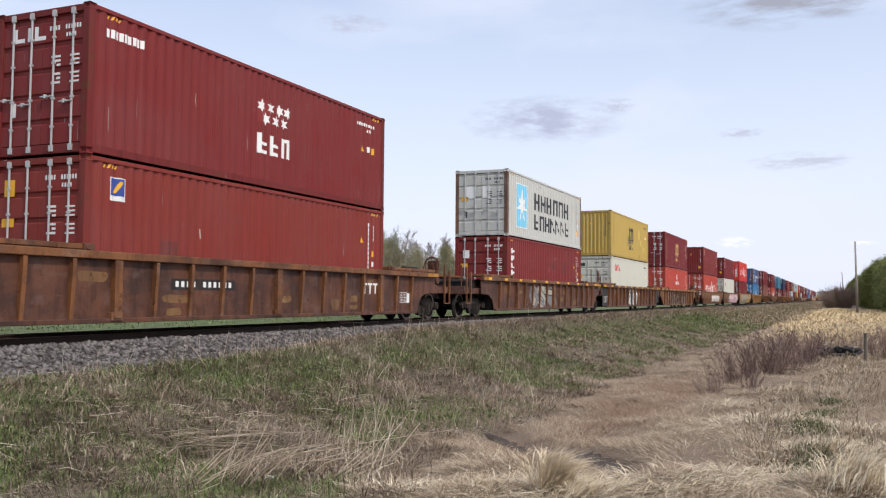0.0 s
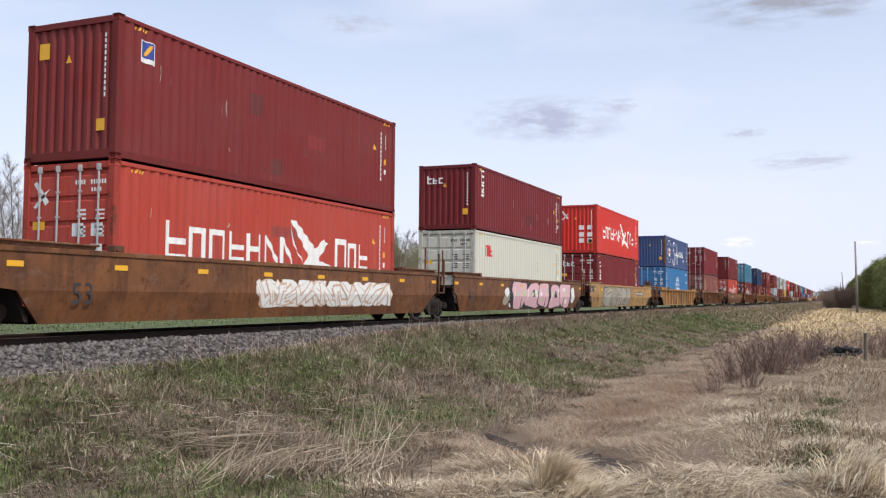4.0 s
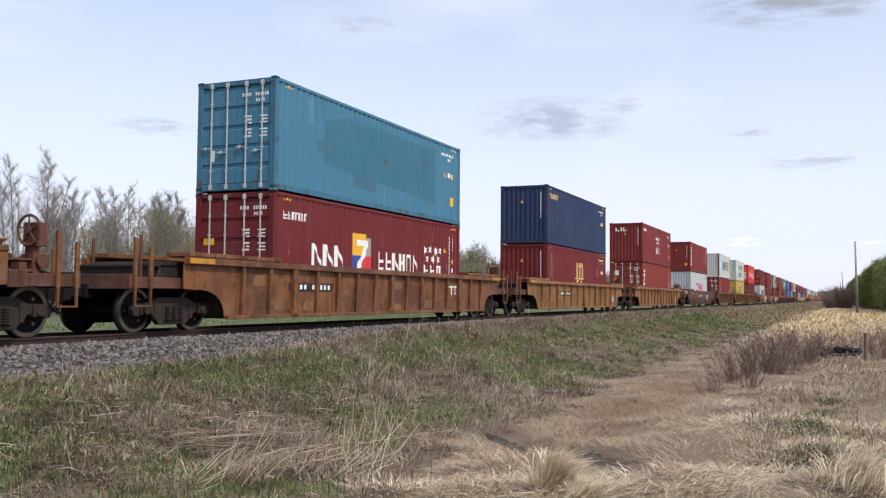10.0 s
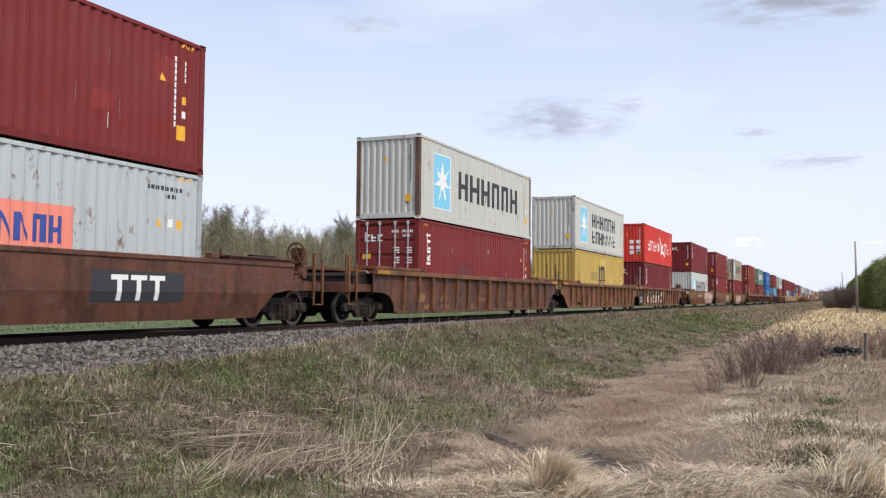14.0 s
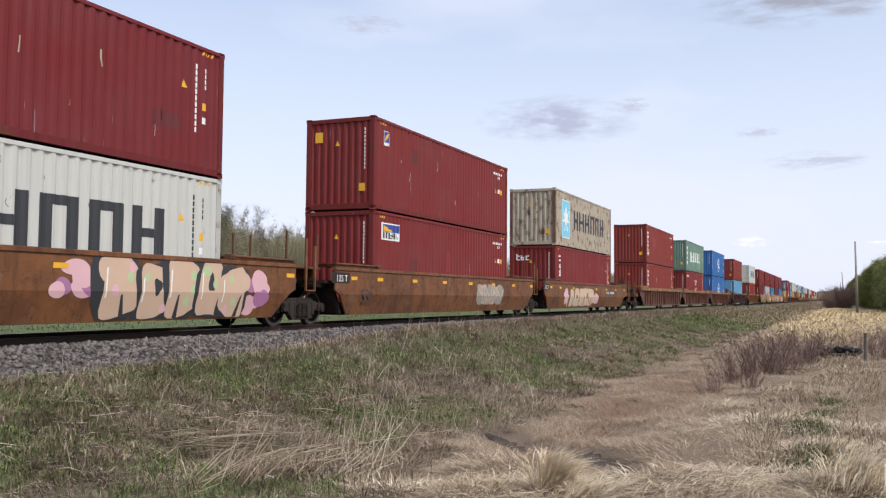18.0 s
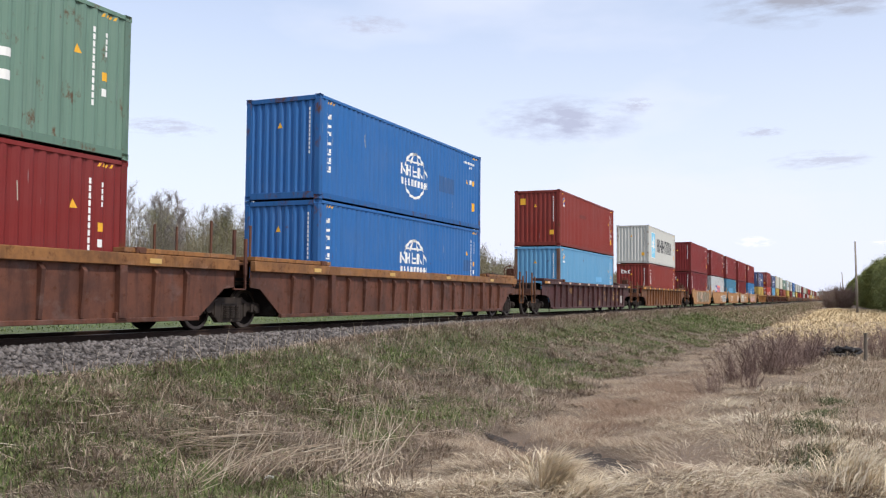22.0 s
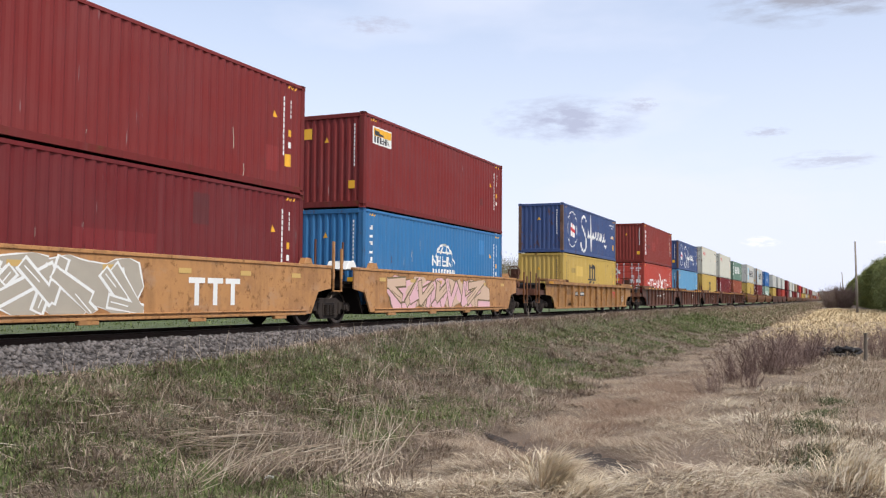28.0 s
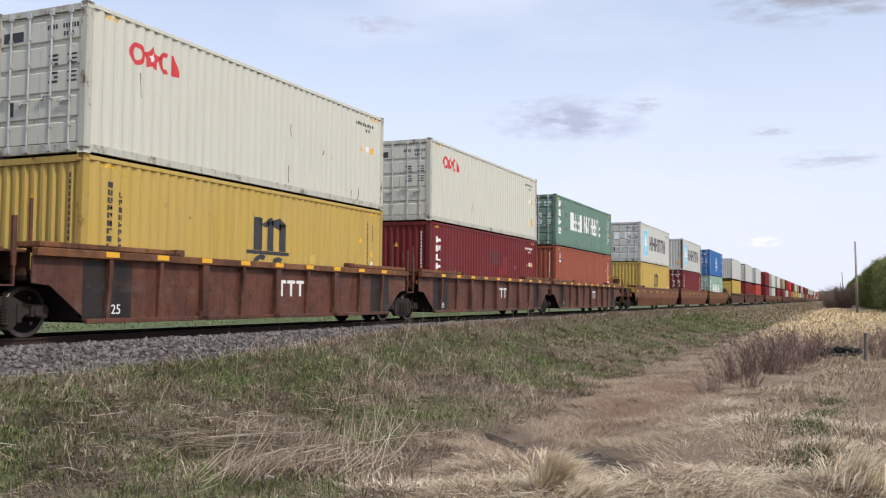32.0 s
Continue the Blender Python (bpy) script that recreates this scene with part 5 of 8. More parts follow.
def ground_material():
    m = Mat("meadow_soil")
    sep = m.nt.nodes.new("ShaderNodeSeparateXYZ")
    m.link(m.co, sep.inputs[0])
    big = m.noise(0.12, 4, 0.6, (1, 1, 1), 0.38, 0.64)
    mid = m.noise(0.9, 5, 0.65, (1, 1, 1), 0.35, 0.68)
    fine = m.noise(22.0, 6, 0.75, (1, 1, 1), 0.30, 0.72)
    dry = m.mix(fine, (0.135, 0.095, 0.068), (0.31, 0.24, 0.170))
    dry = m.mix(m.times(mid, 0.6), dry, (0.20, 0.138, 0.095))
    grn = m.mix(fine, (0.085, 0.070, 0.048), (0.19, 0.158, 0.112))
    grn = m.mix(m.times(mid, 0.55), grn, (0.115, 0.082, 0.060))
    grn = m.mix(m.times(m.noise(0.35, 5, 0.65, (1, 1, 1), 0.45, 0.62), 0.6), grn, (0.105, 0.125, 0.045))
    wob = m.nt.nodes.new("ShaderNodeMath")
    wob.operation = "MULTIPLY_ADD"
    wob.inputs[1].default_value = 2.4
    m.link(mid, wob.inputs[0])
    m.link(sep.outputs["Y"], wob.inputs[2])
    verge = m.span(wob.outputs[0], -7.2, -5.0)
    far = m.span(sep.outputs["Y"], 3.0, 4.5)
    col = m.mix(verge, dry, grn)
    lush = m.mix(fine, (0.060, 0.082, 0.030), (0.125, 0.150, 0.062))
    col = m.mix(far, col, lush)
    m.bump(fine, 0.6, 0.03)
    return m.done(col, 0.95)


def make_ground():
    xs = np.unique(np.concatenate([np.arange(-420, -10, 15), np.arange(-10, 6, 1.0), np.arange(6, 20, 0.14), np.arange(20, 40, 0.3), np.arange(40, 90, 0.8), np.arange(90, 400, 6), np.arange(400, 2600, 60)]))
    ys = np.unique(np.concatenate([np.arange(-420, -40, 25), np.arange(-40, -17, 1.2), np.arange(-17, -1.5, 0.12), np.arange(-1.5, 5, 0.5), np.arange(5, 40, 3), np.arange(40, 440, 30)]))
    gx, gy = np.meshgrid(xs, ys, indexing="ij")
    gz = ground_z(gx, gy)
    v = np.stack([gx.ravel(), gy.ravel(), gz.ravel()], 1)
    ny = len(ys)
    i, j = np.meshgrid(np.arange(len(xs) - 1), np.arange(ny - 1), indexing="ij")
    a = (i * ny + j).ravel()
    f = np.stack([a, a + ny, a + ny + 1, a + 1], 1)
    return tagged(new("ground", arrays_mesh("ground", v, f, ground_material(), True)), "uneven spring meadow of matted dry and green grass", "ground", kind="structure")


make_ground()


def make_rut_shade_soil():
    """Dark soil strip along the trough; its colour stands in for the shadow line there."""
    r = np.random.RandomState(8)
    path = []
    for (ax, ay), (bx, by) in zip(RUT, RUT[1:]):
        for k in range(8):
            path.append((ax + (bx - ax) * k / 8, ay + (by - ay) * k / 8))
    path = np.array(path)
    for _ in range(3):
        path[1:-1] = (path[:-2] + path[1:-1] * 2 + path[2:]) / 4
    d = np.gradient(path, axis=0)
    side = np.stack([-d[:, 1], d[:, 0]], 1) / np.hypot(d[:, 0], d[:, 1])[:, None]
    n = len(path)
    w = r.uniform(0.10, 0.26, (n, 2)) * np.sin(np.linspace(0.15, 3.0, n))[:, None]
    rows = [path - side * w[:, :1], path, path + side * w[:, 1:]]
    v = np.concatenate([np.column_stack([q, ground_z(q[:, 0], q[:, 1]) + (0.045 if k == 1 else 0.03)]) for k, q in enumerate(rows)])
    i = np.arange(n - 1)
    f = np.concatenate([np.stack([i + k * n, i + 1 + k * n, i + 1 + (k + 1) * n, i + (k + 1) * n], 1) for k in (0, 1)])
    # near-black brown: the trough's shade is put into the soil colour
    m = plain("damp_soil", (0.052, 0.037, 0.027), 0.95, 0, 0.7, 8.0, 0.6, 0.6)
    tagged(new("rut_soil", arrays_mesh("rut_soil", v, f, m, True)), "strip of dark soil coloured as the shade in a worn rut", "soil", kind="structure")


make_rut_shade_soil()

# ---------------------------------------------------------------- track
def ballast_material():
    m = Mat("ballast_stone")
    geo = m.nt.nodes.new("ShaderNodeNewGeometry")
    ramp = m.nt.nodes.new("ShaderNodeValToRGB")
    ramp.color_ramp.elements[0].color, ramp.color_ramp.elements[1].color = (0.028, 0.025, 0.025, 1), (0.205, 0.185, 0.176, 1)
    m.link(geo.outputs["Random Per Island"], ramp.inputs["Fac"])
    n = m.noise(14, 4, 0.6, (1, 1, 1), 0.3, 0.7)
    col = m.mix(m.times(n, 0.4), ramp.outputs["Color"], (0.16, 0.13, 0.11))
    return m.done(col, 0.9)


BALLAST = ballast_material()
BALLAST_BED = plain("ballast_bed", (0.060, 0.052, 0.048), 0.95, 0, 0.8, 11.0, 0.35, 0.9)
RAIL_STEEL = plain("rail_side_rust", (0.050, 0.028, 0.020), 0.8, 0.2)
RAIL_TOP = plain("rail_head_polished", (0.30, 0.28, 0.27), 0.35, 0.9, 0.2)
SLEEPER = plain("sleeper_wood", (0.040, 0.030, 0.024), 0.9, 0, 0.6, 4.0, 0.5, 0.5)


def make_track():
    track = tagged(new("railway_track"), "straight ballasted railway track with wooden sleepers", "railway track", kind="structure")
    bed = MB().prism([(-3.4, -0.70), (-2.05, -0.13), (-1.5, -0.12), (-1.3, -0.24), (1.3, -0.24), (1.5, -0.12), (2.05, -0.13), (3.4, -0.70)], "x", -60, 2400)
    part("ballast_bed", bed.mesh("ballast_bed"), BALLAST_BED, track)
    prof = [(-0.075, -0.172), (0.075, -0.172), (0.075, -0.155), (0.012, -0.125), (0.012, -0.045), (0.036, -0.035), (0.036, -0.004), (0.026, 0.0), (-0.026, 0.0), (-0.036, -0.004), (-0.036, -0.035), (-0.012, -0.045), (-0.012, -0.125), (-0.075, -0.155)]
    for s in (-1, 1):
        b = MB().prism([(p[0] + s * 0.754, p[1]) for p in prof], "x", -60, 2400)
        mesh = b.mesh("rail")
        mesh.materials.append(RAIL_STEEL)
        mesh.materials.append(RAIL_TOP)
        for p in mesh.polygons:
            if p.normal.z > 0.9 and p.center.z > -0.01:
                p.material_index = 1
        part("rail", mesh, None, track)
    tie = MB().box(-0.115, 0.115, -1.3, 1.3, -0.36, -0.185).mesh("sleeper", 0.012)
    rest = MB()
    for i in range(900):
        x = -30 + i * 0.54
        if 5 < x < 50:
            part("sleeper", tie, SLEEPER, track, at=(x, random.uniform(-0.03, 0.03), random.uniform(-0.01, 0.006)))
        else:
            rest.box(x - 0.115, x + 0.115, -1.3, 1.3, -0.36, -0.185)
    tagged(part("far_sleepers", rest.mesh("far_sleepers"), SLEEPER, track), kind="stuff")
    return track


make_track()


def scatter_stones(n, x0, x1, y0, y1, size, seed):
    """Crushed stones: dented octahedra lying on the bed."""
    r = np.random.RandomState(seed)
    base = np.array([(1, 0, 0), (-1, 0, 0), (0, 1, 0), (0, -1, 0), (0, 0, 1), (0, 0, -1), (0.6, 0.6, 0.5), (-0.6, -0.5, 0.55)], float)
    faces = np.array([(0, 6, 4), (0, 2, 6), (2, 4, 6), (2, 1, 4), (1, 7, 4), (1, 3, 7), (3, 4, 7), (3, 0, 4), (2, 0, 5), (1, 2, 5), (3, 1, 5), (0, 3, 5)])
    x = x0 + (x1 - x0) * r.rand(n) ** 1.5
    y = y0 + (y1 - y0) * r.rand(n)
    loose = y < -2.6
    y = np.where(loose, -2.6 - np.abs(r.normal(0, 0.22, n)), y)
    z = np.interp(np.abs(y), [1.3, 1.5, 2.05, 2.8, 3.3, 3.8], [-0.23, -0.12, -0.13, -0.45, -0.50, -0.62])
    s = size * (0.5 + 1.2 * r.rand(n) ** 2)
    v = base[None] * (1 + r.uniform(-0.3, 0.3, (n, 8, 1))) * s[:, None, None] * r.uniform(0.7, 1.2, (n, 1, 3))
    a = r.rand(n) * 6.28
    c, q = np.cos(a)[:, None], np.sin(a)[:, None]
    v = np.stack([v[..., 0] * c - v[..., 1] * q, v[..., 0] * q + v[..., 1] * c, v[..., 2] * 0.8], -1)
    v += np.stack([x, y, z + s * 0.25], 1)[:, None]
    f = (faces[None] + 8 * np.arange(n)[:, None, None]).reshape(-1, 3)
    me = arrays_mesh("ballast_stones", v.reshape(-1, 3), f, BALLAST)
    return tagged(new("ballast_stones", me), "loose grey crushed stone ballast beside the track", "ballast", kind="stuff")


scatter_stones(17000, 7, 40, -2.95, -1.34, 0.040, 5)
scatter_stones(3000, 7, 46, -1.30, 1.4, 0.034, 6)

# ---------------------------------------------------------------- the train
# seconds and metres travelled towards low x
TRAVEL = [(0, 0.0), (2, 42.84), (4, 85.5), (6, 127.97), (8, 170.38), (10, 212.94), (12, 255.66), (14, 298.49), (16, 341.28), (18, 383.99), (20, 426.64), (22, 469.28),
          (24, 511.92), (26, 554.57), (28, 597.22), (30, 639.87), (32, 682.52)]
TALL, LOW = 2.896, 2.591
BOX_TOP = 6.35
A53, B53, D53, C40, A40 = WagonKit("A", 8.2), WagonKit("B", 8.2), WagonKit("D", 8.2), WagonKit("C", 6.25), WagonKit("A", 6.15)

# middle of each unit at 0 s: kit, jointed to the next, coat, extras, upper box, lower box
# box: paint, sign, doors towards low x, height
def unit(x, kit, joint, coat, extra, upper, lower):
    return dict(x=x + CL / 2, kit=kit, joint=joint, coat=coat, extra=extra, upper=upper, lower=lower)


RIB_REFL = tuple((-9.0 + 1.9 * k, 1.54) for k in range(10))
SM_REFL = tuple((-8.6 + 2.45 * k, 1.30) for k in range(8))
BROWN = dict(label="rust-brown ribbed steel well wagon, heavily weathered", ribs=15, trim=W_ORANGE, chord=W_ORANGE)
REFL = dict(BROWN, label="brown ribbed well wagon with yellow reflectors on its rail", refl=RIB_REFL, trim=W_TAN)
ORANGE = dict(label="orange-brown ribbed steel well wagon", ribs=13)
SMOOTH = dict(label="tan smooth-sided well wagon with yellow reflectors", refl=SM_REFL, words=(("53", -7.1, 0.62, 0.55, BLACK),))
DEEP = dict(label="red-brown well wagon with a broad orange top rail", chord=W_AMBER, ribs=17, refl=((-6.6, 1.47), (-2.2, 1.47), (2.2, 1.47), (6.6, 1.47)), reflmat=OCHRE)
YELLOW = dict(label="yellow smooth-sided short well wagon", dark=STEEL_DARK)
SHORT = dict(label="red-brown short ribbed well wagon with black ends", ribs=9, chord=W_ORANGE, refl=tuple((-5.6 + 1.4 * k, 1.54) for k in range(9)),
             panels=((-6.2, -4.95, 0.3, 1.42, 9), (5.0, 6.2, 0.3, 1.42, 9)), mark=(0.12,), words=(("125", -5.42, 0.42, 0.26, WHITE),))
UNITS = [
    unit(12.72, A53, False, W_BROWN, dict(BROWN, number=((-3.8, 11),), mark=(4.43,), panels=((7.4, 7.65, 0.6, 0.9, 0),), data=(6.9,), words=(("53", 5.85, 0.75, 0.34, BLACK),)), ("brown", "stars", 1, TALL), ("rust", "badge", 1, TALL)),
    unit(36.45, A53, True, W_BROWN, dict(REFL, graffiti=(-3.4, 0.4, 0.35, 1.35, (10, 11), 1, 3, 3)), ("grey", "star2", 1, TALL), ("brown", "col6", 1, TALL)),
    unit(55.90, A53, True, W_BROWN, dict(REFL, graffiti=(-1.8, 0.9, 0.35, 1.35, (11, 0), 9, 4, 4), panels=((-9.2, -7.75, 0.3, 1.4, 9), (7.9, 9.2, 0.5, 1.4, 9)), words=(("125T", -8.4, 0.55, 0.5, WHITE),)), ("yellow", "crown_black", 0, TALL), ("cream", "flower", 1, TALL)),
    unit(75.44, A53, False, W_TAN, dict(REFL, graffiti=(-5.6, 3.6, 0.32, 1.38, (9, 1, 9), 10, 7, 8)), ("maroon", "crown_gold", 1, TALL), ("coral", "shield", 1, TALL)),
    unit(98.97, B53, True, W_TAN, dict(SMOOTH, graffiti=(-1.5, 5.2, 0.5, 1.2, 0, 5, 9, 9)), ("brown", "badge", 0, TALL), ("coral", "bird", 1, TALL)),
    unit(118.15, B53, True, W_TAN, dict(SMOOTH, bubbles=(-2.2, 6.6, 0.30, 1.46, 4, 1, (0, 10), 12)), ("maroon", "three", 0, LOW), ("cream", "k", 1, TALL)),
    unit(137.78, B53, False, W_YELLOW, dict(SMOOTH, graffiti=(-5.6, 1.6, 0.27, 1.5, 10, 1, 6, 14), number=((3.9, 11),), panels=((-9.0, -7.9, 1.15, 1.45, 9),), refl=((-7.75, 1.30),) + SM_REFL[1:], words=(("53", -7.1, 0.62, 0.55, BLACK), ("125 T", -8.45, 1.2, 0.26, WHITE))), ("red", "bird", 0, TALL), ("maroon", "three", 1, TALL)),
    unit(161.20, A53, False, W_GOLD, dict(ORANGE, number=((-4.6, 11),), panels=((-0.6, 4.6, 0.35, 1.3, 7), (0.4, 1.0, 0.7, 1.25, 3)), words=(("53", 0.7, 0.8, 0.4, BLACK),), ribs=12, label="yellow-orange ribbed well wagon with sprayed olive patches"), ("safblue", "script", 0, LOW), ("midblue", "colglobe", 1, TALL)),
    unit(184.87, A53, False, W_BROWN, dict(BROWN, number=((-4.9, 10),), refl=tuple((-7.1 + 2.186 * k, 1.22) for k in range(8)), trim=W_TAN), ("maroon", "three", 1, TALL), ("salmon", "gold4", 1, TALL)),
    unit(208.27, B53, False, W_TAN, dict(SMOOTH, number=((-4.6, 11),), label="orange-brown smooth-sided well wagon with sloped lower edge"), ("dark", "three", 0, TALL), ("coral", "bird", 1, TALL)),
    unit(231.86, A53, False, W_ORANGE, dict(BROWN, number=((-5.6, 10),), mark=(4.43,), words=(("53", 5.85, 0.75, 0.34, BLACK),)), ("teal", "patchteal", 1, TALL), ("dark", "factor", 1, TALL)),
    unit(255.22, A53, False, W_AMBER, dict(ORANGE, number=((-4.4, 10),), words=(("53", 5.8, 0.9, 0.3, BLACK),), data=(6.9,)), ("navy", "corner", 0, TALL), ("dark", "crown_gold", 0, TALL)),
    unit(278.90, A53, False, W_AMBER, dict(ORANGE, words=(("53", 5.0, 0.75, 0.5, BLACK),), data=(7.0,)), ("brown", "stars", 0, TALL), ("rust", "col6", 1, TALL)),
    unit(302.45, B53, False, W_RED, dict(SMOOTH, number=((-2.3, 11),), panels=((2.6, 5.2, 0.64, 1.25, 1),), mark=(3.1,), marksize=1.25, refl=SM_REFL[1:3], label="red-brown smooth-sided well wagon with pale touched-up patches"), ("brown", "col6", 0, TALL), ("bluegrey", "two", 0, TALL)),
    unit(325.98, A53, True, W_BROWN, dict(BROWN), ("grey", "star1", 0, TALL), ("brown", "three", 1, TALL)),
    unit(345.86, A53, True, W_ORANGE, dict(BROWN), ("white", "star2", 0, TALL), ("yellow", "crown_black", 0, TALL)),
    unit(365.14, A53, False, W_TAN, dict(BROWN, graffiti=(-6.2, 0.6, 0.5, 1.3, (1, 5), 0, 5, 21), panels=((-9.1, -7.75, 0.35, 1.4, 9),), words=(("125T", -8.4, 0.55, 0.5, WHITE),), number=((2.6, 11),)), ("red", "bird", 0, TALL), ("dark", "three", 0, TALL)),
    unit(388.63, B53, True, W_TAN, dict(SMOOTH, number=((-3.4, 11),), bubbles=(2.2, 6.7, 0.30, 1.50, 5, 1, (4, 14), 23)), ("maroon", "three", 0, TALL), ("white", "star1", 0, TALL)),
    unit(408.22, B53, True, W_TAN, dict(SMOOTH, graffiti=(2.0, 4.6, 0.5, 1.3, 6, 5, 3, 25), panels=((-9.0, -8.0, 1.15, 1.45, 9),), refl=((-7.75, 1.30),) + SM_REFL[1:], words=(("53", -7.1, 0.62, 0.55, BLACK), ("125 T", -8.45, 1.2, 0.26, WHITE))), ("brown", "badge", 0, TALL), ("brown", "beacon_b", 0, TALL)),
    unit(427.65, B53, False, W_TAN, dict(SMOOTH, number=((3.6, 11),), bubbles=(-4.4, 0.6, 0.34, 1.30, 5, 7, (4, 5), 27), panels=((-9.0, -8.0, 1.15, 1.45, 9),), refl=((-7.75, 1.30),) + SM_REFL[1:], words=(("53", -7.1, 0.55, 0.55, BLACK), ("125 T", -8.45, 1.2, 0.26, WHITE))), ("rustwhite", "star1", 0, TALL), ("brown", "three", 0, TALL)),
    unit(451.38, D53, True, W_RED, DEEP, ("rust", "col6", 0, TALL), ("rust", "col6", 0, TALL)),
    unit(470.92, D53, True, W_RED, dict(DEEP, words=(("125T", -7.6, 0.45, 0.4, OCHRE),)), ("green", "wide", 0, TALL), ("brown", "stars", 0, TALL)),
    unit(490.33, D53, False, W_RED, DEEP, ("blue", "colglobe", 0, TALL), ("blue", "colglobe", 0, TALL)),
    unit(513.70, A53, False, W_MAROON, dict(REFL, trim=W_MAROON, chord=W_MAROON, reflmat=GRAF_TAN, label="dark maroon ribbed well wagon", panels=((7.2, 7.5, 0.5, 0.95, 0),), words=(("53", 5.3, 0.75, 0.4, OCHRE),)), ("rust", "badge", 0, TALL), ("skyblue", "badgew", 0, TALL)),
    unit(537.55, A53, False, W_ORANGE, dict(REFL, ribs=15), ("white", "star1", 0, TALL), ("rust", "three", 0, TALL)),
    unit(559.20, C40, True, W_PEACH, dict(YELLOW, number=((-1.6, 10),), graffiti=(-4.2, 4.8, 0.45, 1.5, (6, 5, 7), 7, 9, 31)), ("brown", None, 0, TALL), ("dark", "three", 0, TALL)),
    unit(574.66, C40, True, W_PEACH, dict(YELLOW, graffiti=(2.2, 5.6, 0.45, 1.3, 11, 0, 4, 33), mark=(0.2,)), ("brown", "badge", 0, TALL), ("bluegrey", "two", 0, TALL)),
    unit(590.10, C40, True, W_PEACH, dict(YELLOW, mark=(-3.4,), graffiti=(4.6, 6.2, 0.5, 1.3, 5, 0, 2, 34)), ("brown", "col6", 1, TALL), ("teal", "patch", 0, TALL)),
    unit(605.32, C40, True, W_PEACH, dict(YELLOW, mark=(1.2,), graffiti=(-4.9, -0.4, 0.40, 1.5, 10, 0, 4, 35), words=(("40", -5.4, 0.75, 0.55, BLACK),)), ("brown", "badge", 0, TALL), ("dark", "badge", 0, TALL)),
    unit(620.80, C40, False, W_PEACH, dict(YELLOW, number=((1.2, 10),), graffiti=(-4.8, 3.6, 0.40, 1.45, (5, 4), 7, 6, 37)), ("brown", "beacon_y", 0, TALL), ("midblue", "colglobe", 0, TALL)),
    unit(642.28, A53, False, W_GOLD, dict(ORANGE, number=((-4.4, 10),), data=(6.9,), mark=(3.9,), marksize=0.88, markink=8), ("safblue", "script", 0, LOW), ("yellow", "crown_black", 0, LOW)),
    unit(663.71, A40, True, W_RED, dict(SHORT, number=((-2.0, 10),)), ("rust", "col6", 0, TALL), ("coral", "bird", 1, TALL)),
    unit(679.50, A40, True, W_RED, SHORT, ("safblue", "script", 0, LOW), ("skyblue", "badgew", 0, TALL)),
    unit(695.18, A40, True, W_RED, SHORT, ("cream", "flower", 1, TALL), ("yellow", "crown_black", 0, TALL)),
    unit(710.92, A40, True, W_RED, SHORT, ("cream", "flower", 1, TALL), ("dark", "col6", 0, TALL)),
    unit(726.25, A40, False, W_RED, SHORT, ("green", "wide", 1, LOW), ("terracotta", "badge", 0, TALL)),
    unit(747.75, B53, True, W_TAN, SMOOTH, ("white", "star1", 1, TALL), ("yellow", "crown_black", 0, TALL)),
    unit(767.20, B53, True, W_TAN, SMOOTH, ("grey", "star1", 0, TALL), ("dark", "three", 1, TALL)),
    unit(786.70, B53, False, W_TAN, SMOOTH, ("blue", "colglobe", 1, TALL), ("mint", "wide", 1, TALL)),
]
FAR_BOXES = [("grey", "yellow"), ("grey", "brown"), ("white", "coral"), ("maroon", "maroon"), ("cream", "white"), ("white", "brown"), ("tan", "brown"), ("brown", "grey"), ("red", "coral"), ("brown", "yellow"),
             ("cream", "yellow"), ("tan", "yellow"), ("brown", "cream"), ("grey", "tan"), ("dark", "yellow"), ("brown", "brown"), ("maroon", "salmon"), ("brown", "tan"), ("cream", "brown"), ("grey", "maroon")]


def extend_train():
    x, k = UNITS[-1]["x"] - CL / 2, 0
    while x < 1440:
        joint = k % 3 != 2
        x += 19.5 if (k % 3) else 23.6
        up, dn = FAR_BOXES[k % len(FAR_BOXES)]
        kit, coat, extra = ((A53, W_BROWN, BROWN), (B53, W_TAN, SMOOTH))[(k // 3) % 2]
        u = unit(x, kit, joint, coat, extra, (up, None, k % 2, TALL), (dn, None, (k + 1) % 2, TALL))
        u["far"] = True
        UNITS.append(u)
        k += 1


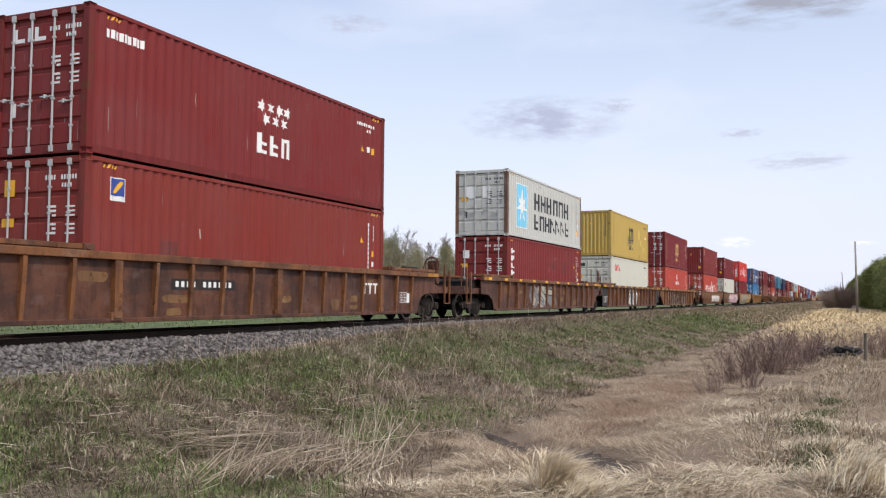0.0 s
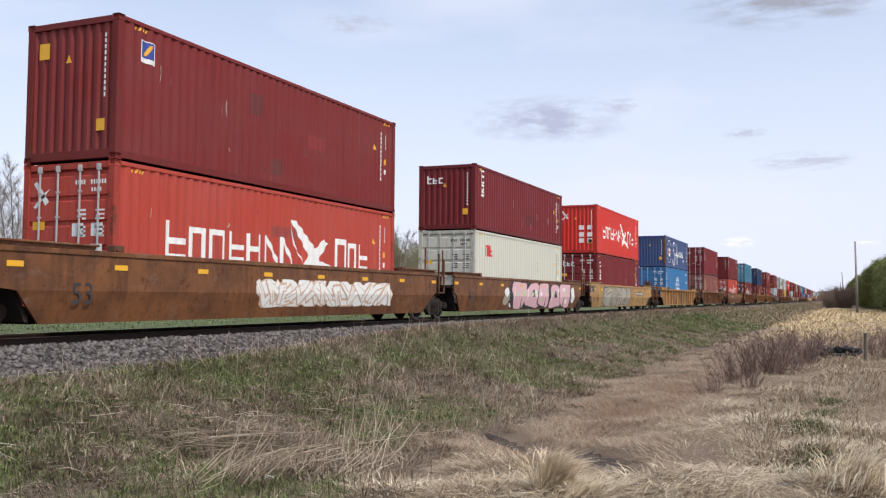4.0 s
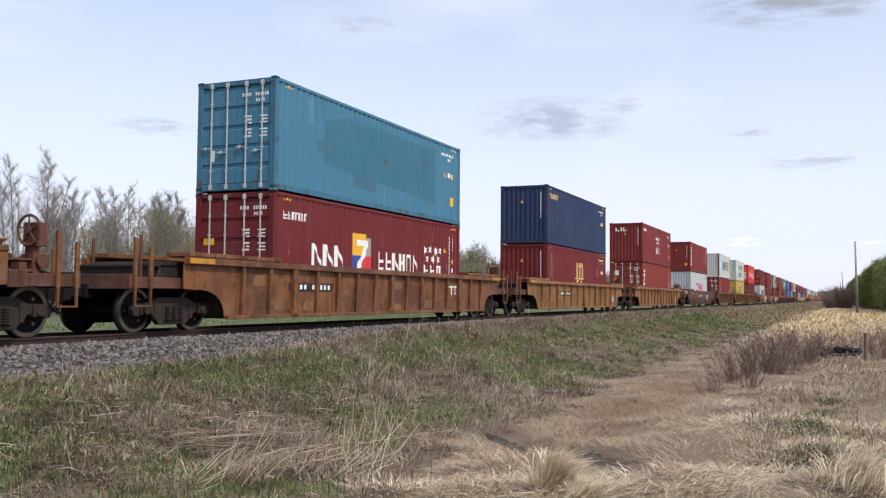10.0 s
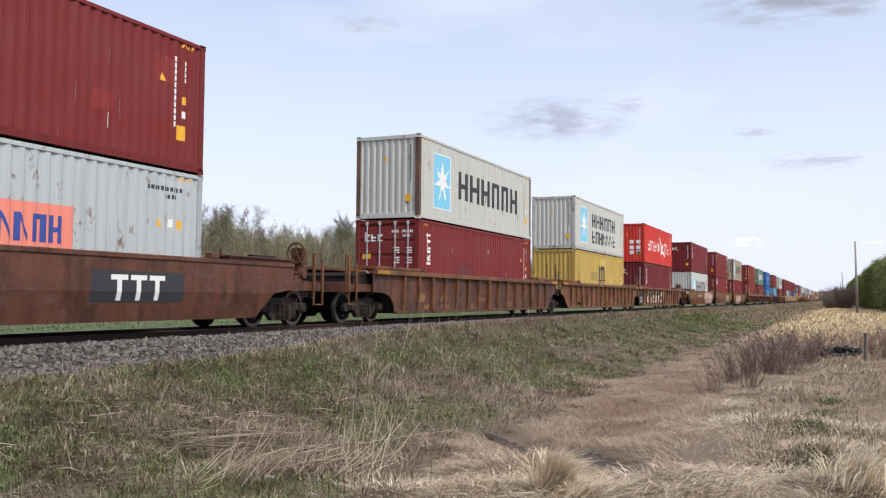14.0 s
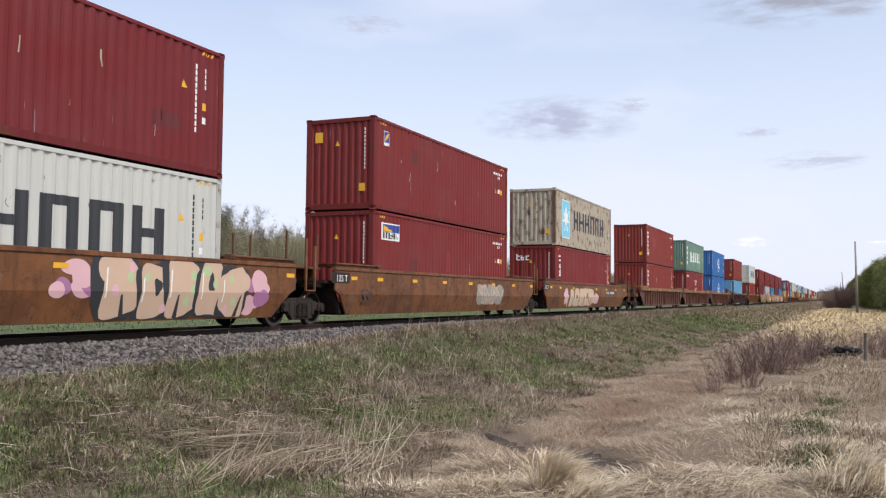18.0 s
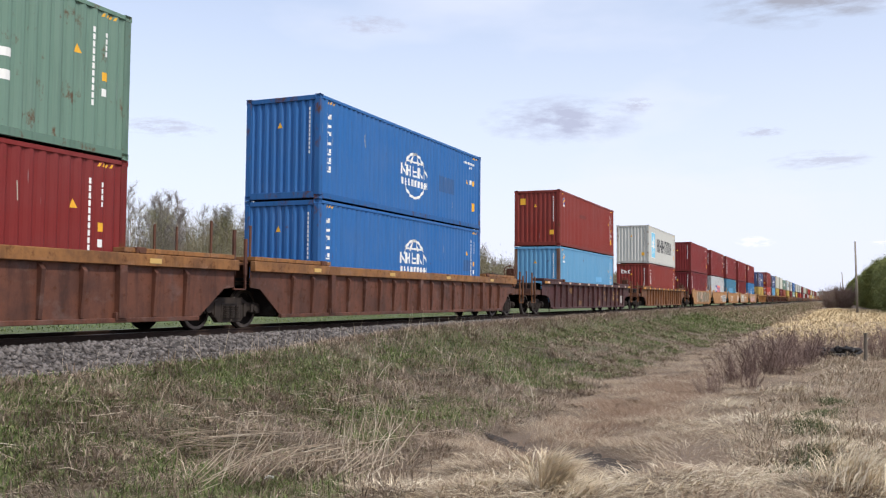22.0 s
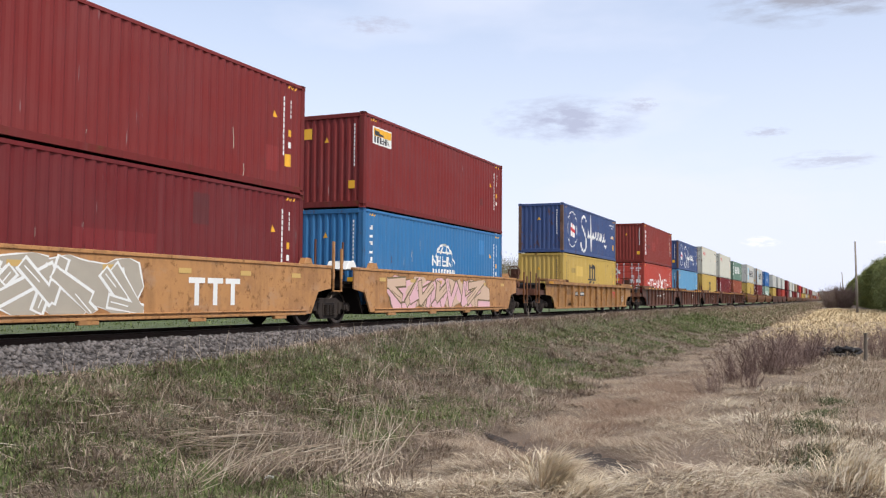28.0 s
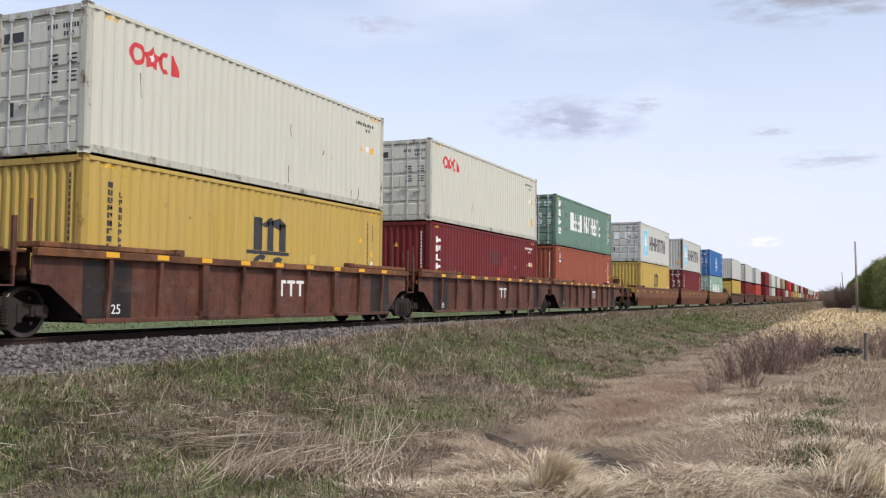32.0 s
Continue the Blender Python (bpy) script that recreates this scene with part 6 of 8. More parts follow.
extend_train()
DARK_INK = {"white", "grey", "cream", "yellow", "rustwhite", "bluegrey"}
WORDS = {"brown": "oxide-brown", "rust": "rust-red", "dark": "wine-red", "maroon": "maroon", "red": "bright red", "coral": "faded red", "salmon": "pinkish-brown", "terracotta": "terracotta", "white": "off-white",
         "grey": "light grey", "rustwhite": "rust-streaked", "bluegrey": "pale blue-grey", "cream": "cream", "yellow": "mustard-yellow", "blue": "blue", "navy": "navy blue", "safblue": "royal blue",
         "skyblue": "sky-blue", "midblue": "bright blue", "teal": "teal-blue", "green": "sea-green", "mint": "pale green", "tan": "tan"}
SIGN_WORDS = {"star1": "with a star emblem and dark marks", "star2": "with a star emblem and two dark rows", "bird": "with white marks and a bird emblem", "script": "with a ringed flag and white script", "globe": "with a white globe emblem",
              "colglobe": "with a white globe emblem", "crown_black": "with a black crown emblem", "crown_gold": "with a gold crown emblem", "stars": "with seven white stars", "col6": "with a column of white marks", "three": "with three white marks",
              "flower": "with a red ring emblem", "badge": "with a small blue and yellow badge", "badgew": "with a small white badge", "beacon_y": "with a yellow and white badge", "beacon_b": "with a blue and white badge", "two": "with a blue and salmon panel",
              "factor": "with a coloured emblem", "shield": "with a round white emblem", "wide": "with large white marks", "k": "with a red mark", "corner": "with gold marks near its corner", "patch": "with a repainted blue patch",
              "patchteal": "with a darker repainted patch", "gold4": "with a column of gold marks", None: "with plain sides"}
SIGNS["badgew"] = lambda s, h: sign_badge(s, h, PAINTS["skyblue"])
SIGNS["patchteal"] = lambda s, h: s.poly([(-3.6, 1.0), (3.8, 0.62), (3.8, 2.5), (-2.4, 2.5), (-3.6, 2.2)], paint_teal_dark())
SIGNS["patch"] = lambda s, h: s.rect(-3.0, 1.8, 0.55, 1.75, PAINTS["skyblue"])


def paint_teal_dark():
    if "tealdark" not in PAINTS:
        PAINTS["tealdark"] = paint("paint_deep_teal", (0.040, 0.150, 0.215), 0.5)
    return PAINTS["tealdark"]


MOVERS = []
OLD = {"safblue", "skyblue", "rustwhite", "grey"}
POSTS = {}


def post_paint(colour, base):
    """The frame of a box, where its enamel has chipped and gone to rust."""
    if colour not in POSTS:
        POSTS[colour] = wagon_paint("post_" + colour, (0.16, 0.085, 0.055), (0.085, 0.050, 0.036), 0.8) if colour in OLD else paint("frame_" + colour, shade(base, 0.82), 0.95, 0.65, 0.7, 0.1)
    return POSTS[colour]


FRAME_PARTS = ("corner_post", "bottom_rail", "corner_casting", "header", "door_sill", "end_sill")


TOUCHED = {}


def touch_up(s, h, colour, seed):
    """Panels that were beaten out and sprayed over in a tone that no longer matches."""
    r = random.Random(seed * 13 + 5)
    if colour not in TOUCHED:
        c = BASES[colour]
        TOUCHED[colour] = (paint("fresh_" + colour, tuple(min(0.8, 1.22 * v + 0.004) for v in c), 0.1, 0.5, 0.15, 0.05), paint("stale_" + colour, fade(shade(c, 0.78), 0.12, 0.2), 0.5, 0.65, 0.6, 0.2))
    s.lift = 0.0012
    for k in range(r.choice((1, 2, 3, 4)) if colour not in ("cream", "white", "grey") else 0):
        x0, z0 = r.uniform(-5.2, 4.6), r.uniform(0.35, h - 0.9)
        w, t = r.choice((0.28, 0.56, 0.56, 0.83, 1.39)), r.uniform(0.18, 0.75)
        s.rect(x0, x0 + w, z0, min(h - 0.25, z0 + t), r.choice(TOUCHED[colour]))
    for k in range(r.choice((2, 4, 6))):
        x0, z0, l = r.uniform(-5.4, 5.2), r.uniform(0.4, h - 0.6), r.uniform(0.08, 0.5)
        s.line([(x0, z0), (x0 + r.uniform(-0.03, 0.03), z0 - l * 0.5), (x0 + r.uniform(-0.04, 0.04), z0 - l)], r.uniform(0.012, 0.03), GRAF_SAND if colour not in DARK_INK else RUSTED)
    s.lift = 0.0025


def place_box(template, spec, x, z, seed, far, on_top):
    colour, sign, doors, h = spec
    c = copy_thing(template, pose(0, 0, 0))
    c.location = (x, 0, z)
    c.rotation_euler = (0, 0, 0 if doors else math.pi)
    coat = PAINTS[colour]
    for ob in c.children:
        if ob.material_slots and ob.material_slots[0].material == PAINTS["brown"]:
            ob.material_slots[0].link = "OBJECT"
            ob.material_slots[0].material = post_paint(colour, BASES[colour]) if ob.name.startswith(FRAME_PARTS) and (colour not in OLD or ob.name.startswith("corner_post")) else coat
    where = "stacked" if on_top else "lower"
    tagged(c, f"{where} {WORDS[colour]} container {SIGN_WORDS[sign]}", "shipping container", "containers on the train")
    if not far:
        ink = BLACK if colour in DARK_INK else WHITE
        if sign:
            s = Sign()
            SIGNS[sign](s, h)
            s.put("emblem", c, not doors)
        s = Sign()
        touch_up(s, h, colour, seed)
        sign_codes(s, h, ink, seed)
        s.put("side_marking", c, not doors)
        end_marks(c, h, doors, ink, seed, sign)
    MOVERS.append((c, x, z, 0 if doors else 180))
    return c


def build_train():
    templates = {(h, n): make_container(h, n) for h, n in ((TALL, True), (LOW, True), (TALL, False))}
    for i, u in enumerate(UNITS):
        far = u.get("far", False)
        low = i > 0 and UNITS[i - 1]["joint"]
        pitch = UNITS[i + 1]["x"] - u["x"] if i + 1 < len(UNITS) else 19.5
        w = make_wagon(u["kit"], u["coat"], low, u["joint"], pitch, None if far else u["x"], u["extra"], not far)
        w.location = (u["x"], 0, 0)
        MOVERS.append((w, u["x"], 0, 0))
        up, dn = u["upper"], u["lower"]
        base = BOX_TOP - 2 * TALL - 0.015
        place_box(templates[(dn[3], not far)], dn, u["x"], base, i * 2 + 1, far, False)
        place_box(templates[(up[3], not far)], up, u["x"], base + dn[3] + 0.015, i * 2 + 2, far, True)
    for t in templates.values():
        for ob in t.children_recursive:
            bpy.data.objects.remove(ob)
        bpy.data.objects.remove(t)


build_train()

# ---------------------------------------------------------------- grass
def blade_material(name, stops, rough=0.8, patch=None):
    """Blades that differ one by one along a ramp of colours."""
    m = Mat(name)
    geo = m.nt.nodes.new("ShaderNodeNewGeometry")
    ramp = m.nt.nodes.new("ShaderNodeValToRGB")
    e = ramp.color_ramp.elements
    while len(e) < len(stops):
        e.new(0.5)
    for k, c in enumerate(stops):
        e[k].position, e[k].color = k / (len(stops) - 1), (*c, 1)
    m.link(geo.outputs["Random Per Island"], ramp.inputs["Fac"])
    n = m.noise(0.8, 3, 0.6, (1, 1, 1), 0.35, 0.65)
    col = m.mix(m.times(n, 0.45), ramp.outputs["Color"], patch or shade(stops[0], 0.8))
    mat = m.done(col, rough)
    m.bsdf.inputs["Specular IOR Level"].default_value = 0.25
    return mat


GREEN_BLADES = blade_material("green_grass", [(0.050, 0.075, 0.020), (0.094, 0.138, 0.036), (0.150, 0.204, 0.060), (0.28, 0.295, 0.14)], patch=(0.128, 0.130, 0.058))
DARK_GREEN_BLADES = blade_material("shaded_green_grass", [(0.050, 0.068, 0.026), (0.095, 0.120, 0.045), (0.17, 0.175, 0.085)], patch=(0.11, 0.105, 0.06))
PALE_DRY_BLADES = blade_material("grey_tan_grass", [(0.25, 0.192, 0.136), (0.41, 0.33, 0.235), (0.56, 0.47, 0.35), (0.76, 0.67, 0.53)], patch=(0.35, 0.27, 0.19))
DULL_BLADES = blade_material("dull_grass", [(0.092, 0.064, 0.045), (0.200, 0.147, 0.105), (0.332, 0.257, 0.186), (0.62, 0.52, 0.40)], patch=(0.154, 0.106, 0.075))
DRY_BLADES = blade_material("dry_grass", [(0.146, 0.095, 0.060), (0.26, 0.189, 0.126), (0.38, 0.292, 0.200), (0.60, 0.50, 0.365)], patch=(0.228, 0.154, 0.100))
RUSTY_BLADES = blade_material("rusty_grass", [(0.15, 0.090, 0.058), (0.25, 0.165, 0.110), (0.36, 0.27, 0.19)], patch=(0.18, 0.11, 0.07))
STRAW_BLADES = blade_material("straw_grass", [(0.48, 0.38, 0.25), (0.68, 0.57, 0.40), (0.84, 0.75, 0.58)], patch=(0.55, 0.43, 0.29))
FIELD_STRAW = blade_material("field_straw", [(0.50, 0.37, 0.19), (0.66, 0.51, 0.29), (0.80, 0.67, 0.43)], patch=(0.50, 0.36, 0.19))
STALKS = blade_material("pale_stalks", [(0.34, 0.26, 0.185), (0.56, 0.455, 0.34), (0.78, 0.69, 0.55)])


def field(x, y, k):
    """A smooth wandering value for directions and patches."""
    return np.sin(x * 0.9 * k + 1.7 * np.sin(y * 0.6 * k + 0.4)) + np.sin(y * 1.1 * k + 1.3 * np.sin(x * 0.45 * k + 2.1))


def blades(name, xy, height, lean, width, angle, material, label, category, seed, lift=0.0, kinds="stuff"):
    """Bent tapering blades at the points xy; lean is how far the tip lies from the root."""
    r = np.random.RandomState(seed)
    n = len(xy)
    x, y = xy[:, 0], xy[:, 1]
    z = ground_z(x, y) - 0.02 + lift
    d = np.stack([np.cos(angle), np.sin(angle)], 1)
    side = np.stack([-np.sin(angle + r.uniform(-1, 1, n)), np.cos(angle + r.uniform(-1, 1, n))], 1) * (width / 2)[:, None]
    root = np.stack([x, y, z], 1)
    mid = root.copy()
    mid[:, :2] += d * (lean * 0.42)[:, None]
    mid[:, 2] += height * 0.66
    tip = root.copy()
    tip[:, :2] += d * lean[:, None]
    tip[:, 2] += height * r.uniform(0.70, 1.05, n)
    v = np.stack([root, mid, tip, mid], 1)
    v[:, 1, :2] -= side
    v[:, 3, :2] += side
    f = np.array([(0, 1, 3), (1, 2, 3)])
    f = (f[None] + 4 * np.arange(n)[:, None, None]).reshape(-1, 3)
    me = arrays_mesh(name, v.reshape(-1, 3), f, material)
    return tagged(new(name, me), label, category, kind=kinds)


def spread(n, x0, x1, y0, y1, seed, power=1.6):
    """Points that thin out with distance along the track."""
    r = np.random.RandomState(seed)
    x = x0 * (x1 / x0) ** (r.rand(n) ** (1 / power * 1.0))
    return np.stack([x, r.uniform(y0, y1, n)], 1), r


def chance(x, y, cell, seed):
    """Smooth random value from 0 to 1 on a grid of the given cell size, two octaves."""
    total = 0.0
    for k, (c, w) in enumerate(((cell, 0.65), (cell * 0.37, 0.35))):
        g = np.random.RandomState(seed + k).rand(128, 128)
        u, v = x / c + 40.3, y / c + 71.7
        i, j = np.floor(u).astype(int), np.floor(v).astype(int)
        s, t = u - i, v - j
        s, t = s * s * (3 - 2 * s), t * t * (3 - 2 * t)
        q = (g[i % 128, j % 128] * (1 - s) + g[(i + 1) % 128, j % 128] * s) * (1 - t) + (g[i % 128, (j + 1) % 128] * (1 - s) + g[(i + 1) % 128, (j + 1) % 128] * s) * t
        total = total + w * q
    return total


def verge_line(x, y):
    """Where the green bank gives way to matted straw."""
    base = np.interp(x, [6, 8.8, 10.5, 13.0, 15.5, 22, 30, 60, 120], [-9.6, -9.3, -8.9, -8.1, -8.7, -8.2, -8.6, -8.6, -9.2])
    return base + 1.5 * (chance(x, y, 1.3, 3) - 0.5)


def near_bank(xy, r):
    """Thins what lies off the beaten corner, behind the bend of the hollow."""
    ok = (xy[:, 1] + 14.1 < 1.27 * xy[:, 0]) & (0.917 * xy[:, 0] + 0.40 * (xy[:, 1] + 14.1) > 6.6)
    return xy[ok | (r.rand(len(xy)) < 0.12)]


def tussocks(name, cx, cy, rad, tall, reach, per, width, material, label, seed, wind=None, comb=0.5):
    """Clumps of grass: each has its own size, spreads outwards and is partly combed over by the wind."""
    r = np.random.RandomState(seed)
    m = len(cx)
    who = np.repeat(np.arange(m), per)
    n = len(who)
    a = r.uniform(0, 6.28, n)
    d = np.sqrt(r.rand(n))
    x, y = cx[who] + rad[who] * d * np.cos(a), cy[who] + rad[who] * d * np.sin(a)
    lie = (r.uniform(0, 6.28, m) if wind is None else wind + r.normal(0, 0.5, m))[who]
    ang = np.where(r.rand(n) < comb, lie + r.normal(0, 0.45, n), a + r.normal(0, 0.5, n))
    h = tall[who] * (1.05 - 0.6 * d) * r.uniform(0.35, 1.1, n)
    big = 1 + np.clip((np.hypot(x, y + 14) - 15) / 22, 0, 2.5)
    keep = rut_gap(x, y) > 0.42
    return blades(name, np.stack([x, y], 1)[keep], h[keep], (reach[who] * r.uniform(0.25, 1.1, n))[keep], (width * r.uniform(0.7, 1.3, n) * big)[keep], ang[keep], material, label, "grass", seed + 1)


def sticks(name, root, tip, width, sag, material, label, category, seed):
    """Thin three-sided stalks from root to tip with a bend in the middle."""
    n = len(root)
    r = np.random.RandomState(seed)
    mid = (root + tip) / 2 + r.normal(0, 1, (n, 3)) * 0.02
    mid[:, 2] += sag
    v = np.zeros((n, 9, 3))
    for k, (c, w) in enumerate(((root, 1.0), (mid, 0.85), (tip, 0.45))):
        for j in range(3):
            a = 2.1 * j
            d = tip - root
            flat = np.abs(d[:, 2]) < 0.7 * np.hypot(d[:, 0], d[:, 1])
            side = np.stack([-d[:, 1], d[:, 0], np.zeros(n)], 1)
            side /= np.linalg.norm(side, axis=1)[:, None] + 1e-6
            up = np.where(flat[:, None], np.array([0, 0, 1.0]), np.cross(side, d / np.linalg.norm(d, axis=1)[:, None]))
            v[:, 3 * k + j] = c + (side * math.cos(a) + up * math.sin(a)) * (width * w / 2)[:, None]
    f = []
    for k in (0, 3):
        for j in range(3):
            f.append((k + j, k + (j + 1) % 3, k + 3 + (j + 1) % 3, k + 3 + j))
    f = (np.array(f)[None] + 9 * np.arange(n)[:, None, None]).reshape(-1, 4)
    return tagged(new(name, arrays_mesh(name, v.reshape(-1, 3), f, material)), label, category, kind="stuff")


def make_grass():
    # fresh green in patches on the bank, thickest along the ballast
    xy, r = spread(250000, 6.0, 95, -10.5, -2.7, 21, 1.0)
    xy = near_bank(xy, r)
    x, y = xy.T
    want = 1.15 * (chance(x, y, 0.9, 11) - 0.5) + 0.8 * (chance(x, y, 4.0, 15) - 0.5) + 0.42 * np.exp(-((y + 4.1) / 1.1) ** 2) + 0.10 * np.exp(-((y + 6.0) / 1.6) ** 2) + 0.28 * np.exp(-((x - 14.5) / 2.8) ** 2 - ((y + 7.7) / 0.9) ** 2)
    keep = (y > verge_line(x, y)) & (r.rand(len(x)) < np.clip(0.30 + want * 3.4 + 0.18 * np.clip((15 - x) / 4, 0, 1), 0.08, 1.0)) & ((y < -2.95 + 0.5 * (chance(x, y, 0.5, 17) - 0.5)) | (r.rand(len(x)) < 0.15))
    xy = xy[keep]
    n = len(xy)
    big = 1 + np.clip((xy[:, 0] - 18) / 40, 0, 1.6)
    blades("green_grass", xy, r.uniform(0.04, 0.17, n) * (0.8 + 0.2 * big), r.uniform(0.03, 0.16, n), r.uniform(0.006, 0.012, n) * big, r.uniform(0, 6.28, n), GREEN_BLADES,
           "fresh green grass on the railway bank", "grass", 22)
    # dead grass lying in mats over the bank
    xy, r = spread(330000, 6.0, 95, -10.8, -2.55, 23, 1.0)
    xy = near_bank(xy, r)
    x, y = xy.T
    mats = chance(x, y, 0.9, 31)
    lush = 0.42 * np.exp(-((y + 4.2) / 1.0) ** 2)
    keep = (y > verge_line(x, y) - 0.5) & (r.rand(len(x)) < np.clip(1.6 * (mats - 0.22) + 0.42 - 0.6 * lush, 0.40, 1.0)) & ((y < -2.95) | (x > 16) | (r.rand(len(x)) < 0.25))
    xy = xy[keep]
    n = len(xy)
    x, y = xy.T
    big = 1 + np.clip((x - 18) / 40, 0, 1.6)
    ang = 9.0 * chance(x, y, 1.3, 41) + r.normal(0, 0.6, n)
    stand = np.where(r.rand(n) < 0.10, 2.6, 1.0)
    length = r.uniform(0.14, 0.46, n) * np.where(r.rand(n) < 0.12, 1.7, 1.0)
    blades("dead_grass", xy, r.uniform(0.015, 0.11, n) * stand * (0.5 + 1.0 * chance(x, y, 0.7, 33)), length / stand, r.uniform(0.005, 0.012, n) * big, ang, DULL_BLADES, "matted brown dead grass on the railway bank", "grass", 24)
    # clumps of old grass all over the bank
    r = np.random.RandomState(61)
    m = 3000
    x = 7.5 * (60 / 7.5) ** r.rand(m)
    y = r.uniform(-10.2, -3.1, m)
    keep = (y > verge_line(x, y) - 0.2) & (0.6 * chance(x, y, 0.9, 11) + 0.4 * chance(x, y, 4.0, 15) < 0.53)
    x, y = x[keep], y[keep]
    m = len(x)
    big = 1 + np.clip((x - 20) / 40, 0, 1)
    tussocks("bank_tussocks", x, y, r.uniform(0.10, 0.30, m) * big, r.uniform(0.08, 0.30, m), r.uniform(0.12, 0.42, m), 46, 0.009, DULL_BLADES, "clumps of withered grass on the bank", 63, None, 0.55)
    m = 1300
    x = 7.5 * (70 / 7.5) ** r.rand(m)
    y = r.uniform(-8.8, -3.1, m)
    keep = (y > verge_line(x, y) + 0.3) & (0.6 * chance(x, y, 0.9, 11) + 0.4 * chance(x, y, 4.0, 15) > 0.475 - 0.10 * np.exp(-((y + 4.1) / 1.1) ** 2))
    x, y = x[keep], y[keep]
    m = len(x)
    big = 1 + np.clip((x - 20) / 40, 0, 1)
    tussocks("green_tussocks", x, y, r.uniform(0.10, 0.28, m) * big, r.uniform(0.10, 0.24, m), r.uniform(0.05, 0.18, m), 44, 0.010, GREEN_BLADES, "clumps of fresh green grass on the bank", 65, None, 0.3)
    # tan weeds along the foot of the ballast
    r = np.random.RandomState(43)
    n = 40000
    x = 11.5 * (110 / 11.5) ** r.rand(n)
    y = r.normal(-3.0, 0.26, n)
    keep = (r.rand(n) < np.clip((x - 12) / 12, 0.06, 1.0) * (0.35 + 0.9 * chance(x, y, 1.0, 44))) & (y < -2.45)
    x, y = x[keep], y[keep]
    n = len(x)
    blades("ballast_weeds", np.stack([x, y], 1), r.uniform(0.08, 0.28, n) * (0.7 + 0.5 * np.clip((x - 12) / 25, 0, 1)), r.uniform(0.04, 0.24, n), r.uniform(0.006, 0.012, n) * (1 + np.clip((x - 16) / 25, 0, 3)), r.uniform(0, 6.28, n), DULL_BLADES,
           "dry tan weeds standing along the ballast", "weeds", 45)
    # matted straw in the hollow
    xy, r = spread(300000, 5.0, 60, -19.0, -6.6, 25, 1.0)
    xy = near_bank(xy, r)
    x, y = xy.T
    xy = xy[(y < verge_line(x, y) + 0.25 * r.normal(0, 1, len(x))) & (rut_gap(x, y) > 0.26 + 0.22 * r.rand(len(x))) & ((x < 40) | (r.rand(len(x)) < 0.6))]
    n = len(xy)
    x, y = xy.T
    big = 1 + np.clip((x - 15) / 25, 0, 1.8)
    ang = 0.6 + 7.0 * (chance(x, y, 1.5, 51) - 0.5) + r.normal(0, 0.55, n)
    up = 0.02 + 0.16 * np.clip(chance(x, y, 0.8, 53) - 0.40, 0, 1)
    blades("matted_straw", xy, up + r.uniform(0.0, 0.06, n), r.uniform(0.14, 0.52, n), r.uniform(0.005, 0.011, n) * big, ang, DRY_BLADES, "flattened pale dry grass in the hollow", "grass", 26)
    # lodged clumps combed one way in the hollow
    r = np.random.RandomState(71)
    m = 3000
    x = 8.2 * (45 / 8.2) ** r.rand(m)
    y = r.uniform(-19, -7.0, m)
    keep = (y < verge_line(x, y)) & (chance(x, y, 1.7, 72) > 0.36) & (rut_gap(x, y) > 0.5)
    x, y = x[keep], y[keep]
    m = len(x)
    near = np.clip((11.5 - np.hypot(x, y + 14.1)) / 2.5, 0, 1)
    side = np.clip((-12.2 - y) / 2.0, 0, 1)
    low = 0.16 + 0.84 * np.maximum(0.45 * near, side)
    tussocks("lodged_grass", x, y, r.uniform(0.14, 0.42, m), r.uniform(0.05, 0.21, m) * low, r.uniform(0.18, 0.55, m), 52, 0.008, DRY_BLADES, "lodged clumps of dry grass in the hollow", 73, 4.4 + 2.4 * (chance(x, y, 2.2, 74) - 0.5), 0.75)
    # taller grey-tan grass on the rise beside the hollow
    m = 1500
    x = 10.5 * (52 / 10.5) ** r.rand(m)
    y = r.uniform(-24, -12.6, m) - 0.06 * (x - 10)
    x, y = x[chance(x, y, 2.0, 75) > 0.34], y[chance(x, y, 2.0, 75) > 0.34]
    m = len(x)
    tussocks("standing_dry_grass", x, y, r.uniform(0.15, 0.45, m), r.uniform(0.16, 0.46, m), r.uniform(0.12, 0.45, m), 48, 0.008, PALE_DRY_BLADES, "standing clumps of grey-tan dry grass", 77, 3.6, 0.5)
    # a rusty brown sweep and a faint green path in the straw
    r = np.random.RandomState(55)
    n = 15000
    x, y = r.normal(18.0, 3.4, n), r.normal(-10.6, 0.55, n) - 0.06 * r.normal(0, 1, n)
    ang = 0.3 + 5.0 * (chance(x, y, 1.8, 51) - 0.5) + r.normal(0, 0.5, n)
    keep = chance(x, y, 0.9, 56) > 0.42
    x, y, ang = x[keep], y[keep], ang[keep]
    n = len(x)
    blades("brown_straw", np.stack([x, y], 1), r.uniform(0.05, 0.17, n), r.uniform(0.12, 0.38, n), r.uniform(0.006, 0.011, n), ang, RUSTY_BLADES, "rusty brown flattened grass in the hollow", "grass", 57)
    n = 7500
    x = r.uniform(9.6, 17.0, n)
    y = -13.85 + 0.10 * np.sin(x) + r.normal(0, 0.18, n)
    keep = chance(x, y, 0.6, 58) > 0.4
    x, y = x[keep], y[keep]
    n = len(x)
    blades("path_grass", np.stack([x, y], 1), r.uniform(0.05, 0.16, n), r.uniform(0.03, 0.14, n), r.uniform(0.005, 0.010, n), r.uniform(0, 6.28, n), DARK_GREEN_BLADES, "thin green grass along a path in the straw", "grass", 59)
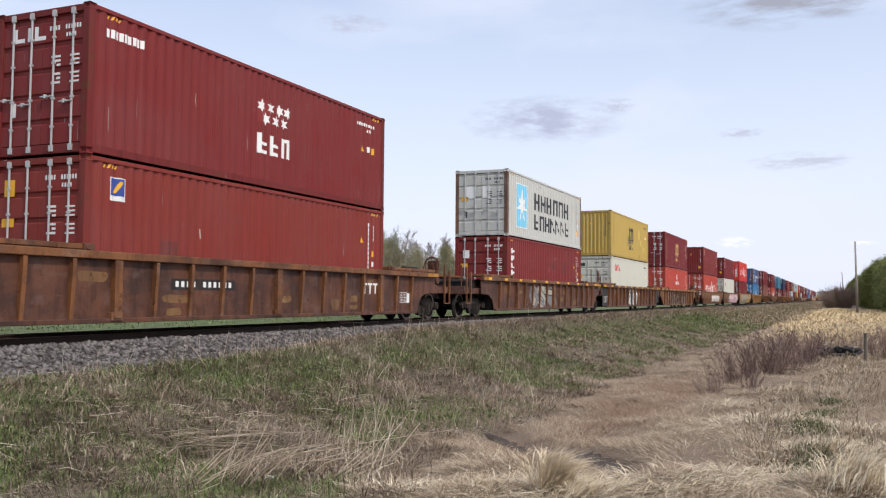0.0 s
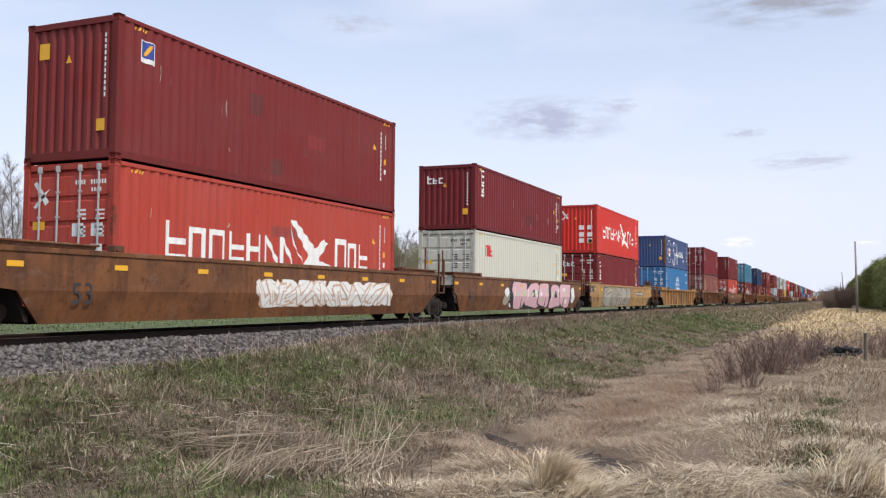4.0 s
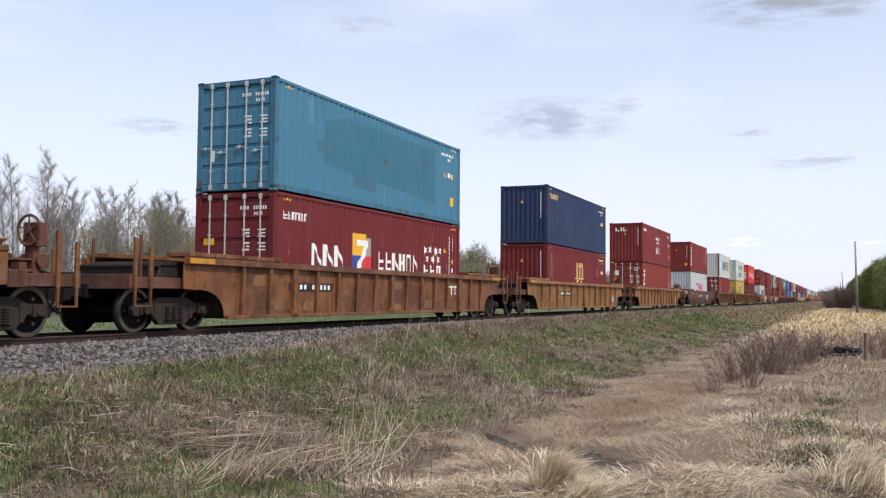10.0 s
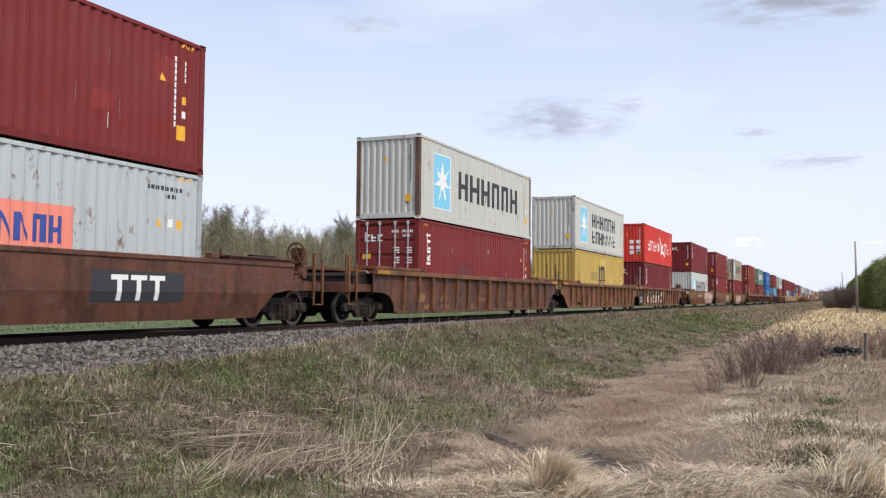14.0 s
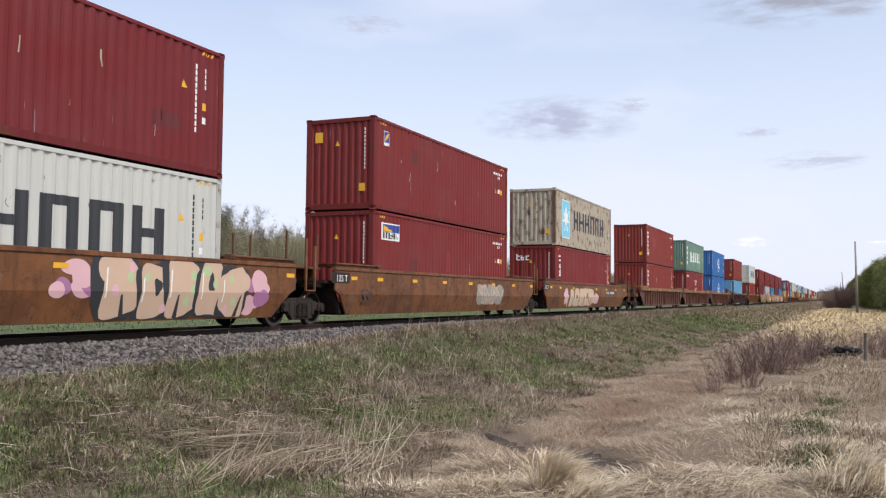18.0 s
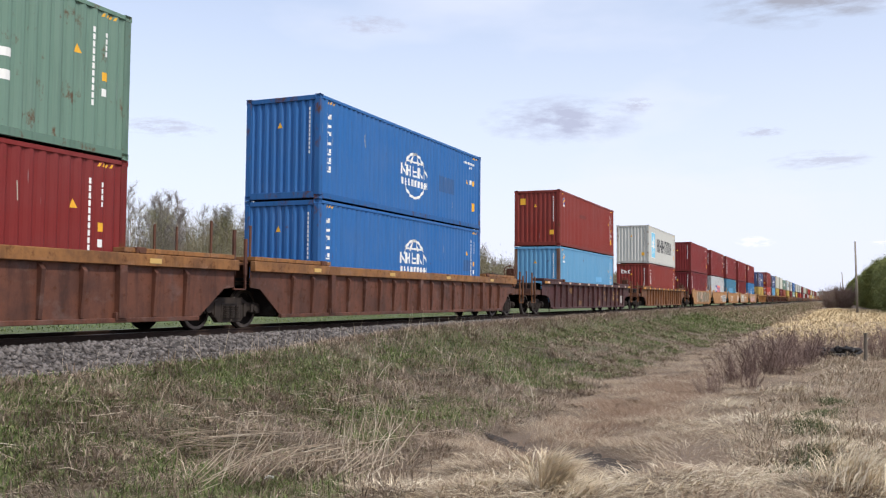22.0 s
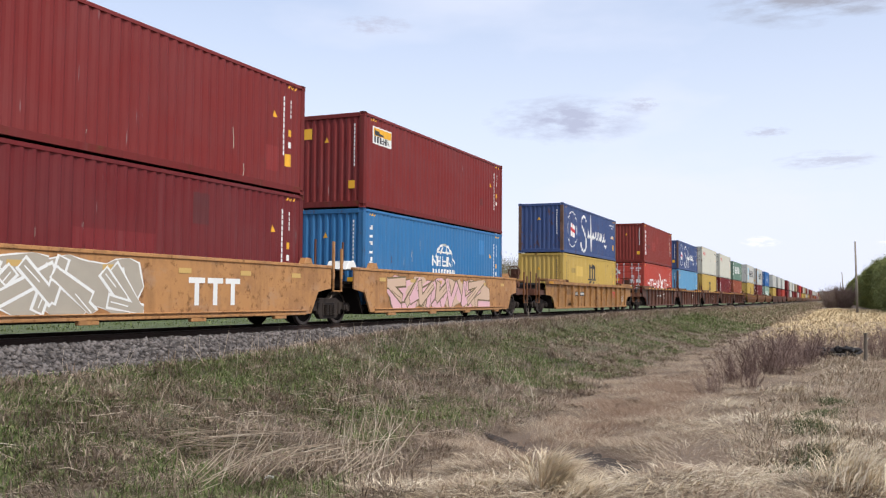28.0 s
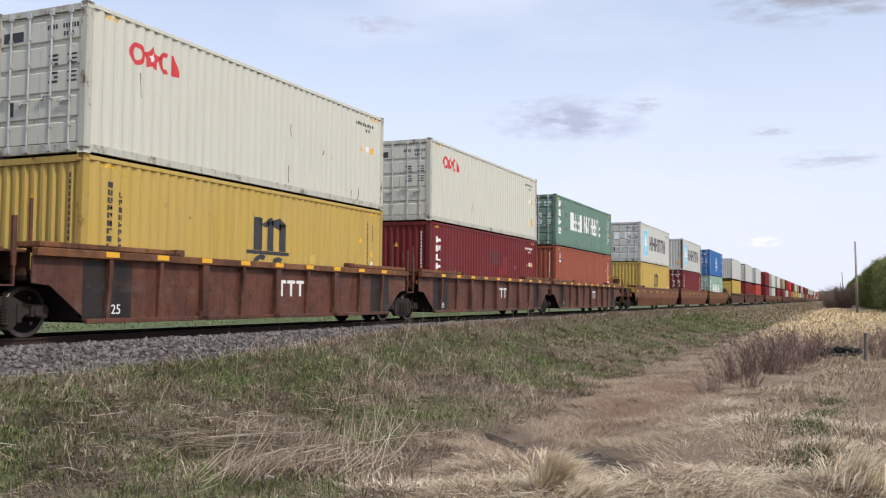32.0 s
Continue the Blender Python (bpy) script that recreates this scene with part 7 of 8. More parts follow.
    # cushions of long straw that drape outwards, and two standing tufts
    r = np.random.RandomState(27)
    pts, hh, ll, aa = [], [], [], []
    for cx, cy, rad, h in HUMMOCKS[:11]:
        n = int(1500 * rad)
        a = r.uniform(0, 6.28, n)
        d = rad * 1.9 * np.sqrt(r.rand(n))
        pts.append(np.stack([cx + d * np.cos(a), cy + d * np.sin(a)], 1))
        hh.append(r.uniform(0.03, 0.16, n))
        ll.append(r.uniform(0.15, 0.60, n))
        aa.append(np.where(r.rand(n) < 0.45, a + r.normal(0, 0.5, n), 4.2 + 0.8 * np.sin(cx * 7 + cy * 3) + r.normal(0, 0.45, n)))
    for cx, cy, h, n, lie, wide in ((8.85, -11.35, 0.56, 420, 0.8, 0.055), (8.95, -11.45, 0.44, 260, 1.0, 0.07), (8.68, -11.75, 0.22, 360, 1.6, 0.20), (8.8, -12.6, 0.10, 380, 3.6, 0.28), (8.9, -13.3, 0.12, 380, 3.0, 0.28), (9.1, -14.2, 0.40, 700, 0.7, 0.24), (9.2, -14.9, 0.34, 420, 0.9, 0.25), (10.9, -14.0, 0.24, 240, 1.1, 0.2), (9.0, -10.7, 0.16, 240, 1.6, 0.25), (11.5, -14.9, 0.26, 240, 1.0, 0.25), (16.0, -12.4, 0.22, 260, 1.0, 0.4), (18.4, -13.2, 0.26, 260, 1.0, 0.5)):
        a = r.uniform(0, 6.28, n)
        d = np.abs(r.normal(0, wide, n))
        pts.append(np.stack([cx + d * np.cos(a), cy + d * np.sin(a)], 1))
        hh.append(h * r.uniform(0.35, 1.0, n))
        ll.append(h * lie * r.uniform(0.2, 1.1, n))
        aa.append(np.where(r.rand(n) < 0.15, a, 5.1 + r.normal(0, 0.42, n)))
    pts, hh, ll, aa = np.concatenate(pts), np.concatenate(hh), np.concatenate(ll), np.concatenate(aa)
    keep = rut_gap(pts[:, 0], pts[:, 1]) > 0.34
    pts, hh, ll, aa = pts[keep], hh[keep], ll[keep], aa[keep]
    blades("straw_tufts", pts, hh, ll, r.uniform(0.007, 0.013, len(pts)), aa, STRAW_BLADES, "tufts of bleached straw bent over", "grass", 28)
    # standing straw in the field beside the poles
    r = np.random.RandomState(29)
    n = 60000
    x = 36 * (190 / 36) ** r.rand(n)
    y = r.uniform(-34, -9.4, n)
    edge = np.interp(x, [36, 46, 60, 112], [-13.4, -11.6, -9.9, -9.2]) + 3.6 * (chance(x, y, 3.0, 81) - 0.5)
    keep = (r.rand(n) < np.clip((edge + 1.2 - y) / 3.5, 0, 1)) & (chance(x, y, 2.2, 82) > 0.30) & ((x > 44) | (r.rand(n) < (x - 36) / 8))
    x, y = x[keep], y[keep]
    n = len(x)
    lumpy = 0.45 + 1.1 * chance(x, y, 1.8, 83)
    blades("straw_field", np.stack([x, y], 1), r.uniform(0.10, 0.36, n) * lumpy, r.uniform(0.1, 0.55, n), r.uniform(0.022, 0.05, n) * (x / 60), r.uniform(0, 6.28, n), FIELD_STRAW, "standing field of sunlit yellow straw", "grass", 30)
    # far verge and field, coarser
    r = np.random.RandomState(31)
    n = 24000
    x = 80 * (600 / 80) ** r.rand(n)
    y = r.uniform(-11, -3.2, n)
    blades("far_bank_grass", np.stack([x, y], 1), r.uniform(0.12, 0.35, n), r.uniform(0.05, 0.3, n), r.uniform(0.04, 0.09, n) * (x / 90), r.uniform(0, 6.28, n), DRY_BLADES, "dull green-brown grass along the far bank", "grass", 32)
    n = 16000
    x = 60 * (500 / 60) ** r.rand(n)
    y = r.uniform(-9, -3.5, n)
    blades("far_green_grass", np.stack([x, y], 1), r.uniform(0.10, 0.28, n), r.uniform(0.05, 0.2, n), r.uniform(0.03, 0.07, n) * (x / 90), r.uniform(0, 6.28, n), GREEN_BLADES, "green grass patches along the far bank", "grass", 33)
    n = 14000
    x, y = r.uniform(8, 75, n), r.uniform(3.4, 16, n)
    blades("meadow_beyond_track", np.stack([x, y], 1), r.uniform(0.06, 0.16, n), r.uniform(0.02, 0.12, n), r.uniform(0.02, 0.05, n), r.uniform(0, 6.28, n), GREEN_BLADES, "short green grass beyond the track", "grass", 34)
    # pale broken stalks, standing and fallen
    r = np.random.RandomState(35)
    roots, ends, wide = [], [], []

    def bunch(n, x, y, sx, sy, dx, dy, h, ex, ey, eh, w=(0.008, 0.013), up=0.02):
        """n stalks from round (x, y), their tips (dx, dy, h) away, spread by (ex, ey, eh)."""
        p = np.stack([x + r.normal(0, sx, n), y + r.normal(0, sy, n)], 1)
        k = r.uniform(0.45, 1.1, n)
        q = p + np.stack([k * (dx + r.normal(0, ex, n)), k * (dy + r.normal(0, ey, n))], 1)
        roots.append(np.column_stack([p, ground_z(p[:, 0], p[:, 1]) + up * r.rand(n)]))
        ends.append(np.column_stack([q, np.maximum(ground_z(q[:, 0], q[:, 1]) + 0.02, ground_z(p[:, 0], p[:, 1]) + k * (h + r.normal(0, eh, n)))]))
        wide.append(r.uniform(*w, n))
    bunch(18, 9.55, -6.2, 0.14, 0.18, 0.0, -1.45, 0.26, 0.24, 0.27, 0.07, (0.009, 0.015), 0.20)
    bunch(20, 9.55, -7.6, 0.24, 0.17, 0.75, -1.0, 0.32, 0.32, 0.32, 0.10, (0.009, 0.015), 0.16)
    bunch(22, 8.75, -7.75, 0.24, 0.22, 0.22, -0.20, 0.76, 0.22, 0.24, 0.10, (0.009, 0.014), 0.06)
    bunch(12, 8.45, -7.60, 0.22, 0.25, 0.45, -0.35, 0.48, 0.30, 0.30, 0.10, (0.009, 0.014), 0.06)
    bunch(20, 10.3, -8.6, 0.24, 0.22, 0.45, -0.15, 0.76, 0.27, 0.22, 0.10, (0.009, 0.015), 0.06)
    bunch(15, 9.6, -8.5, 0.35, 0.25, 0.7, -0.30, 0.44, 0.25, 0.25, 0.12, (0.009, 0.014), 0.08)
    bunch(280, 11.0, -6.2, 2.6, 1.5, 0.0, 0.0, 0.12, 0.38, 0.38, 0.08, (0.006, 0.011), 0.10)
    bunch(90, 15.0, -6.4, 2.8, 1.0, 0.05, 0.0, 0.50, 0.14, 0.14, 0.15, (0.005, 0.009))
    bunch(20, 10.9, -7.6, 0.5, 0.3, 0.1, 0.0, 0.55, 0.15, 0.15, 0.15, (0.008, 0.012))
    bunch(16, 12.6, -7.6, 0.6, 0.2, 0.1, 0.0, 0.55, 0.15, 0.15, 0.15, (0.008, 0.012))
    bunch(8, 7.3, -6.6, 0.5, 0.4, 0.1, 0.0, 0.40, 0.2, 0.2, 0.15, (0.005, 0.008))
    bunch(8, 16.5, -5.2, 0.25, 0.2, 0.05, 0.0, 0.75, 0.12, 0.12, 0.15)
    bunch(60, 20.0, -6.3, 2.5, 0.9, 0.1, 0.0, 0.5, 0.2, 0.2, 0.15, (0.007, 0.012))
    bunch(300, 12.0, -5.8, 3.6, 1.4, 0.0, 0.0, 0.05, 0.28, 0.28, 0.05, (0.005, 0.010), 0.05)
    bunch(160, 22.0, -5.6, 5.0, 1.4, 0.0, 0.0, 0.20, 0.25, 0.25, 0.15, (0.007, 0.012))
    bunch(260, 24.0, -3.3, 6.0, 0.25, 0.0, 0.0, 0.40, 0.10, 0.10, 0.15, (0.006, 0.011))
    root, end = np.concatenate(roots), np.concatenate(ends)
    sticks("dead_stalks", root, end, np.concatenate(wide), 0.02, STALKS, "bleached broken weed stalks", "weeds", 37)


make_grass()

# ---------------------------------------------------------------- shrubs and trees
BARK = plain("grey_bark", (0.16, 0.138, 0.122), 0.9, 0, 0.6, 5.0, 0.45, 0.5)
PALE_BARK = plain("pale_bark", (0.46, 0.42, 0.385), 0.9, 0, 0.7, 5.0, 0.4, 0.4)
TWIG = blade_material("twigs", [(0.19, 0.16, 0.145), (0.30, 0.26, 0.24), (0.44, 0.39, 0.365)], patch=(0.23, 0.195, 0.18))
RED_TWIG = blade_material("red_twigs", [(0.10, 0.066, 0.056), (0.19, 0.128, 0.108), (0.31, 0.225, 0.185)], patch=(0.15, 0.090, 0.072))
BUDS = blade_material("young_leaves", [(0.17, 0.170, 0.065), (0.24, 0.235, 0.10), (0.32, 0.30, 0.15)], patch=(0.21, 0.19, 0.10))
LEAVES = blade_material("dense_leaves", [(0.11, 0.130, 0.036), (0.17, 0.195, 0.055), (0.25, 0.26, 0.09)], patch=(0.15, 0.15, 0.055))
BRUSH = blade_material("undergrowth", [(0.100, 0.096, 0.045), (0.165, 0.157, 0.078), (0.235, 0.215, 0.120)], patch=(0.155, 0.138, 0.078))

BRUSH_TWIG = blade_material("olive_twigs", [(0.16, 0.135, 0.090), (0.26, 0.225, 0.15), (0.38, 0.335, 0.24)], patch=(0.20, 0.165, 0.11))


def limb(b, r, p, d, length, radius, depth, tips, sides=5):
    """Grows one limb in segments that bend upwards, and its side limbs; points along it are kept for twigs."""
    segs = (11, 4, 3)[depth]
    step = length / segs
    for k in range(segs):
        q = p + d * step
        r1 = radius * (1 - 0.85 * (k + 1) / segs)
        b.cyl(p, q, radius * (1 - 0.85 * k / segs), max(r1, 0.005), n=sides, caps=False)
        if depth == 0 and k > 0:
            for _ in range(r.choice((4, 5))):
                a = r.uniform(0, 2 * math.pi)
                out = Vector((math.cos(a), math.sin(a), 0))
                nd = (Vector((0, 0, 1)) * r.uniform(0.75, 1.7) + out).normalized()
                limb(b, r, q - d * step * r.random(), nd, length * 0.23 * (1.0 - 0.72 * abs(k - 3.5) / 7.5) * r.uniform(0.6, 1.1), max(r1, 0.012) * 0.42, 1, tips, 4)
        elif depth == 1:
            for _ in range(2):
                out = Vector((r.gauss(0, 1), r.gauss(0, 1), r.gauss(0.3, 0.6))).normalized()
                limb(b, r, q, (d * 0.75 + out * 0.75).normalized(), length * 0.42 * r.uniform(0.6, 1.1), max(r1, 0.008) * 0.6, 2, tips, 3)
        if depth > 0 or k > 7:
            tips.append((q, d))
        p = q
        d = (d + Vector((r.uniform(-1, 1), r.uniform(-1, 1), r.uniform(-0.3, 0.3))) * (0.05 if depth == 0 else 0.16) + Vector((0, 0, 0.0 if depth == 0 else 0.09))).normalized()


def slivers(tips, r, per, length, width, spreading):
    """Thin twigs round the ends of limbs."""
    v, f = [], []
    for p, d in tips:
        for _ in range(per):
            a = Vector((r.gauss(0, 1), r.gauss(0, 1), r.gauss(0.35, 0.8)))
            dd = (d * 0.8 + a.normalized() * spreading).normalized()
            q0 = p - d * r.uniform(0, 0.25)
            s = dd.orthogonal().normalized() * width
            l = length * r.uniform(0.4, 1.1)
            o = len(v)
            v += [q0 - s, q0 + s, q0 + dd * l + Vector((0, 0, 0.08 * l))]
            f.append((o, o + 1, o + 2))
    return v, f


def flecks(tips, r, per, size, reach):
    """Small leaves scattered round the ends of limbs."""
    v, f = [], []
    for p, d in tips:
        for _ in range(per):
            c = p + Vector((r.gauss(0, reach), r.gauss(0, reach), r.gauss(0, reach)))
            a = Vector((r.gauss(0, 1), r.gauss(0, 1), r.gauss(0, 1))).normalized()
            s = a.orthogonal().normalized() * size * r.uniform(0.6, 1.3)
            t = a * size * r.uniform(0.8, 1.8)
            o = len(v)
            v += [c - s * 0.6, c + t * 0.5 - s, c + t, c + t * 0.5 + s]
            f.append((o, o + 1, o + 2, o + 3))
    return v, f


def list_mesh(name, v, f, mat):
    me = bpy.data.meshes.new(name)
    me.from_pydata([tuple(p) for p in v], [], f)
    me.materials.append(mat)
    return me


def make_tree(seed, height, leafy, bark, leaf, lean=0.0):
    r = random.Random(seed)
    b, tips = MB(), []
    trunks = r.choice((1, 1, 2))
    for k in range(trunks):
        d = Vector((r.uniform(-0.12, 0.12) + lean, r.uniform(-0.12, 0.12), 1)).normalized()
        limb(b, r, Vector((0.25 * k, 0.15 * k, -0.1)), d, height * r.uniform(0.80, 0.92), 0.034 + 0.0032 * height, 0, tips)
    t = tagged(new("tree"), category="tree")
    part("trunk", b.mesh("trunk", smooth=True), bark, t)
    v, f = slivers(tips, r, 3, 0.36, 0.0036, 0.9)
    part("crown", list_mesh("crown", v, f, TWIG), None, t)
    if leafy:
        low = [tp for tp in tips if tp[0].z < height * (0.8 if leafy < 20 else 2.0)]
        v, f = flecks(low, r, leafy, 0.034 if leafy < 20 else 0.10, 0.26 if leafy < 20 else 0.55)
        part("foliage", list_mesh("foliage", v, f, leaf), None, t)
    return t


def make_shrub(seed, height, width, stems, twig, leaf=None, leafy=0, fine=5, splay=0.65):
    r = random.Random(seed)
    b, tips = MB(), []
    for k in range(stems):
        a = r.uniform(0, 6.28)
        rad = width * (0.25 if splay > 0.5 else 0.5) * math.sqrt(r.random())
        p = Vector((rad * math.cos(a), rad * math.sin(a), -0.05))
        d = Vector((math.cos(a) * r.uniform(0.1, 1.0) * splay, math.sin(a) * r.uniform(0.1, 1.0) * splay, 1)).normalized()
        h = height * r.uniform(0.55, 1.0)
        q = p
        for s in range(3):
            n = q + d * h / 3
            b.cyl(q, n, 0.012 * (1 - s / 4) * max(1, height / 1.5), 0.012 * (1 - (s + 1) / 4) * max(1, height / 1.5), n=3, caps=False)
            q = n
            d = (d + Vector((r.uniform(-0.45, 0.45) * splay, r.uniform(-0.45, 0.45) * splay, 0))).normalized()
            tips.append((q, d))
            tips.append((q - d * h / 6, d))
    t = tagged(new("shrub"), category="shrub")
    v, f = slivers(tips, r, fine, height * (0.30 if splay > 0.5 else 0.16), 0.0045 * max(1, height / 1.6) * (1.0 if splay > 0.5 else 0.55), 1.0)
    b.add(v, f)
    branches = b.mesh("crown")
    branches.materials.append(twig)
    part("crown", branches, None, t)
    if leafy:
        v, f = flecks(tips, r, leafy, 0.032 * max(1.0, height / (3 if splay > 0.5 else 5)), 0.18 * max(1.0, height / 2.2))
        part("foliage", list_mesh("foliage", v, f, leaf), None, t)
    return t


def put_copy(template, x, y, turn, size, label, group, tilt=(0, 0)):
    c = copy_thing(template, pose(x, y, float(ground_z(x, y)), tilt[0], tilt[1], turn))
    c.scale = (size, size, size)
    return tagged(c, label, group=group)


def drop(templates):
    for t in templates:
        for ob in t.children_recursive:
            bpy.data.objects.remove(ob)
        bpy.data.objects.remove(t)


def make_woods():
    r = random.Random(77)
    bare = [make_tree(100 + k, 9.5, 0, BARK, BUDS) for k in range(4)]
    bud = [make_tree(120 + k, 8.2, 7, PALE_BARK if k % 2 else BARK, BUDS) for k in range(4)]
    bushes = [make_shrub(140 + k, 5.0, 3.0, 70, BRUSH_TWIG, BRUSH, 16, 6, 0.22) for k in range(4)]
    # the birch wood behind the train
    for x, y, size, k in ((32.0, 26.5, 0.9, 3), (33.2, 26.0, 1.0, 0), (30.5, 27.5, 0.95, 1), (33.9, 30.0, 0.98, 1), (36.2, 31.0, 0.95, 0), (39.8, 31.0, 0.92, 2), (43.0, 31.5, 0.95, 0), (45.6, 30.5, 0.95, 3), (47.2, 29.0, 0.9, 2), (49.5, 30.0, 1.0, 1), (35.6, 29.0, 0.95, 2), (38.9, 28.5, 0.9, 1), (41.2, 29.5, 0.85, 3), (44.8, 28.0, 0.9, 0), (34.8, 25.8, 1.04, 1), (36.9, 26.2, 1.10, 2), (37.8, 27.0, 1.0, 3), (40.2, 25.6, 0.72, 0), (42.6, 26.0, 0.94, 1), (43.9, 26.4, 0.98, 2), (46.5, 26.0, 0.84, 3), (48.0, 27.0, 0.80, 0), (51.0, 26.5, 0.90, 1), (55.0, 26.0, 0.92, 2)):
        put_copy(bare[k], x, y, r.uniform(0, 360), size, "tall slender birch with bare branches in early spring", "birches behind the track")
    x = 45.0
    while x < 330:
        y = 25.5 + r.uniform(-2.0, 3.0) + 0.010 * x
        thin = x < 47
        pick = bare if r.random() < (0.75 if thin else 0.25) else bud
        size = r.uniform(0.80, 1.08)
        put_copy(r.choice(pick), x, y, r.uniform(0, 360), size, "slender birch with bare branches in early spring" if pick is bare else "slender birch with sparse young green leaves", "birches behind the track", (r.uniform(-3, 3), r.uniform(-3, 3)))
        if not thin or r.random() < 0.4:
            put_copy(r.choice(bud if r.random() < 0.6 else bare), x + r.uniform(-2, 2), y + r.uniform(4, 12), r.uniform(0, 360), r.uniform(0.8, 1.1), "slender birch deep in a spring wood", "birches behind the track")
        x += r.uniform(0.9, 1.7) * (1 if x < 75 else 2.0 if x < 140 else 6.0)
    x = 41.5
    while x < 300:
        put_copy(r.choice(bushes), x, 23.5 + r.uniform(-1.5, 4.0) + 0.01 * x, r.uniform(0, 360), r.uniform(0.5, 0.8) if x < 44 else r.uniform(0.85, 1.35), "budding undergrowth shrub at the wood's edge", "undergrowth behind the track")
        x += r.uniform(0.7, 1.5) * (1 if x < 80 else 2.0 if x < 150 else 6.0)
    drop(bare + bud + bushes)
    # the wood's depth, too far to tell single trees
    n = 240000
    q = np.random.RandomState(9)
    px = 44 * (900 / 44) ** q.rand(n)
    py = q.uniform(30, 52, n) + 0.012 * px
    top = (6.4 - 3.4 * np.clip((54 - px) / 12, 0, 1)) + 0.8 * field(px, py, 0.12) + 0.7 * field(px, py, 0.5)
    pz = -0.5 + np.maximum(top, 2.0) * q.rand(n) ** 1.15
    s = q.uniform(0.055, 0.115, n) * np.clip(px / 60, 0.6, 9)
    a = q.normal(0, 1, (n, 3))
    a /= np.linalg.norm(a, axis=1)[:, None]
    c = np.cross(a, np.array([0.3, 0.2, 1.0]))
    c /= np.linalg.norm(c, axis=1)[:, None]
    p = np.stack([px, py, pz], 1)
    v = np.stack([p - a * s[:, None], p + c * s[:, None] * 0.5, p + a * s[:, None], p - c * s[:, None] * 0.5], 1).reshape(-1, 3)
    f = np.arange(4 * n).reshape(-1, 4)
    tagged(new("far_woods", arrays_mesh("far_woods", v, f, BRUSH)), "hazy depth of a budding spring wood", "woods", kind="stuff")
    n = 1500
    px = 50 * (700 / 50) ** q.rand(n)
    py = q.uniform(29, 52, n) + 0.012 * px
    h = q.uniform(5.5, 9.5, n)
    w = q.uniform(0.02, 0.05, n) * np.clip(px / 120, 1, 4)
    z0 = np.full(n, -0.6)
    v = np.stack([np.stack([px - w, py, z0], 1), np.stack([px + w, py, z0], 1), np.stack([px + q.uniform(-0.6, 0.6, n), py, z0 + h], 1), np.stack([px, py + w * 2, z0], 1)], 1).reshape(-1, 3)
    f = (np.array([(0, 1, 2), (1, 3, 2), (3, 0, 2)])[None] + 4 * np.arange(n)[:, None, None]).reshape(-1, 3)
    tagged(new("far_trunks", arrays_mesh("far_trunks", v, f, PALE_BARK)), "pale slim trunks deep in the wood", "woods", kind="stuff")


make_woods()


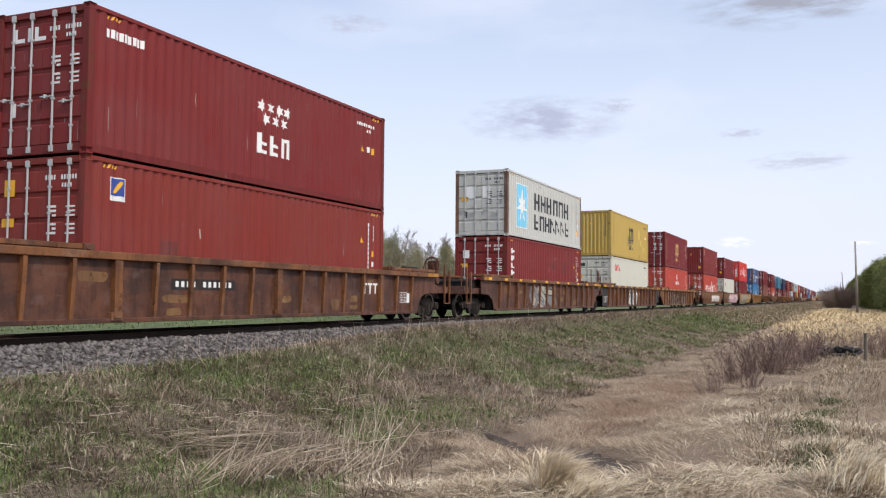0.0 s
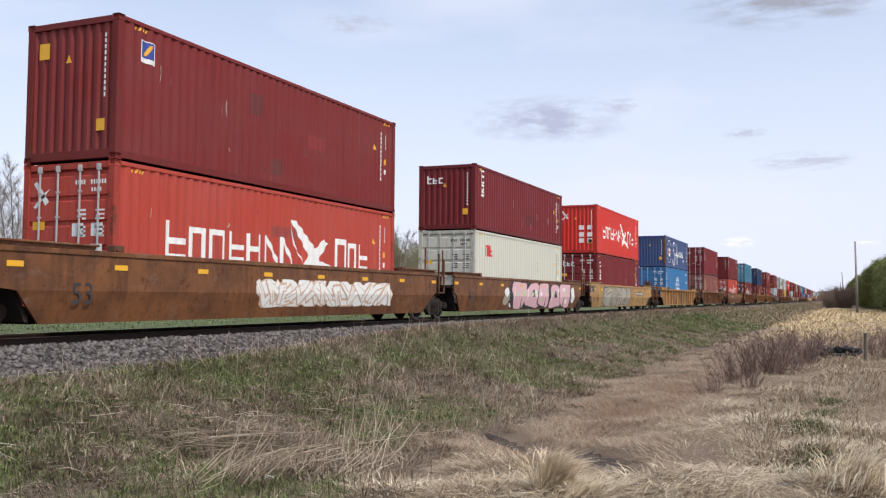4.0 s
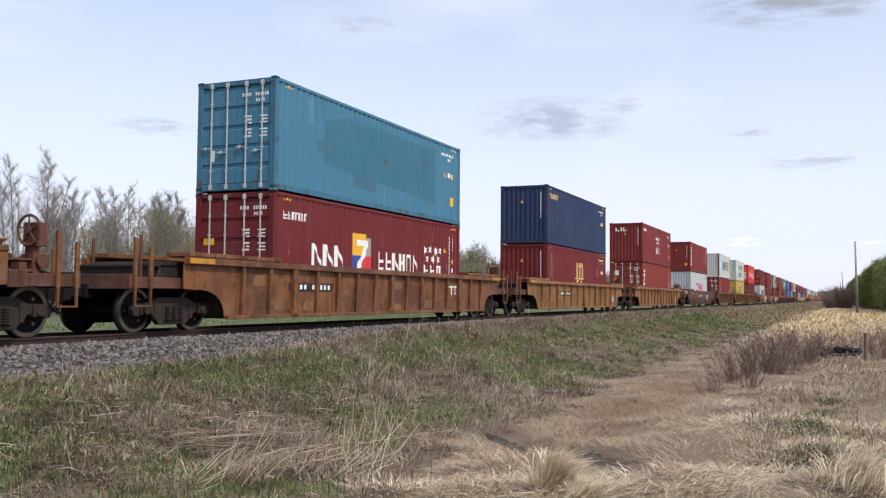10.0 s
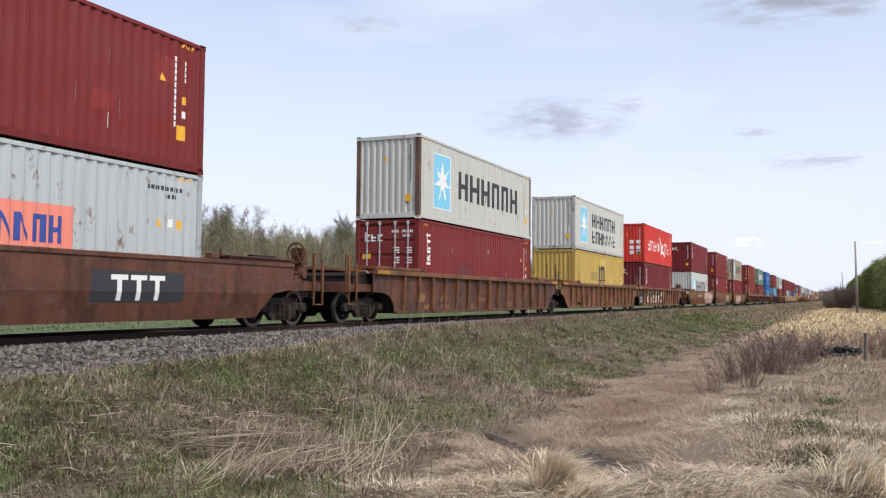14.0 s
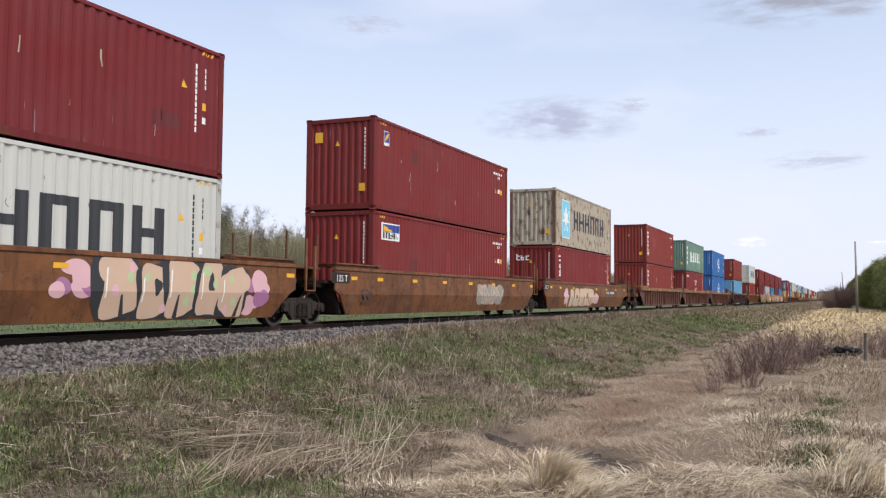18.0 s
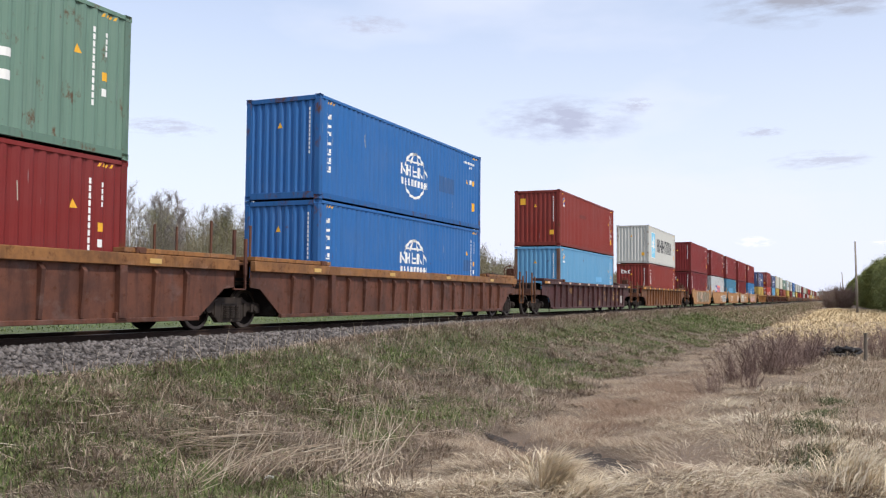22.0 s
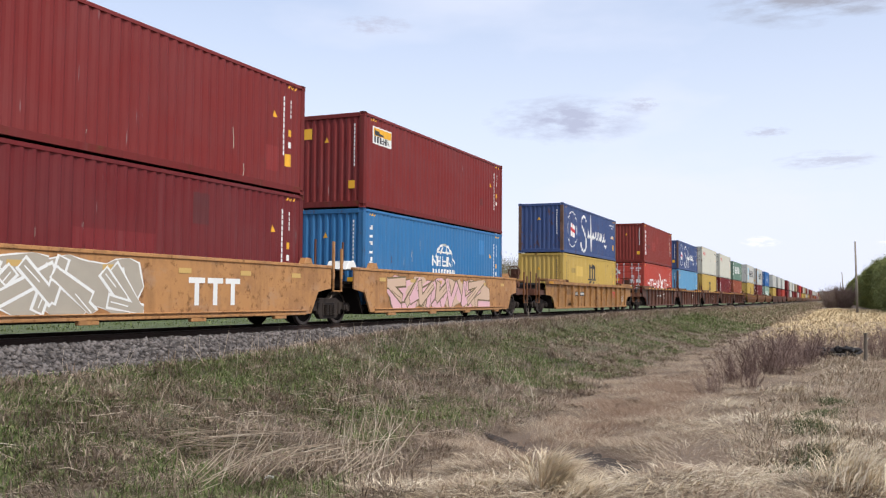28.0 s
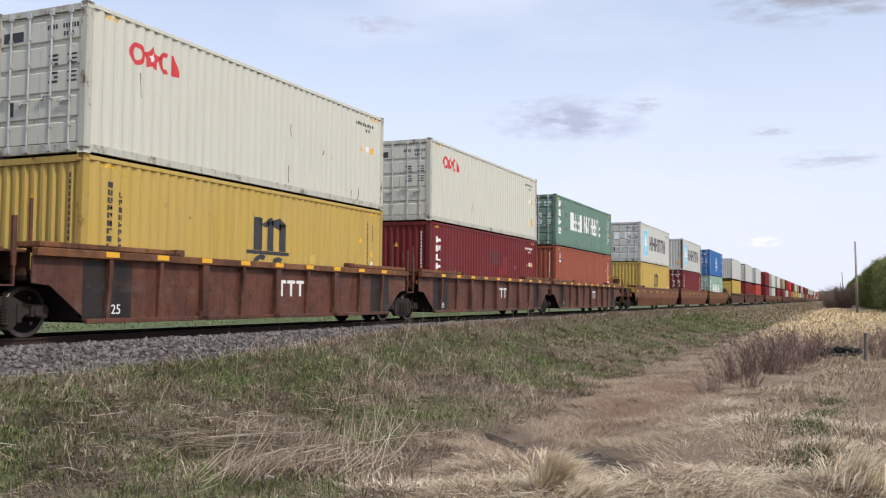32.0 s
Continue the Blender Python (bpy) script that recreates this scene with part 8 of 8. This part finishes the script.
def make_right_side():
    r = random.Random(91)
    leafy = [make_tree(200 + k, 9.0, 26, BARK, LEAVES) for k in range(3)]
    x = 128.0
    while x < 520:
        for k in range(2):
            y = -22.0 - 4.5 * k + r.uniform(-1.0, 1.0) + 0.004 * (x - 128)
            put_copy(r.choice(leafy), x + r.uniform(-3, 3), y, r.uniform(0, 360), r.uniform(0.82, 1.08), "leafy green tree at the field's edge", "trees beside the poles")
        x += r.uniform(4.0, 6.5)
    dark = [make_shrub(220 + k, 4.0, 4.0, 60, RED_TWIG, BRUSH, 5, 7) for k in range(2)]
    for k in range(44):
        x = 215 + 7 * k + r.uniform(-4, 4)
        put_copy(dark[k % 2], x, -14.8 + r.uniform(-2.4, 2.2), r.uniform(0, 360), r.uniform(0.9, 1.35), "dark leafless thicket shrub beside the track", "thicket beside the track")
    drop(leafy + dark)
    red = [make_shrub(240 + k, 1.35, 2.3, 17, RED_TWIG, None, 0, 9) for k in range(3)]
    for x, y, s in ((18.9, -11.75, 0.5), (21.4, -11.75, 0.72), (22.6, -12.0, 0.85), (24.6, -12.25, 1.02), (26.3, -12.5, 1.08), (28.0, -12.9, 1.08), (29.6, -13.2, 0.95), (33.0, -13.9, 0.9), (34.5, -14.8, 0.95), (36.0, -15.7, 1.0), (23.5, -12.9, 0.5), (20.3, -12.4, 0.4),
                    (31.5, -15.3, 0.8), (38.5, -16.6, 1.0), (23.8, -12.5, 0.9), (25.6, -12.9, 0.9), (27.4, -13.3, 0.9)):
        put_copy(r.choice(red), x, y, r.uniform(0, 360), 0.88 * s, "leafless reddish-brown shrub in dry grass", "red-brown shrubs")
    drop(red)
    # a charred log and two fence posts
    b = MB()
    for k in range(22):
        c = Vector((30.4 + r.uniform(-0.5, 0.5), -14.0 + r.uniform(-0.75, 0.75), 0))
        z = float(ground_z(c.x, c.y))
        d = Vector((r.uniform(-0.25, 0.25), r.uniform(-0.3, 0.3), r.uniform(-0.05, 0.12)))
        m = Vector((c.x, c.y, z + r.uniform(0.05, 0.26)))
        t = r.uniform(0.06, 0.13)
        b.cyl(m - d, m, t, t * 0.9, n=6)
        b.cyl(m, m + d + Vector((r.uniform(-0.08, 0.08), r.uniform(-0.08, 0.08), r.uniform(-0.03, 0.06))), t * 0.9, t * 0.6, n=6)
    logs = b.mesh("charred_logs", 0.02)
    logs.materials.append(CHARRED)
    tagged(new("charred_logs", logs), "heap of charred black logs in the grass", "logs")
    wood = plain("weathered_post", (0.14, 0.115, 0.09), 0.9, 0, 0.6, 7.0, 0.5, 0.5)
    for x, y, h, lean in ((28.6, -14.85, 0.85, 1.5), (32.5, -16.4, 0.8, -3.0)):
        post = tagged(new("fence_post"), "short weathered grey wooden fence post", "fence post", "fence posts")
        post.matrix_world = pose(x, y, float(ground_z(x, y)), lean, lean, 0)
        part("post", MB().cyl((0, 0, -0.1), (0, 0, h), 0.055, 0.05, n=8).mesh("post", 0.006), wood, post)
        part("wire_staple", MB().box(-0.008, 0.008, -0.075, -0.045, h - 0.18, h - 0.15).mesh("wire_staple"), GALVANISED, post)
    # utility poles
    polewood = plain("pole_wood", (0.30, 0.26, 0.22), 0.9, 0, 0.5, 3.0, 0.6, 0.4)
    for x, y, h, lean in ((136.0, -16.75, 9.9, -0.8), (276.0, -16.2, 9.6, -3.0), (425.0, -15.9, 9.6, 0.0)):
        pole = tagged(new("utility_pole"), "bare weathered wooden utility pole in the field", "utility pole", "utility poles")
        pole.matrix_world = pose(x, y, float(ground_z(x, y)), lean, 0, 0)
        part("pole", MB().cyl((0, 0, -0.3), (0, 0, h), 0.17, 0.11, n=10).mesh("pole", smooth=True), polewood, pole)
        part("insulator", MB().cyl((0, 0, h), (0, 0, h + 0.16), 0.05, 0.035, n=8).mesh("insulator"), WHITE, pole)
        part("insulator", MB().cyl((0.16, 0, h - 0.55), (0.16, 0, h - 0.40), 0.05, 0.035, n=8).box(0, 0.18, -0.02, 0.02, h - 0.60, h - 0.56).mesh("insulator"), WHITE, pole)


CHARRED = plain("charred_wood", (0.018, 0.016, 0.016), 0.9)


make_right_side()


def make_horizon_woods():
    """The line of woods that closes the view where the track runs out."""
    q = np.random.RandomState(19)
    n = 9000
    px = q.uniform(1250, 1500, n)
    py = q.uniform(-190, 60, n)
    pz = -1 + (8 + 2.5 * field(px * 0.1, py * 0.1, 1.0)) * q.rand(n)
    s = q.uniform(0.9, 2.2, n)
    a = q.normal(0, 1, (n, 3))
    a /= np.linalg.norm(a, axis=1)[:, None]
    c = np.cross(a, np.array([0.3, 0.2, 1.0]))
    p = np.stack([px, py, pz], 1)
    v = np.stack([p - a * s[:, None], p + c * s[:, None], p + a * s[:, None], p - c * s[:, None]], 1).reshape(-1, 3)
    tagged(new("horizon_woods", arrays_mesh("horizon_woods", v, np.arange(4 * n).reshape(-1, 4), BRUSH)), "distant dark woods on the horizon", "woods", kind="stuff")


make_horizon_woods()


def make_signal():
    """A small lineside indicator beyond the track."""
    s = tagged(new("lineside_indicator"), "small dark lineside indicator on a thin post", "track sign")
    s.matrix_world = pose(60.5, 4.2, float(ground_z(60.5, 4.2)))
    part("post", MB().cyl((0, 0, -0.1), (0, 0, 2.2), 0.035, n=8).mesh("post"), STEEL_DARK, s)
    part("head", MB().box(-0.07, 0.07, -0.42, 0.42, 2.15, 2.42).mesh("head", 0.03), STEEL_DARK, s)


make_signal()


def make_scrap():
    """A crumpled scrap of pale litter among the stalks."""
    r = random.Random(5)
    v = [(0.05 * (i - 2) + r.uniform(-0.012, 0.012), 0.035 * (j - 1.5) + r.uniform(-0.01, 0.01), r.uniform(0.0, 0.055)) for i in range(5) for j in range(4)]
    f = [(i * 4 + j, i * 4 + j + 4, i * 4 + j + 5, i * 4 + j + 1) for i in range(4) for j in range(3)]
    me = bpy.data.meshes.new("litter")
    me.from_pydata(v, [], f)
    me.materials.append(WHITE)
    x, y = 8.9, -8.05
    tagged(new("litter", me), "crumpled scrap of white litter in the grass", "litter").matrix_world = pose(x, y, float(ground_z(x, y)) + 0.05, 0, 0, 30)


make_scrap()


# ---------------------------------------------------------------- clouds
def cloud_material(name, tone, density, seed):
    m = Mat(name)
    nt = m.nt
    sep = nt.nodes.new("ShaderNodeVectorMath")
    sep.operation = "LENGTH"
    m.link(m.co, sep.inputs[0])
    fall = m.span(sep.outputs["Value"], 0.15, 1.0, 1.0, 0.0)
    m.shift(9.0 + seed)
    n = m.noise(2.6, 6, 0.6, (1, 1, 1), 0.30, 0.74)
    a = m.span(m.times(fall, n), 0.10, 0.55, 0.0, density)
    tr = nt.nodes.new("ShaderNodeBsdfTransparent")
    em = nt.nodes.new("ShaderNodeEmission")
    em.inputs["Color"].default_value = (*tone, 1)
    mix = nt.nodes.new("ShaderNodeMixShader")
    m.link(a, mix.inputs[0])
    m.link(tr.outputs[0], mix.inputs[1])
    m.link(em.outputs[0], mix.inputs[2])
    m.link(mix.outputs[0], nt.nodes["Material Output"].inputs["Surface"])
    return m.mat


CLOUD_GREY = cloud_material("cloud_grey", (0.54, 0.58, 0.76), 0.98, 1)
CLOUD_WHITE = cloud_material("cloud_white", (1.10, 1.10, 1.14), 0.95, 2)
CLOUD_DIM = cloud_material("cloud_dim", (0.55, 0.56, 0.70), 0.6, 3)
CLOUD_HIGH = cloud_material("cloud_high", (0.42, 0.44, 0.53), 0.98, 5)
CLOUDS = []


def cloud(bearing, height, far, wide, tall, mat, label):
    """A drifting bank of cloud: a shallow curved sheet far beyond everything. bearing and height in degrees from the track's line and the horizon."""
    n, v, f = 14, [], []
    for i in range(n + 1):
        for j in range(n + 1):
            a, c = i / n * 2 - 1, j / n * 2 - 1
            v.append((a, 0.35 * (a * a + c * c), c))
    for i in range(n):
        for j in range(n):
            k = i * (n + 1) + j
            f.append((k, k + n + 1, k + n + 2, k + 1))
    me = bpy.data.meshes.new("cloud")
    me.from_pydata(v, [], f)
    me.polygons.foreach_set("use_smooth", [True] * len(f))
    me.materials.append(mat)
    ob = tagged(new("cloud", me), label, "cloud", "clouds", "structure")
    b, h = radians(bearing), radians(height)
    p = EYE + Vector((math.cos(b) * math.cos(h), math.sin(b) * math.cos(h), math.sin(h))) * far
    ob.scale = (wide / 2, tall * 0.6, tall / 2)
    CLOUDS.append((ob, p, bearing - 90, far))
    return ob


cloud(17.1, 11.3, 2600, 600, 190, CLOUD_GREY, "long grey-violet cloud low in a pale sky")
cloud(12.5, 12.0, 2700, 150, 60, CLOUD_DIM, "thin torn grey cloud wisp")
cloud(5.2, 10.0, 3000, 190, 50, CLOUD_DIM, "small flat grey cloud wisp")
cloud(1.8, 8.2, 3200, 420, 90, CLOUD_DIM, "flat grey cloud streak")
cloud(5.6, 3.45, 3600, 190, 60, CLOUD_WHITE, "small bright white cumulus above the horizon")
cloud(-1.5, 3.3, 3700, 140, 24, CLOUD_WHITE, "thin white cloud line above the horizon")
cloud(1.6, 17.6, 2500, 760, 190, CLOUD_HIGH, "broad grey cloud high in the sky")
cloud(42.0, 10.2, 2500, 330, 70, CLOUD_DIM, "faint grey cloud above the wood")
cloud(29.5, 17.0, 2500, 260, 80, CLOUD_DIM, "faint torn cloud in the blue")


# ---------------------------------------------------------------- movement
def travelled(t):
    return float(np.interp(t, [a for a, b in TRAVEL], [b for a, b in TRAVEL]))


def motions():
    for ob, x, z, turn in MOVERS:
        walk(ob, [(t, pose(x - s, 0, z, 0, 0, turn)) for t, s in TRAVEL])
    for w, dx, x in WHEELSETS:
        first = max(0, min(960, int(np.interp(x - 46, [b for a, b in TRAVEL], [a for a, b in TRAVEL]) * FPS)))
        last = max(0, min(960, int(np.interp(x - 6, [b for a, b in TRAVEL], [a for a, b in TRAVEL]) * FPS) + 1))
        if x - 682 > 46 or last <= first:
            walk(w, [(0.0, pose(dx, 0, WHEEL_R)), (32.0, pose(dx, 0, WHEEL_R))])
            continue

        def at(f):
            return pose(dx, 0, WHEEL_R, 0, -math.degrees(travelled(f / FPS) / WHEEL_R) % 360, 0)
        rows = [(f / FPS, at(f)) for f in range(first, last + 1)]
        if first > 0:
            rows.insert(0, (0.0, rows[0][1]))
        if last < 960:
            rows.append((32.0, rows[-1][1]))
        walk(w, rows)
    for ob, p, turn, far in CLOUDS:
        side = Vector((math.cos(radians(turn)), math.sin(radians(turn)), 0)) * far * 0.029
        walk(ob, [(0.0, pose(*p, 0, 0, turn)), (32.0, pose(*(p + side), 0, 0, turn))])


motions()
